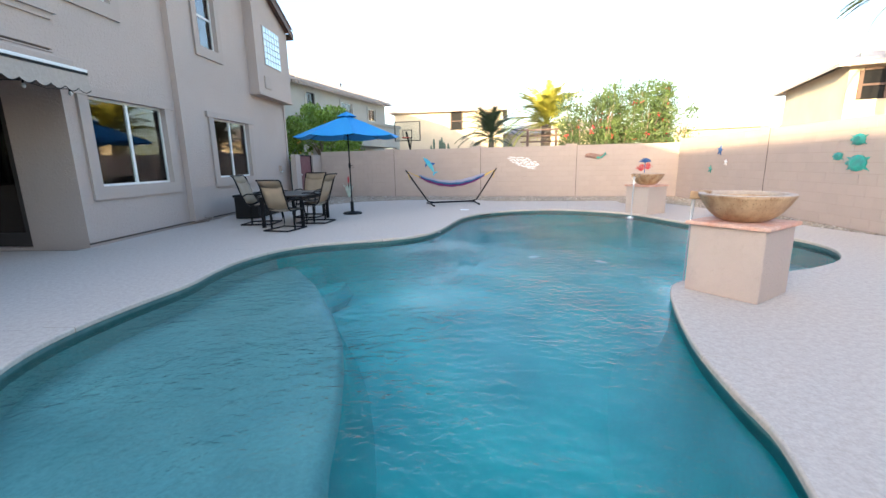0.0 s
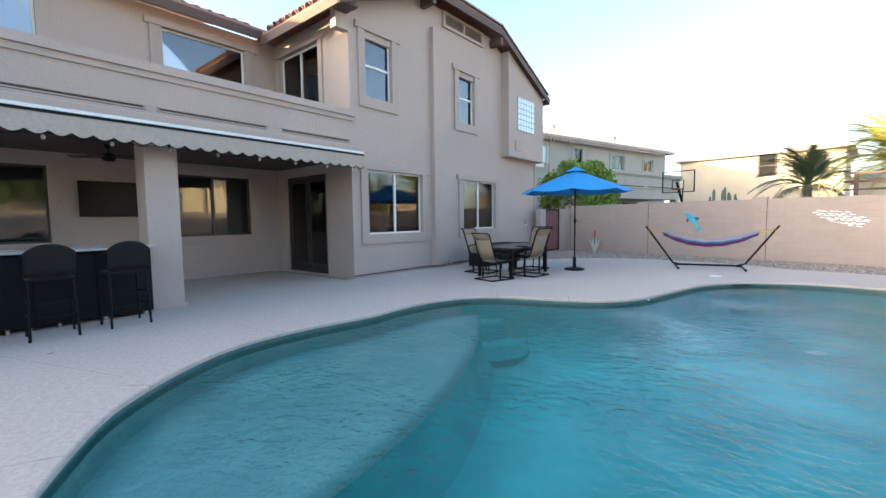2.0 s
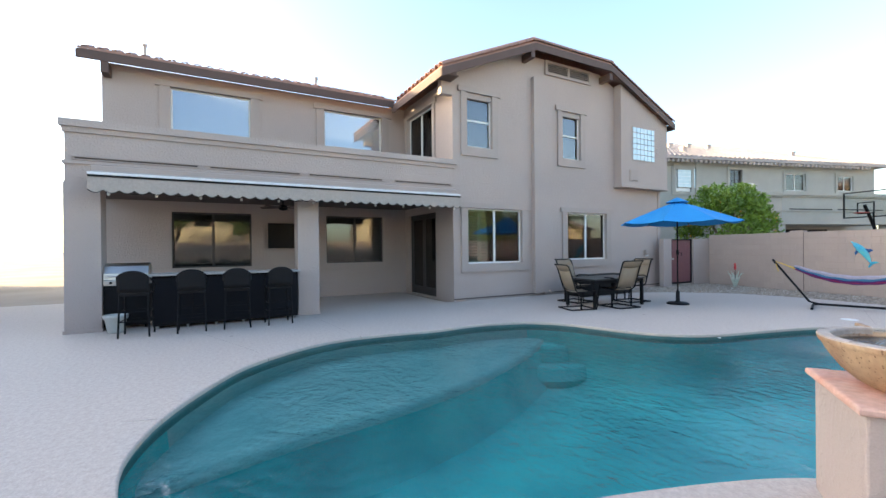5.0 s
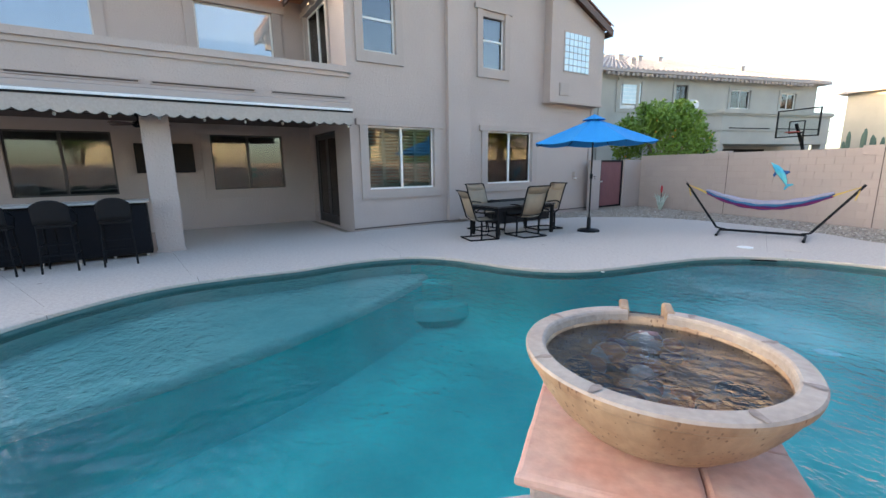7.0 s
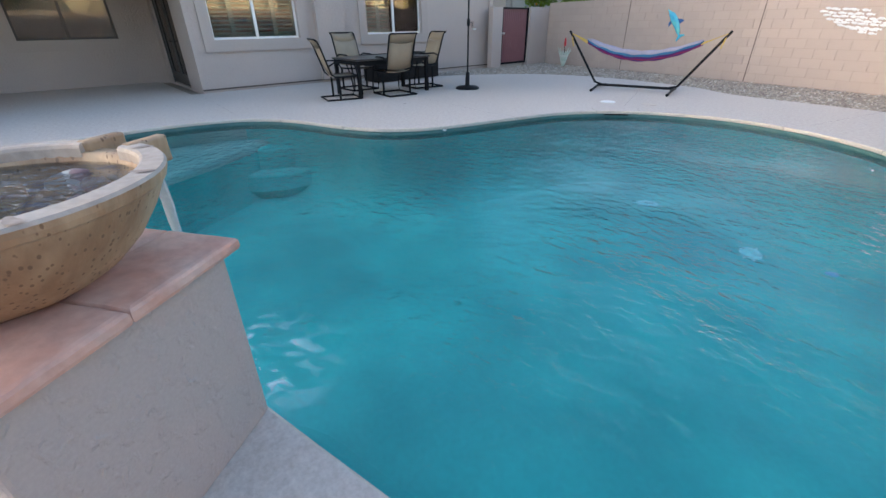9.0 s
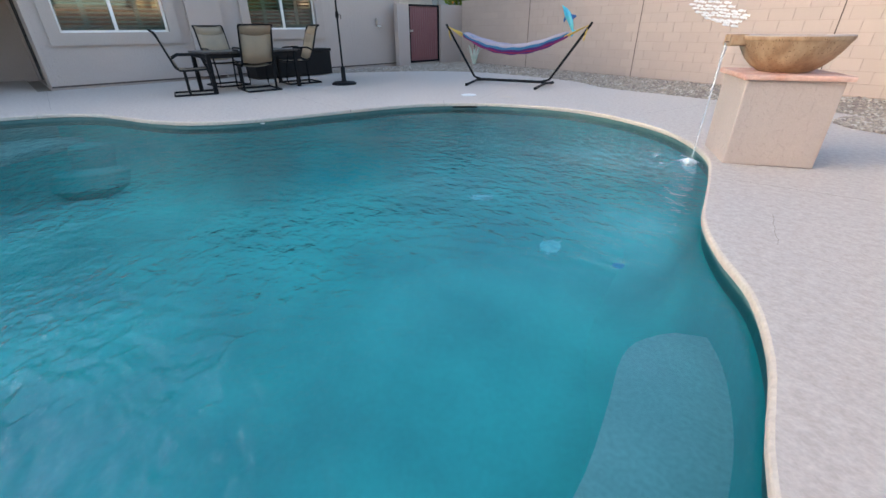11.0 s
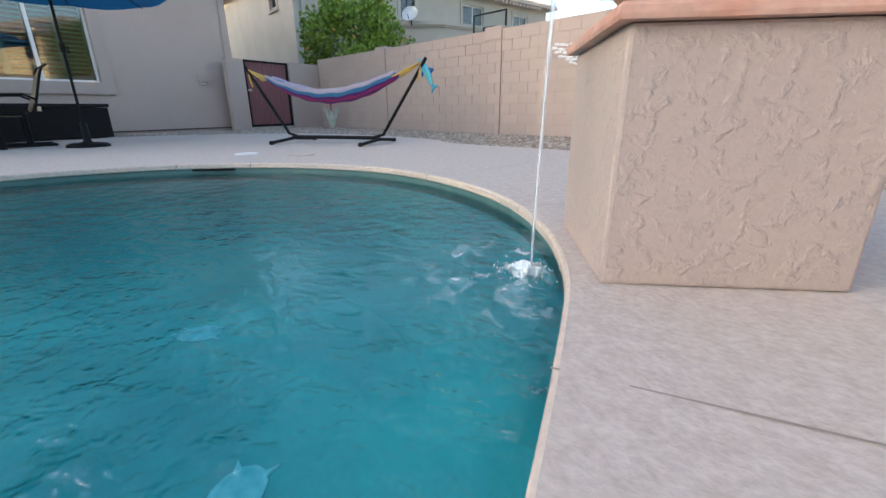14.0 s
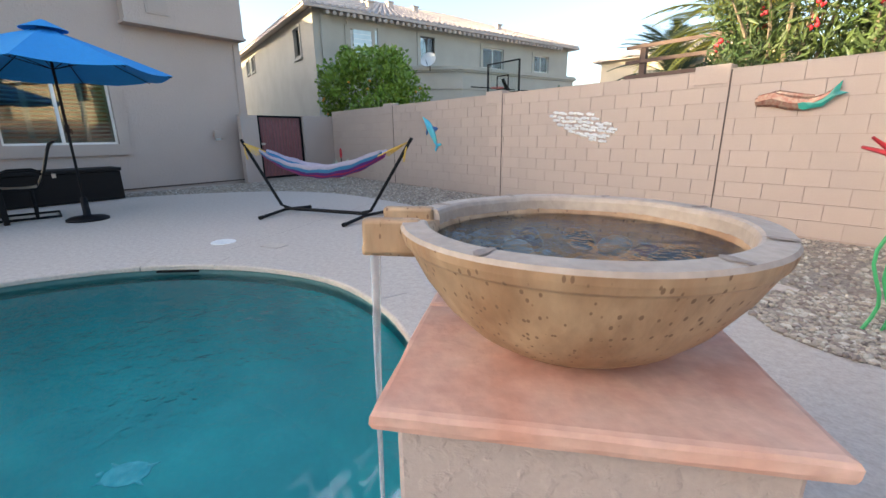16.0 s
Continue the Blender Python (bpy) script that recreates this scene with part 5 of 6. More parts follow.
def lace_nodes(m):
    """Streaks of foam that thin out away from the splash."""
    nt = m.node_tree
    N, L = nt.nodes.new, nt.links.new
    b = nt.nodes["Principled BSDF"]
    b.inputs["Base Color"].default_value, b.inputs["Roughness"].default_value = (0.72, 0.86, 0.88, 1), 0.5
    tc, mp, n, r, ln, fall, mu = (N(t) for t in ("ShaderNodeTexCoord", "ShaderNodeMapping", "ShaderNodeTexNoise", "ShaderNodeMapRange", "ShaderNodeVectorMath", "ShaderNodeMapRange", "ShaderNodeMath"))
    mp.inputs["Scale"].default_value = (1.0, 1.7, 1.0)
    L(tc.outputs["Object"], mp.inputs["Vector"])
    L(mp.outputs[0], n.inputs["Vector"])
    n.inputs["Scale"].default_value, n.inputs["Detail"].default_value, n.inputs["Distortion"].default_value = 7.0, 7.0, 0.9
    r.inputs["From Min"].default_value, r.inputs["From Max"].default_value = 0.50, 0.72
    L(n.outputs["Fac"], r.inputs["Value"])
    ln.operation = "LENGTH"
    L(tc.outputs["Object"], ln.inputs[0])
    fall.inputs["From Min"].default_value, fall.inputs["From Max"].default_value = 0.05, 0.55
    fall.inputs["To Min"].default_value, fall.inputs["To Max"].default_value = 0.7, 0.0
    L(ln.outputs["Value"], fall.inputs["Value"])
    mu.operation = "MULTIPLY"
    L(r.outputs[0], mu.inputs[0])
    L(fall.outputs[0], mu.inputs[1])
    L(mu.outputs[0], b.inputs["Alpha"])


lace_nodes(FOAM_LACE)
STONE_C = [(0.02, 0.022, 0.03), (0.03, 0.03, 0.035), (0.20, 0.09, 0.08), (0.40, 0.38, 0.33), (0.42, 0.16, 0.06), (0.05, 0.045, 0.05), (0.13, 0.06, 0.08)]
STONES = [mat("river_stone", c, 0.35, scale=12, bump=0.003, bump_scale=40) for c in STONE_C]
rng = random.Random(5)


def pebble(bm, c, s, rng, squash=0.6):
    v = bmesh.ops.create_icosphere(bm, subdivisions=2, radius=1.0)["verts"]
    sx, sy, sz = s * rng.uniform(0.8, 1.3), s * rng.uniform(0.7, 1.0), s * squash
    m = pose(*c, rng.uniform(-20, 20), rng.uniform(-20, 20), rng.uniform(0, 360)) @ Matrix.Diagonal((sx, sy, sz, 1))
    for q in v:
        n = noise.noise(q.co * 1.2 + Vector(c) * 7)
        q.co = m @ (q.co * (1 + 0.15 * n))


for k, b in enumerate([o for o in list(bpy.data.objects) if o.name.startswith("water_bowl")]):
    for i in range(52):
        a, r = rng.uniform(0, 6.28), 0.25 * math.sqrt(rng.random())
        bm = bmesh.new()
        pebble(bm, (0, 0, 0), rng.uniform(0.032, 0.066), rng)
        z = 0.075 + 0.10 * (r / 0.25) ** 2 + rng.uniform(0, 0.03)
        part("stone", bm, STONES[rng.randrange(7)], b, smooth=True, m=pose(r * math.cos(a), r * math.sin(a), z))
    bm = bmesh.new()
    z0 = 0.222
    h = b.matrix_basis.translation.z
    prof = [(0.478 + 0.03 * t_, z0 - 0.005 - (h + z0 + 0.10) * t_ ** 1.6) for t_ in [i / 12 for i in range(13)]]
    rows = []
    for i, (y, z) in enumerate(prof):
        w = 0.040 * (1 - 0.70 * (i / 12) ** 0.6)
        rows.append([bm.verts.new((w * math.cos(q) + 0.004 * math.sin(i * 2.1), y + w * 0.35 * math.sin(q), z)) for q in [j * math.pi / 4 for j in range(8)]])
    for A, B in zip(rows, rows[1:]):
        for j in range(8):
            bm.faces.new((A[j], A[(j + 1) % 8], B[(j + 1) % 8], B[j]))
    part("falling_stream", bm, FALL, b, "clear water falling from the spout", smooth=True)
    bm = bmesh.new()
    for c, rad in (((0, 0, 0.012), 0.045), ((0.035, 0.02, 0.0), 0.035), ((-0.035, 0.01, 0.002), 0.034), ((0.01, 0.05, 0.0), 0.038), ((0.0, -0.03, 0.0), 0.03)):
        v = bmesh.ops.create_icosphere(bm, subdivisions=3, radius=rad)["verts"]
        for q in v:
            q.co *= 1 + 0.4 * noise.noise(q.co * 50)
            q.co = Vector((q.co.x, q.co.y, q.co.z * 0.75)) + Vector(c)
    for i in range(90):
        a = rng.uniform(0, 6.28)
        r = 0.05 + abs(rng.gauss(0, 0.05))
        s = rng.uniform(0.0015, 0.0035)
        v = bmesh.ops.create_icosphere(bm, subdivisions=1, radius=s)["verts"]
        for q in v:
            q.co = Vector((q.co.x + r * math.cos(a), q.co.y + r * math.sin(a), q.co.z + max(0, 0.06 - r * 0.5) * rng.random()))
    fo = part("splash_foam", bm, FOAM, None, "white foam where the spout water meets the pool", "stuff", smooth=True)
    bm = bmesh.new()
    lathe(bm, [(0.62, 0.004), (0.3, 0.005), (0.001, 0.006)], 32)
    lace = part("foam_lace", bm, FOAM_LACE, fo, "thin lacy foam spreading over the pool water", "stuff", smooth=True, m=pose(0, 0, 0, 0, 0, b.matrix_basis.to_euler().z * 57.3))
    lace.visible_shadow = False
    p = b.matrix_basis @ Vector((0, 0.53, 0))
    fo.matrix_basis = pose(p.x, p.y, WATER_Z)
    tagged(fo, category="foam")

# ---- wall art ----
ART_M = pose(-7.1, 17.47, 0, 0, 0, WANG)   # along the back wall; -y is the yard side
RIGHT_M = pose(7.25, 14.6, 0, 0, 0, math.degrees(math.atan2(1.8 - 14.6, 6.35 - 7.25)))


def flat_shape(name, pts, thick, material, parent, label="", m=None):
    """A raised metal cut-out: a puffed outline in the x, z plane, facing -y."""
    bm = bmesh.new()
    n = len(pts)
    cx, cz = sum(p[0] for p in pts) / n, sum(p[1] for p in pts) / n
    back = [bm.verts.new((x, 0, z)) for x, z in pts]
    mid = [bm.verts.new((x, -thick * 0.5, z)) for x, z in pts]
    top = [bm.verts.new((cx + (x - cx) * 0.6, -thick, cz + (z - cz) * 0.6)) for x, z in pts]
    for i in range(n):
        j = (i + 1) % n
        bm.faces.new((back[i], back[j], mid[j], mid[i]))
        bm.faces.new((mid[i], mid[j], top[j], top[i]))
    bm.faces.new(back)
    bm.faces.new(top)
    return part(name, bm, material, parent, label, m=m)


AQUA = mat("painted_aqua", (0.03, 0.38, 0.60), 0.35, color2=(0.10, 0.50, 0.50), scale=6, amount=1)
NAVY = mat("painted_navy", (0.02, 0.10, 0.28), 0.4)
SILVER = mat("brushed_silver", (0.85, 0.85, 0.85), 0.3, metal=0.6)
COPPER = mat("aged_copper", (0.25, 0.10, 0.07), 0.4, metal=0.5, color2=(0.34, 0.24, 0.18), scale=22, amount=1)

# ---- glazed figures set in the pool floor ----
GLAZE = mat("glazed_aqua_tile", (0.30, 0.80, 0.80), 0.3, color2=(0.10, 0.62, 0.66), scale=14, amount=1)
GLAZE_BLUE = mat("glazed_blue_tile", (0.05, 0.50, 0.75), 0.3)
FLAT_UP = ((1.08, 9.22, 40), (2.62, 8.60, 115))
for x, y, a0 in FLAT_UP:
    t = new("pool_turtle")
    t.matrix_basis = pose(x, y, -1.083, -90, 0, a0)
    tagged(t, "pale aqua glazed tile sea turtle set in the pool floor", "pool mosaic", "pool mosaics")
    r = 0.16
    flat_shape("shell", [(r * math.cos(q * math.pi / 6), r * 0.75 * math.sin(q * math.pi / 6)) for q in range(12)], 0.012, GLAZE, t)
    for a in (35, 145, 215, 325):
        ca, sa = math.cos(math.radians(a)), math.sin(math.radians(a))
        flat_shape("flipper", [(r * (0.75 * ca - 0.15 * sa), r * (0.65 * sa + 0.15 * ca)), (r * (1.4 * ca - 0.1 * sa), r * 1.2 * sa), (r * (0.8 * ca + 0.15 * sa), r * (0.65 * sa - 0.15 * ca))], 0.010, GLAZE, t)
    flat_shape("head", [(-r * 1.35, 0.0), (-r * 1.2, r * 0.18), (-r * 1.05, r * 0.14), (-r * 1.05, -r * 0.14), (-r * 1.2, -r * 0.18)], 0.010, GLAZE, t)
t = new("pool_fish")
t.matrix_basis = pose(3.40, 8.73, -1.083, -90, 0, 20)
tagged(t, "bright blue glazed tile fish set in the pool floor", "pool mosaic", "pool mosaics")
flat_shape("body", [(0.11 * math.cos(q * math.pi / 6), 0.06 * math.sin(q * math.pi / 6)) for q in range(12)], 0.012, GLAZE_BLUE, t)
flat_shape("tail", [(0.10, 0.0), (0.19, 0.07), (0.16, 0.0), (0.19, -0.07)], 0.010, GLAZE_BLUE, t)

JADE = mat("painted_jade", (0.02, 0.36, 0.28), 0.35, color2=(0.05, 0.25, 0.22), scale=10, amount=1)
RED = mat("painted_red", (0.55, 0.03, 0.04), 0.4)
dl = new("dolphin_wall_art")
dl.matrix_basis = ART_M @ pose(5.05, 0.0, 1.30, 0, 52, 0)
tagged(dl, "blue painted metal dolphin on the block wall", "wall art")
flat_shape("body", [(-0.44, -0.02), (-0.34, 0.03), (-0.24, 0.09), (-0.08, 0.12), (0.10, 0.10), (0.28, 0.03), (0.38, -0.04), (0.28, -0.06), (0.08, -0.06), (-0.12, -0.07), (-0.28, -0.05), (-0.34, -0.02)], 0.05, AQUA, dl)
flat_shape("fin", [(-0.06, 0.10), (0.06, 0.22), (0.12, 0.23), (0.10, 0.09)], 0.02, NAVY, dl, "dark blue fin")
flat_shape("flipper", [(-0.16, -0.05), (-0.10, -0.17), (-0.03, -0.19), (-0.06, -0.06)], 0.02, NAVY, dl)
flat_shape("tail", [(0.34, -0.02), (0.42, 0.10), (0.47, 0.11), (0.43, -0.03), (0.46, -0.16), (0.41, -0.15)], 0.02, AQUA, dl)
fs = new("fish_school_wall_art")
fs.matrix_basis = ART_M @ pose(9.0, 0, 1.36)
tagged(fs, "school of small silver metal fish on the block wall", "wall art")
fme = None
for r, (cnt, x0, z) in enumerate(((5, -0.52, 0.20), (6, -0.58, 0.13), (7, -0.50, 0.065), (7, -0.42, 0.0), (6, -0.30, -0.065), (5, -0.22, -0.13), (3, 0.02, -0.19), (2, 0.20, -0.25))):
    for i in range(cnt):
        mm = pose(x0 + i * 0.155 + rng.uniform(-0.02, 0.02), 0, z + rng.uniform(-0.012, 0.012) - i * 0.014, 0, rng.uniform(2, 12), 0)
        if fme is None:
            o = flat_shape("fish", [(-0.075, 0.0), (-0.04, 0.024), (0.01, 0.026), (0.045, 0.006), (0.075, 0.022), (0.075, -0.022), (0.045, -0.006), (0.01, -0.024), (-0.04, -0.022)], 0.02, SILVER, fs, m=mm)
            fme = o.data
        else:
            o = new("fish", fme)
            o.parent = fs
            o.matrix_basis = mm
bm = bmesh.new()
for a, r0 in (([(-0.42, 0.0, 0.0), (-0.25, -0.03, 0.03), (-0.08, -0.035, -0.03), (0.08, -0.03, -0.05), (0.22, -0.02, 0.02), (0.32, -0.01, 0.12)], [0.05, 0.09, 0.075, 0.065, 0.04, 0.02]),
              ([(-0.40, -0.02, 0.05), (-0.20, -0.04, 0.08), (0.0, -0.03, 0.04), (0.12, -0.02, 0.03)], [0.03, 0.04, 0.03, 0.02])):
    tube(bm, a, r0, 8)
for q in bm.verts:
    q.co.y *= 0.5
tagged(part("figurine_wall_art", bm, COPPER, None, m=ART_M @ pose(11.75, -0.01, 1.54)), "copper and green metal sea figure on the block wall", "wall art")
tl = new("tail_wall_art")
tl.matrix_basis = ART_M @ pose(11.93, -0.03, 1.57)
tagged(tl, "green metal fish tail beside the copper figure", "wall art")
flat_shape("tail", [(-0.26, -0.08), (-0.10, -0.10), (0.02, -0.04), (0.09, 0.04), (0.15, 0.15), (0.14, 0.04), (0.22, 0.02), (0.12, -0.01), (0.02, -0.11), (-0.14, -0.14)], 0.04, JADE, tl)


def star(name, s, z, r, material, label):
    t = new(name)
    t.matrix_basis = RIGHT_M @ pose(s, 0, z)
    tagged(t, label, "wall art", "starfish wall art")
    flat_shape("body", [((r if k % 2 == 0 else r * 0.42) * math.sin(k * math.pi / 5 + 0.2), (r if k % 2 == 0 else r * 0.42) * math.cos(k * math.pi / 5 + 0.2)) for k in range(10)], 0.03, material, t)


star("starfish", 2.86, 1.60, 0.17, NAVY, "blue metal starfish on the side wall")
star("starfish", 2.38, 1.03, 0.13, JADE, "green metal starfish on the side wall")
star("starfish", 3.25, 1.25, 0.10, SILVER, "small silver metal starfish on the side wall")
for s, z, r in ((7.35, 1.37, 0.13), (7.83, 1.24, 0.26), (7.78, 1.68, 0.18)):
    t = new("turtle_wall_art")
    t.matrix_basis = RIGHT_M @ pose(s, 0, z)
    tagged(t, "green metal sea turtle on the side wall", "wall art", "turtle wall art")
    flat_shape("shell", [(r * 0.8 * math.cos(k * math.pi / 6), r * 0.6 * math.sin(k * math.pi / 6)) for k in range(12)], 0.05, JADE, t)
    for a in (30, 150, 215, 325):
        ca, sa = math.cos(math.radians(a)), math.sin(math.radians(a))
        flat_shape("flipper", [(r * (0.6 * ca - 0.15 * sa), r * (0.5 * sa + 0.15 * ca)), (r * (1.2 * ca - 0.1 * sa), r * (0.9 * sa)), (r * (0.65 * ca + 0.15 * sa), r * (0.5 * sa - 0.15 * ca))], 0.02, JADE, t)
    flat_shape("head", [(-r * 1.1, 0.0), (-r * 0.95, r * 0.15), (-r * 0.75, r * 0.1), (-r * 0.75, -r * 0.1), (-r * 0.95, -r * 0.15)], 0.03, JADE, t)
ag = thing("metal_agave", -5.70, 16.62, 0.0, 0, "painted metal agave with a red bloom in the gravel", "garden ornament")
PALE_GREEN = mat("pale_green_metal", (0.35, 0.50, 0.40), 0.5, color2=(0.62, 0.66, 0.58), scale=8, amount=1)
for k in range(8):
    a = k * math.pi / 4
    ln = 0.50 if k % 2 else 0.58
    bm = bmesh.new()
    pts = [(0.02, 0.0), (0.10, 0.22), (0.16, 0.42), (0.26, ln)]
    L_ = [bm.verts.new((r, -w, z)) for (r, z), w in zip(pts, (0.03, 0.045, 0.03, 0.003))]
    R_ = [bm.verts.new((r, w, z)) for (r, z), w in zip(pts, (0.03, 0.045, 0.03, 0.003))]
    for i in range(3):
        bm.faces.new((L_[i], L_[i + 1], R_[i + 1], R_[i]))
    o = part("leaf", bm, PALE_GREEN, ag, m=pose(0, 0, 0, 0, 0, math.degrees(a)))
    o.modifiers.new("thick", "SOLIDIFY").thickness = 0.008
bm = bmesh.new()
tube(bm, [(0, 0, 0), (0, 0, 0.62)], 0.012, 6)
part("stem", bm, BLACK, ag)
bm = bmesh.new()
lathe(bm, [(0.001, 0.60), (0.03, 0.63), (0.04, 0.72), (0.03, 0.84), (0.001, 0.90)], 10)
part("bloom", bm, RED, ag, "red painted bloom")
sw = thing("metal_coral_stake", 5.05, 12.25, 0.0, 25, "painted metal seaweed and red coral ornament in the gravel bed", "garden ornament")
GREENM = mat("painted_green", (0.06, 0.40, 0.14), 0.4)
for k in range(5):
    bm = bmesh.new()
    x0 = (k - 2) * 0.07
    tube(bm, [(x0 + 0.035 * math.sin(i * 0.9 + k), 0.02 * math.cos(i + k), i * 0.085) for i in range(10 + (k % 3))], 0.011, 6)
    part("seaweed", bm, GREENM, sw, "wavy green stem")
for s, zz in ((-0.16, 1.02), (0.12, 1.06)):
    bm = bmesh.new()
    for k in range(9):
        a = math.radians(-60 + k * 15)
        tube(bm, [(s, 0, zz), (s + 0.12 * math.sin(a), 0.02 * math.sin(k * 2), zz + 0.12 * math.cos(a)), (s + 0.22 * math.sin(a * 1.1), 0.03 * math.cos(k), zz + 0.22 * math.cos(a * 1.1))], [0.014, 0.016, 0.008], 5)
    part("coral", bm, RED, sw, "red coral fan")
bm = bmesh.new()
for k in range(7):
    a = math.radians(-90 + k * 30)
    tube(bm, [(0, 0, 1.28), (0.14 * math.sin(a), 0, 1.32 + 0.10 * math.cos(a)), (0.26 * math.sin(a), 0, 1.30 + 0.08 * math.cos(a))], [0.012, 0.022, 0.008], 5)
tube(bm, [(0, 0, 0), (0, 0, 1.3)], 0.012, 6)
part("blue_fan", bm, NAVY, sw, "blue metal fan")

# ---- coping in separate cast pieces ----
def arc_at(loop):
    s, out = 0.0, [0.0]
    for i in range(len(loop)):
        s += (Vector(loop[(i + 1) % len(loop)]) - Vector(loop[i])).length
        out.append(s)
    return out


JOINTS = [(-4.36, 1.73), (-3.75, 0.18), (-2.82, -0.62), (-4.22, 5.18), (-3.56, 5.73), (-1.04, 8.45), (-0.38, 9.92), (0.15, 10.38), (2.19, 10.72), (3.25, 10.11),
          (-1.9, -1.0), (0.75, 1.3), (1.7, 3.3), (3.4, 3.9), (3.95, 8.4), (0.0, -0.75), (-2.3, 6.15)]
idx = sorted({min(range(len(LIP)), key=lambda i: (LIP[i][0] - x) ** 2 + (LIP[i][1] - y) ** 2) for x, y in JOINTS})
cope = tagged(new("pool_coping"), kind="structure")
PROF = [(0.0, -0.012), (0.004, -0.004), (0.014, 0.002), (0.05, 0.003), (0.300, 0.0003), (0.300, -0.05), (0.03, -0.055), (0.006, -0.050), (0.0, -0.042)]
NL = len(LIP)
for a, b in zip(idx, idx[1:] + [idx[0] + NL]):
    bm = bmesh.new()
    rings = []
    for i in range(a, b + 1):
        p0, p1 = Vector(LIP[i % NL]), Vector(COPE_OUT[i % NL])
        d = p1 - p0
        nxt = Vector(LIP[(i + 1) % NL]) - p0
        prv = Vector(LIP[i % NL - 1]) - p0
        g = nxt.normalized() * 0.004 if i == a else (prv.normalized() * 0.004 if i == b else Vector((0, 0)))
        rings.append([bm.verts.new((*(p0 + d * (u / 0.30) + g), z)) for u, z in PROF])
    for A, B in zip(rings, rings[1:]):
        for k in range(len(PROF)):
            j = (k + 1) % len(PROF)
            bm.faces.new((A[k], A[j], B[j], B[k])).material_index = 1 if k in (2, 3) else 0
    bm.faces.new(rings[0])
    bm.faces.new(rings[-1])
    part("coping_stone", bm, [COPING, DECK], cope)
sheet("coping_bed", offset_loop(LIP, 0.299), [offset_loop(LIP, 0.012)], -0.006, SLOT)

# saw joints and hairline cracks in the deck
def strip(name, pts, w, z, material):
    bm = bmesh.new()
    pts = [Vector((*p, z)) for p in pts]
    prev = None
    for i, p in enumerate(pts):
        d = (pts[min(i + 1, len(pts) - 1)] - pts[max(i - 1, 0)]).normalized()
        s = Vector((-d.y, d.x, 0)) * w / 2
        cur = (bm.verts.new(p + s), bm.verts.new(p - s))
        if prev:
            bm.faces.new((prev[0], prev[1], cur[1], cur[0]))
        prev = cur
    return part(name, bm, material, None, "", "structure")


JOINT = mat("deck_joint", (0.31, 0.26, 0.22), 0.95)
for p in ([(-8.5, 5.5), (-4.55, 5.25)], [(-8.0, 1.45), (-4.72, 1.72)], [(-7.9, -1.3), (-4.05, 0.12)], [(-7.6, 9.1), (-1.35, 8.45)], [(2.35, 11.05), (2.9, 13.15)], [(3.92, 8.69), (4.42, 8.78), (6.2, 9.08)], [(-0.3, 10.72), (-1.6, 14.3)], [(4.95, 5.0), (6.2, 4.6)]):
    strip("deck_joint", p, 0.006, 0.002, JOINT)
rng = random.Random(11)


def crack(x, y, ang, n, step):
    pts = [(x, y)]
    for _ in range(n):
        ang += rng.uniform(-0.7, 0.7) * 0.8
        x += step * math.cos(ang)
        y += step * math.sin(ang)
        pts.append((x, y))
    strip("deck_crack", pts, 0.002, 0.006, JOINT)


strip("deck_crack", [(4.58, 7.62), (4.57, 7.70), (4.545, 7.76), (4.53, 7.81), (4.525, 7.87), (4.50, 7.93), (4.49, 8.02), (4.465, 8.11)], 0.003, 0.0015, JOINT)
crack(3.6, 11.6, 2.7, 7, 0.09)
for x, y in ((1.9, 0.35), (-5.6, -0.2), (4.35, 11.3), (-3.3, 8.0)):
    bm = bmesh.new()
    lathe(bm, [(0.035, 0.002), (0.001, 0.002)], 9, x, y)
    part("deck_stain", bm, JOINT, None, "", "structure")

# ---- gravel ----
GM = [mat("gravel", c, 0.9, scale=60, random_tone=0.35) for c in ((0.42, 0.35, 0.28), (0.30, 0.24, 0.20), (0.52, 0.47, 0.40))]
ico_v, ico_f = None, None
bm = bmesh.new()
bmesh.ops.create_icosphere(bm, subdivisions=1, radius=1.0)
bmesh.ops.triangulate(bm, faces=bm.faces)
ico_v = np.array([v.co[:] for v in bm.verts])
ico_f = np.array([[v.index for v in f.verts] for f in bm.faces])
bm.free()


def inside(poly, x, y):
    c = False
    j = len(poly) - 1
    for i in range(len(poly)):
        (xi, yi), (xj, yj) = poly[i], poly[j]
        if (yi > y) != (yj > y) and x < (xj - xi) * (y - yi) / (yj - yi) + xi:
            c = not c
        j = i
    return c


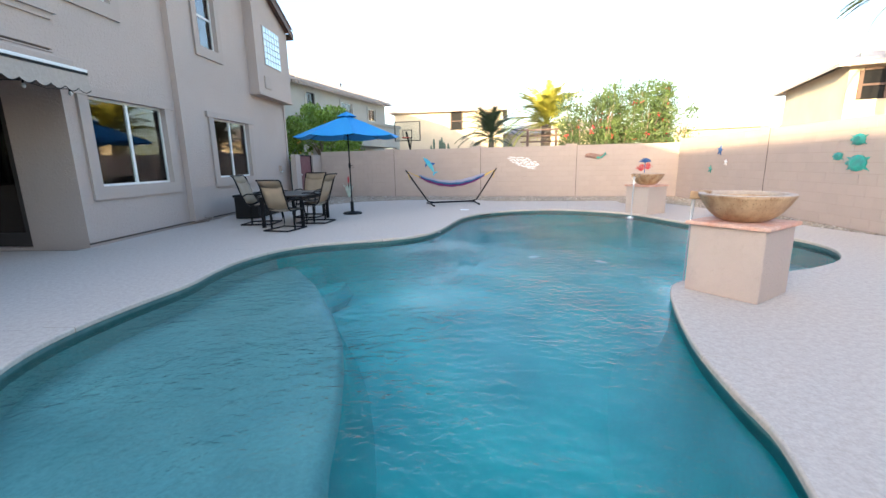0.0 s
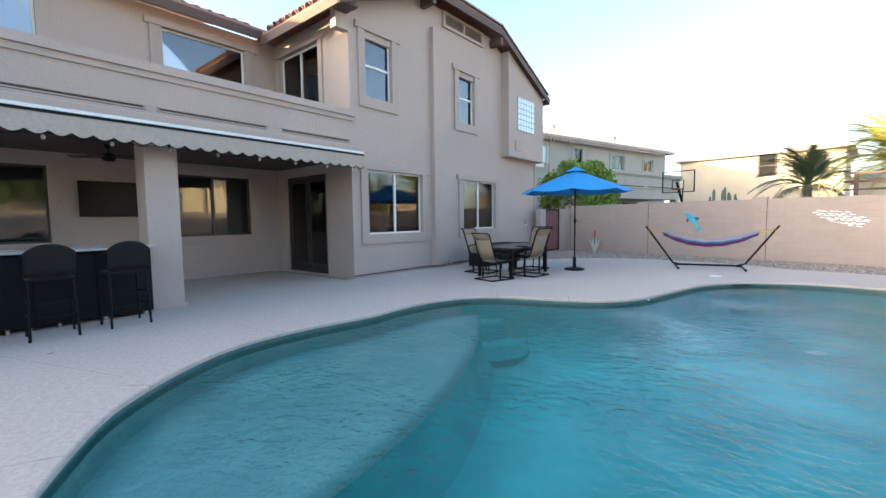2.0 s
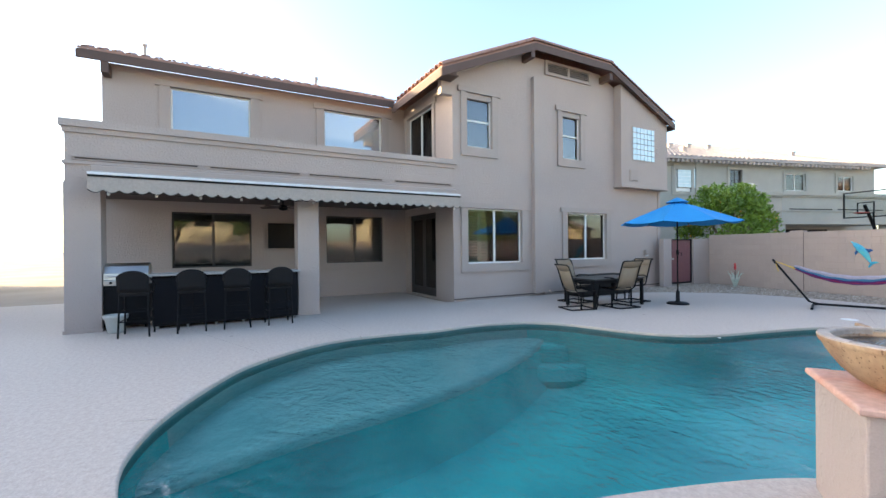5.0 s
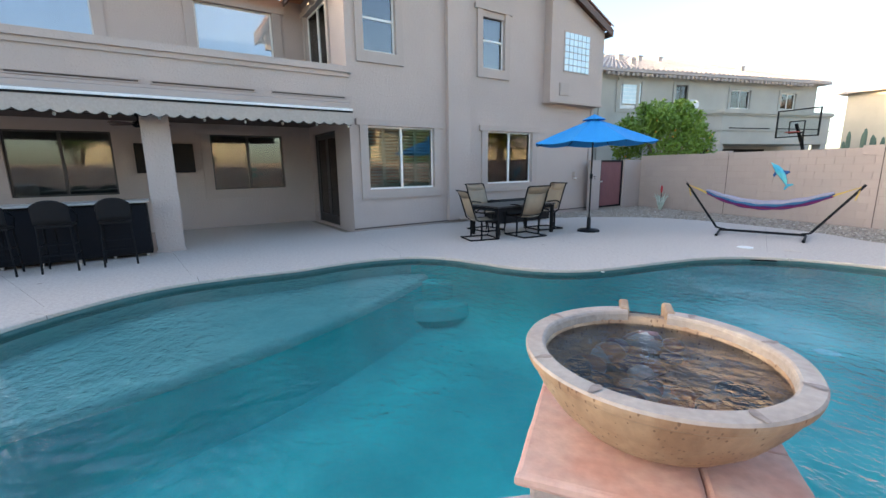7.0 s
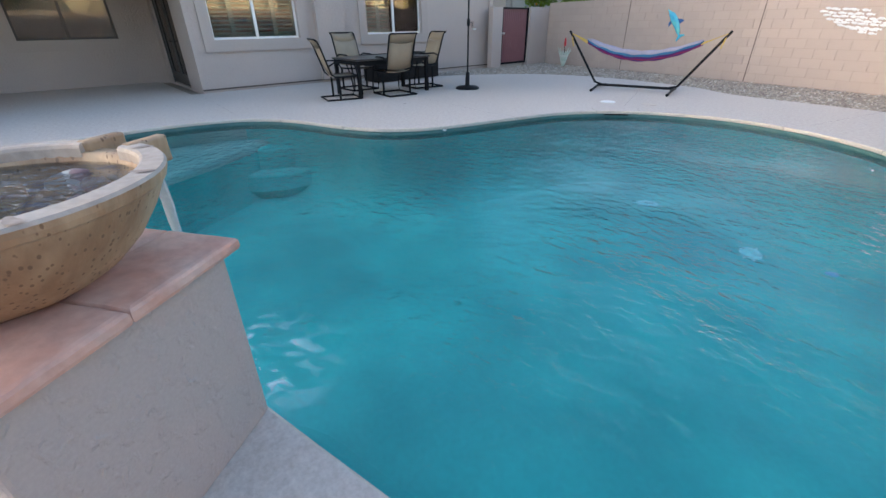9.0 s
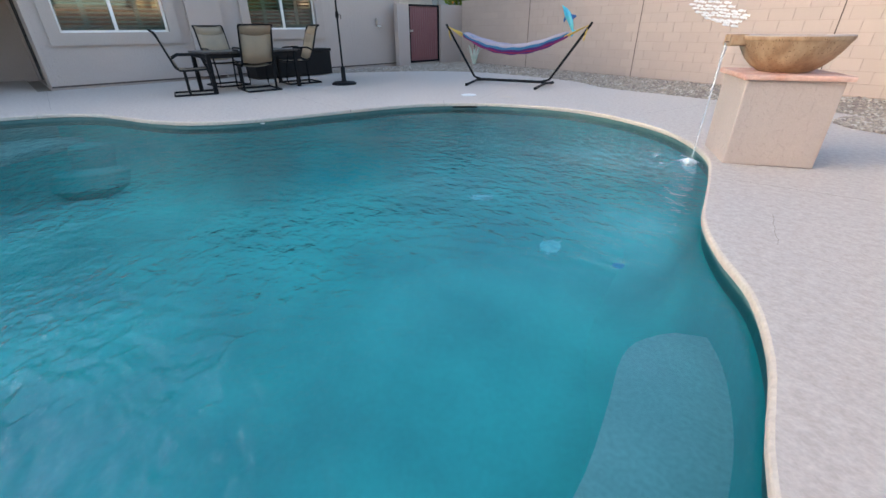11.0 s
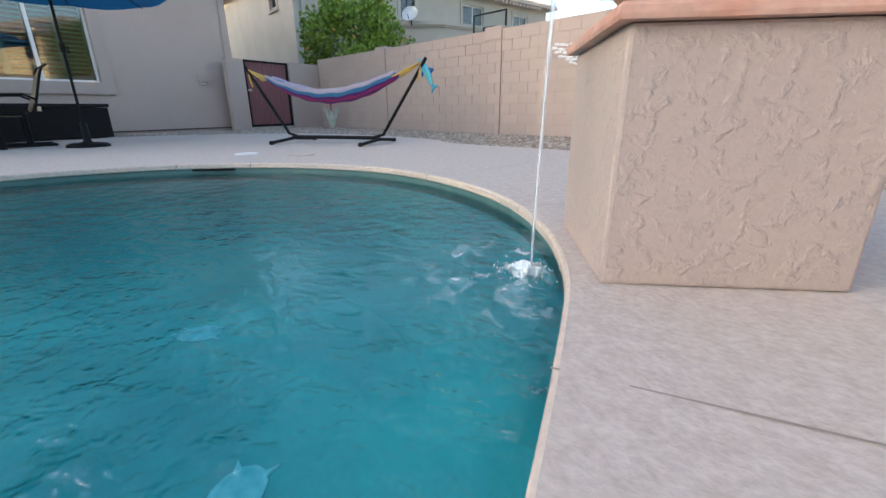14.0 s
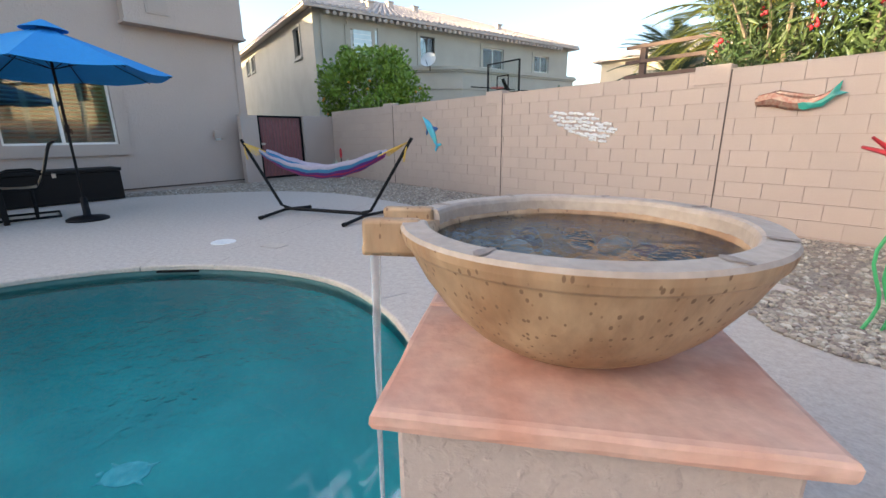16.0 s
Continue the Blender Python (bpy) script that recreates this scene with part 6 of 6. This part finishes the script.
def scatter(name, poly, count, lo, hi, label, avoid=(), seed=3, z=-0.02):
    r = np.random.RandomState(seed)
    xs, ys = [p[0] for p in poly], [p[1] for p in poly]
    pts = []
    while len(pts) < count:
        x, y = r.uniform(min(xs), max(xs)), r.uniform(min(ys), max(ys))
        if inside(poly, x, y) and not any(inside(a, x, y) for a in avoid):
            pts.append((x, y))
    V, Fc, MI = [], [], []
    for k, (x, y) in enumerate(pts):
        s = r.uniform(lo, hi)
        a = r.uniform(0, 6.28)
        sc = np.array([s * r.uniform(0.8, 1.4), s * r.uniform(0.7, 1.0), s * r.uniform(0.5, 0.8)])
        v = ico_v * sc * (1 + r.uniform(-0.18, 0.18, (len(ico_v), 1)))
        c, t = math.cos(a), math.sin(a)
        v = np.stack([v[:, 0] * c - v[:, 1] * t + x, v[:, 0] * t + v[:, 1] * c + y, v[:, 2] + z + s * r.uniform(0.2, 0.8)], 1)
        Fc.append(ico_f + k * len(ico_v))
        V.append(v)
        MI += [int(r.choice(3, p=(0.45, 0.3, 0.25)))] * len(ico_f)
    me = bpy.data.meshes.new(name)
    me.from_pydata(np.concatenate(V).tolist(), [], np.concatenate(Fc).tolist())
    for g in GM:
        me.materials.append(g)
    me.polygons.foreach_set("material_index", MI)
    ob = new(name, me)
    return tagged(ob, label, "gravel", kind="stuff")


GRAVEL_REGION = [(-7.5, 9.5), (-7.5, 15.0), (-7.1, 17.4), (7.2, 14.55), (6.9, 9.5), (6.45, 3.0), (6.1, 3.0)]
GRAVEL_EDGE = [(-7.5, 9.5)] + DECK_EDGE[:]
region = [(-7.5, 9.7), (-7.15, 14.9), (-7.1, 17.42), (7.2, 14.55), (6.42, 3.0)] + [p for p in reversed(DECK_EDGE)]
sheet("gravel_bed", region, [], -0.012, GRAVEL)
scatter("gravel", region, 17000, 0.012, 0.028, "loose tan and gray gravel along the block walls")
CIRC = [(4.95 + 0.62 * math.cos(a / 20 * math.pi), 12.28 + 0.62 * math.sin(a / 20 * math.pi)) for a in range(40)]
sheet("gravel_circle", CIRC, [], 0.003, GRAVEL)
scatter("gravel", CIRC, 2600, 0.012, 0.026, "round bed of loose gravel set in the deck", seed=8, z=0.0)

# ---- plants behind the wall ----
LEAF = mat("citrus_leaf", (0.11, 0.20, 0.02), 0.5, color2=(0.17, 0.26, 0.03), scale=3, amount=1, random_tone=0.4)
OLE = mat("oleander_leaf", (0.055, 0.10, 0.03), 0.5, color2=(0.10, 0.14, 0.04), scale=2, amount=1, random_tone=0.4)
BARK = mat("gray_bark", (0.24, 0.19, 0.14), 0.9, scale=14, bump=0.006, bump_scale=60)
PALM = mat("palm_frond", (0.38, 0.38, 0.05), 0.55, color2=(0.46, 0.42, 0.07), scale=2, amount=1, random_tone=0.25)
PALM2 = mat("dark_palm_frond", (0.05, 0.085, 0.04), 0.55, color2=(0.07, 0.10, 0.05), scale=2, amount=1, random_tone=0.25)
FLOWER = mat("red_flower", (0.55, 0.03, 0.05), 0.6)
ORANGE = mat("orange_fruit", (0.60, 0.28, 0.03), 0.5)


def leaf_cloud(name, centres, count, lw, ll, material, parent, seed, up=0.3, blob=0.35):
    """Many small folded leaves in uneven clumps."""
    r = np.random.RandomState(seed)
    C = np.array(centres)
    V, Fc = [], []
    for k in range(count):
        c = C[r.randint(len(C))]
        d = r.normal(size=3)
        d /= np.linalg.norm(d)
        p = c[:3] + d * c[3] * r.uniform(0.25, 1.0) ** 0.5
        a = r.normal(size=3) + np.array([0, 0, up]) + d * 0.8
        a /= np.linalg.norm(a)
        s = np.cross(a, r.normal(size=3))
        s /= np.linalg.norm(s)
        n = np.cross(a, s)
        L_, W_ = ll * r.uniform(0.6, 1.3), lw * r.uniform(0.7, 1.2)
        V += [p, p + a * L_ * 0.5 + s * W_, p + a * L_, p + a * L_ * 0.5 - s * W_ + n * W_ * 0.4]
        b = 4 * k
        Fc += [(b, b + 1, b + 2), (b, b + 2, b + 3)]
    me = bpy.data.meshes.new(name)
    me.from_pydata([tuple(map(float, v)) for v in V], [], Fc)
    me.materials.append(material)
    o = new(name, me)
    o.parent = parent
    return o


def limbs(bm, base, n, spread, h, r0, rng, z0=0.6):
    ends = []
    for k in range(n):
        a = k * 2 * math.pi / n + rng.uniform(-0.4, 0.4)
        e = Vector((base[0] + spread * math.cos(a) * rng.uniform(0.4, 1), base[1] + spread * math.sin(a) * rng.uniform(0.4, 1), h * rng.uniform(0.75, 1.0)))
        m = Vector((base[0] + 0.35 * (e.x - base[0]), base[1] + 0.35 * (e.y - base[1]), z0 + (e.z - z0) * 0.5))
        tube(bm, [(base[0], base[1], z0), m, e], [r0, r0 * 0.65, r0 * 0.2], 6)
        ends.append(e)
    return ends


rg = random.Random(21)
ct = thing("citrus_tree", -7.75, 19.9, 0, 0, "round green citrus tree with small orange fruit behind the wall", "tree")
bm = bmesh.new()
tube(bm, [(0, 0, 0), (0.05, 0, 0.6), (0, 0.05, 1.2)], [0.14, 0.11, 0.09], 8)
part("trunk", bm, BARK, ct)
bm = bmesh.new()
ends = limbs(bm, (0, 0.05), 9, 1.3, 3.6, 0.06, rg, 1.1)
part("limb", bm, BARK, ct)
cent = [(e.x, e.y, e.z, rg.uniform(0.45, 0.8)) for e in ends]
for k in range(34):
    a, q = rg.uniform(0, 6.28), rg.uniform(-0.9, 1)
    rr = math.sqrt(1 - q * q * 0.8)
    cent.append((1.55 * rr * math.cos(a), 1.55 * rr * math.sin(a), 2.6 + 1.45 * q, rg.uniform(0.3, 0.6)))
leaf_cloud("crown", cent, 11000, 0.05, 0.15, LEAF, ct, 4)
bm = bmesh.new()
for k in range(30):
    a, q = rg.uniform(0, 6.28), rg.uniform(-0.8, 0.5)
    rr = math.sqrt(1 - q * q)
    v = bmesh.ops.create_icosphere(bm, subdivisions=1, radius=0.045)["verts"]
    for w in v:
        w.co += Vector((1.9 * rr * math.cos(a), 1.9 * rr * math.sin(a), 2.6 + 1.6 * q))
part("fruit", bm, ORANGE, ct, "small orange fruit", "stuff", smooth=True)
for k, (s, dep, hh) in enumerate(((11.2, 1.3, 4.0), (12.0, 1.1, 4.3), (12.8, 1.5, 4.1), (13.7, 1.2, 4.4), (14.7, 1.4, 4.2))):
    p = ART_M @ Vector((s, dep, 0))
    t = thing("oleander_shrub", p.x, p.y, 0, 0, "tall leggy oleander with red flowers behind the block wall", "shrub", "oleander hedge")
    bm = bmesh.new()
    ends = []
    for j in range(11):
        a = rg.uniform(0, 6.28)
        sp = rg.uniform(0.3, 0.95)
        e = Vector((sp * math.cos(a), sp * math.sin(a), hh * rg.uniform(0.7, 1.0)))
        tube(bm, [(0.1 * math.cos(a), 0.1 * math.sin(a), 0), (e.x * 0.35, e.y * 0.35, hh * 0.35), (e.x * 0.7, e.y * 0.7, hh * 0.62), e], [0.04, 0.032, 0.022, 0.008], 5)
        ends.append(e)
    part("cane", bm, BARK, t)
    cent = [(e.x, e.y, e.z, rg.uniform(0.25, 0.5)) for e in ends] + [(e.x * 0.85, e.y * 0.85, e.z * rg.uniform(0.5, 0.85), rg.uniform(0.3, 0.5)) for e in ends for _ in range(2)]
    leaf_cloud("leaves", cent, 5200, 0.018, 0.17, OLE, t, 30 + k, up=0.7)
    bm = bmesh.new()
    for j in range(9):
        e = rg.choice(ends)
        c = Vector((e.x * rg.uniform(0.7, 1.1), e.y * rg.uniform(0.7, 1.1), e.z * rg.uniform(0.55, 1.0)))
        for _ in range(5):
            v = bmesh.ops.create_icosphere(bm, subdivisions=1, radius=rg.uniform(0.02, 0.04))["verts"]
            o_ = Vector((rg.gauss(0, 0.05), rg.gauss(0, 0.05), rg.gauss(0, 0.04)))
            for w in v:
                w.co += c + o_
    part("flower", bm, FLOWER, t, "clusters of small red flowers", "stuff")


def palm(x, y, trunk_h, frond_len, n, material, label, rngs, r0=0.2, droop=1.0, rise=48):
    t = thing("palm_tree", x, y, 0, 0, label, "tree", "palms behind the walls")
    bm = bmesh.new()
    prof = []
    for i in range(int(trunk_h / 0.15) + 1):
        z = i * 0.15
        prof += [(r0 * (1.1 - 0.2 * z / trunk_h), z), (r0 * (0.95 - 0.2 * z / trunk_h), z + 0.10)]
    lathe(bm, [(0.001, 0)] + prof + [(0.001, trunk_h + 0.2)], 14)
    part("trunk", bm, BARK, t)
    me_cache = []
    for v_ in range(3):
        bm = bmesh.new()
        pts = []
        for i in range(13):
            u = i / 12
            pts.append(Vector((frond_len * (u - 0.12 * u * u * droop), 0.02 * math.sin(3 * u + v_), frond_len * (0.55 * u - (0.62 + 0.1 * v_) * droop * u * u))))
        tube(bm, pts, [0.022 * (1 - 0.8 * i / 12) + 0.003 for i in range(13)], 4)
        for i in range(2, 12):
            for sub in range(4):
                u = (i + sub / 4) / 12
                p = pts[i] + (pts[min(i + 1, 12)] - pts[i]) * (sub / 4)
                ll = 0.20 * frond_len * math.sin(math.pi * min(1, u * 0.85 + 0.12)) ** 0.7
                for s in (-1, 1):
                    tip = p + Vector((ll * 0.55, s * ll, -ll * (0.25 + 0.1 * math.sin(i * 7 + sub))))
                    w = 0.014 * frond_len / 2
                    a, b, c = bm.verts.new(p + Vector((-w, 0, 0))), bm.verts.new(p + Vector((w, 0, 0))), bm.verts.new(tip)
                    bm.faces.new((a, b, c))
        me = bpy.data.meshes.new("frond")
        bm.to_mesh(me)
        bm.free()
        me.materials.append(material)
        me_cache.append(me)
    for k in range(n):
        o = new("frond", me_cache[k % 3])
        o.parent = t
        el = rngs.uniform(-30, rise)
        o.matrix_basis = pose(0, 0, trunk_h + 0.1, 0, -el, k * 137.5 + rngs.uniform(-10, 10))
    return t


for x, y, hh, seed in ((11.0, 2.2, 4.6, 71), (13.0, -3.0, 5.6, 72), (11.2, -8.5, 4.8, 73)):
    t = thing("mesquite_tree", x, y, 0, seed, "spreading green mesquite tree beyond the side wall", "tree", "trees beyond the side wall")
    bm = bmesh.new()
    tube(bm, [(0, 0, 0), (0.1, 0.05, 0.9), (0, 0, 1.7)], [0.18, 0.14, 0.10], 8)
    part("trunk", bm, BARK, t)
    bm = bmesh.new()
    ends = limbs(bm, (0, 0), 8, 2.2, hh, 0.08, rg, 1.6)
    part("limb", bm, BARK, t)
    cent = [(e.x * f, e.y * f, e.z * rg.uniform(0.75, 1.0), rg.uniform(0.4, 0.8)) for e in ends for f in (0.5, 0.8, 1.0)]
    leaf_cloud("crown", cent, 4500, 0.05, 0.2, OLE, t, seed)


palm(3.45, 20.2, 3.0, 2.5, 60, PALM, "tall sunlit yellow-green date palm behind the wall", rg, 0.28, rise=72)
palm(1.1, 25.5, 2.7, 2.6, 44, PALM2, "short dark green palm behind the wall", rg, 0.2, rise=60)
palm(12.9, 12.6, 5.9, 2.2, 34, PALM2, "tall slender palm beyond the side wall", rg, 0.18, 1.2)
ca = thing("column_cactus", -2.0, 23.2, 0, 0, "clump of tall green column cactus behind the wall", "cactus")
CACT = mat("cactus_green", (0.12, 0.17, 0.12), 0.7, scale=9)
for k in range(10):
    bm = bmesh.new()
    x, y, h = rg.uniform(-0.6, 0.6), rg.uniform(-0.4, 0.4), rg.uniform(2.2, 3.0)
    n = 16
    rings = []
    for z, r in ((0, 0.06), (0.3, 0.07), (h - 0.2, 0.065), (h - 0.05, 0.04), (h, 0.012)):
        rings.append([bm.verts.new((x + r * (1 if j % 2 else 0.8) * math.cos(j * 2 * math.pi / n), y + r * (1 if j % 2 else 0.8) * math.sin(j * 2 * math.pi / n), z)) for j in range(n)])
    for A, B in zip(rings, rings[1:]):
        for j in range(n):
            bm.faces.new((A[j], A[(j + 1) % n], B[(j + 1) % n], B[j]))
    bm.faces.new(rings[-1])
    part("column", bm, CACT, ca)

# ---- basketball hoop, dishes, trellis ----
hp = thing("basketball_hoop", -3.75, 22.35, 0, -12, "black-framed basketball hoop behind the block wall", "basketball hoop")
CLEAR = glass_material("clear_board", (0.93, 0.95, 0.95), 1.2)
part("backboard", boxes((-0.72, 0.72, -0.01, 0.01, 2.62, 3.62)), CLEAR, hp)
part("board_frame", boxes((-0.75, -0.71, -0.03, 0.03, 2.6, 3.65), (0.71, 0.75, -0.03, 0.03, 2.6, 3.65), (-0.71, 0.71, -0.03, 0.03, 3.61, 3.65), (-0.71, 0.71, -0.03, 0.03, 2.6, 2.64)), BLACK, hp)
part("target_square", boxes((-0.28, -0.24, -0.03, -0.012, 2.75, 3.2), (0.24, 0.28, -0.03, -0.012, 2.75, 3.2), (-0.28, 0.28, -0.03, -0.012, 3.17, 3.21), (-0.28, 0.28, -0.03, -0.012, 2.74, 2.78)), BLACK, hp)
bm = bmesh.new()
tube(bm, [(0.22 * math.cos(a * math.pi / 8), -0.28 + 0.22 * math.sin(a * math.pi / 8), 2.78) for a in range(16)], 0.015, 5, closed=True)
part("rim", bm, mat("rim_red", (0.35, 0.05, 0.03), 0.5), hp)
bm = bmesh.new()
tube(bm, [(-0.1, 0.9, 0), (-0.1, 0.7, 2.2), (-0.1, 0.1, 3.1)], 0.06, 8)
tube(bm, [(-0.1, 0.72, 2.0), (0.2, 0.05, 2.8)], 0.03, 6)
part("pole", bm, BLACK, hp)


def dish(x, y, z, rz, r, label, h):
    t = thing("satellite_dish", x, y, z, rz, label, "satellite dish", "satellite dishes")
    bm = bmesh.new()
    lathe(bm, [(0.001, 0.0), (r * 0.5, r * 0.06), (r, r * 0.24), (r, r * 0.22), (r * 0.5, r * 0.03), (0.001, -0.03)], 22)
    part("reflector", bm, mat("dish_gray", (0.42, 0.47, 0.50), 0.5), t, m=pose(0, 0, 0, 62, 0, 0))
    bm = bmesh.new()
    tube(bm, [(0, 0.05, 0), (0, 0.15, -h * 0.4), (0, 0.15, -h)], 0.025, 6)
    tube(bm, [(0, -0.05, -r * 0.9), (0, -r * 1.1, -r * 0.1)], 0.012, 5)
    part("mast", bm, BLACK, t)


dish(-8.95, 24.5, 4.5, 20, 0.36, "gray satellite dish on the neighbor balcony wall", 0.42)
dish(-9.3, 19.4, 1.95, 30, 0.42, "gray-blue satellite dish behind the side gate", 1.9)
tr = thing("garden_trellis", 2.7, 17.3, 0, -11, "weathered brown wooden trellis bars behind the wall", "trellis")
for x in (-0.6, 0.6):
    part("post", boxes((x - 0.05, x + 0.05, -0.05, 0.05, 0, 2.75)), FASCIA, tr)
for z in (2.2, 2.45, 2.7):
    part("rail", boxes((-0.9, 0.9, -0.08, -0.05, z - 0.03, z + 0.03)), FASCIA, tr)

# neighbor roof: ribs of barrel tile and ridge caps
NB = bpy.data.objects["neighbor_house"]
bm = bmesh.new()
for k in range(50):
    x = -4.8 + k * 0.3
    yt = min(6.0, 6.5 * min((x + 4.95) / 3.4, (10.25 - x) / 3.2, 1.0) - 0.5)
    if yt > -0.3:
        zt = 6.15 + (yt + 0.5) / 6.5 * 2.45
        tube(bm, [(x, -0.52, 6.18), (x, yt, zt + 0.03)], 0.085, 6, cap=True)
part("roof_tile_ribs", bm, ROOF_TAN, NB, kind="stuff")
for k in range(5):
    part("roof_cap_vent", boxes((-0.15, 0.15, -0.15, 0.15, 0, 0.25), bevel=0.05), ROOF_TAN, NB, m=pose(-1.2 + 1.7 * k, 5.9, 8.6))
for k, (x, y) in enumerate(((0.6, 1.6), (6.0, 1.6))):
    part("roof_vent", boxes((-0.2, 0.2, -0.25, 0.25, 0, 0.24), bevel=0.06), ROOF_TAN, NB, m=pose(x, y, 6.02 + (y + 0.5) / 6.5 * 2.45))
part("glass_block_window", boxes((-3.5, -2.35, -0.03, 0.0, 4.8, 5.85)), GBLOCK, NB)
bm = bmesh.new()
for k in range(6):
    box(bm, -3.5, -2.35, -0.04, -0.028, 4.8 + k * 0.2, 4.82 + k * 0.2)
part("block_joint", bm, BEAM_WHITE, NB, kind="stuff")
part("corner_band", boxes((-3.8, -3.65, -0.06, 0.0, 4.5, 6.1), (-2.15, -2.0, -0.06, 0.0, 4.5, 6.1), (-3.65, -2.15, -0.06, 0.0, 5.95, 6.1)), NEIGHBOR, NB)
part("side_window", boxes((-4.45, -4.405, 3.2, 4.0, 4.5, 6.0)), BLACK, NB)
part("side_window_trim", boxes((-4.5, -4.405, 3.05, 3.2, 4.35, 6.1), (-4.5, -4.405, 4.0, 4.15, 4.35, 6.1), (-4.5, -4.405, 3.2, 4.0, 4.25, 4.45), (-4.5, -4.405, 3.2, 4.0, 6.0, 6.1)), NEIGHBOR, NB)
# Black sheet on the wall paints the dark opening under the balcony.
part("lower_opening", boxes((1.7, 7.2, -0.02, -0.001, 0.3, 2.45)), BLACK, NB)

# ---- block courses of the yard walls ----
def courses(root, L, z1, prefix, keep, posts):
    rr = random.Random(17)
    me = {}
    BLK, CO = 0.405, 0.203
    extra = bmesh.new()
    n_extra = 0
    rows_ = int(round(z1 / CO))
    h = z1 / rows_
    for j in range(rows_):
        off = 0 if j % 2 else -BLK / 2
        x = off
        while x < L:
            a, b = max(x, 0), min(x + BLK, L)
            if b - a > 0.05:
                key = round(b - a, 2)
                dy = rr.choice((-0.0015, 0.0, 0.0015))
                if keep[0] < a < keep[1]:
                    if key not in me:
                        o = part("block", boxes((0.003, b - a - 0.003, 0, 0.2, 0.003, h - 0.003)), BLOCK, root)
                        me[key] = o.data
                    else:
                        o = new("block", me[key])
                        o.parent = root
                    o.matrix_basis = pose(a, dy, j * h)
                else:
                    box(extra, a + 0.003, b - 0.003, dy, 0.2 + dy, j * h + 0.003, (j + 1) * h - 0.003)
            x += BLK
    part("blocks_far", extra, BLOCK, root, kind="stuff")
    for s in posts:
        part("pilaster_cap", boxes((s - 0.42, s - 0.01, -0.012, 0.21, z1 - 0.16, z1 + 0.07), bevel=0.006), BLOCK, root)
        part("control_joint", boxes((s - 0.008, s + 0.008, -0.006, 0.002, 0, z1)), SLOT, root)
    part("cap_course", boxes((0, L, -0.002, 0.202, z1 - 0.001, z1 + 0.012)), BLOCK, root)


courses(wall_back, BACK_L, 1.95, "b", (6.8, 14.7), (3.48, 7.24, 11.02))
courses(wall_right, RIGHT_L, 2.08, "r", (0, 10.5), (5.1, 9.6))
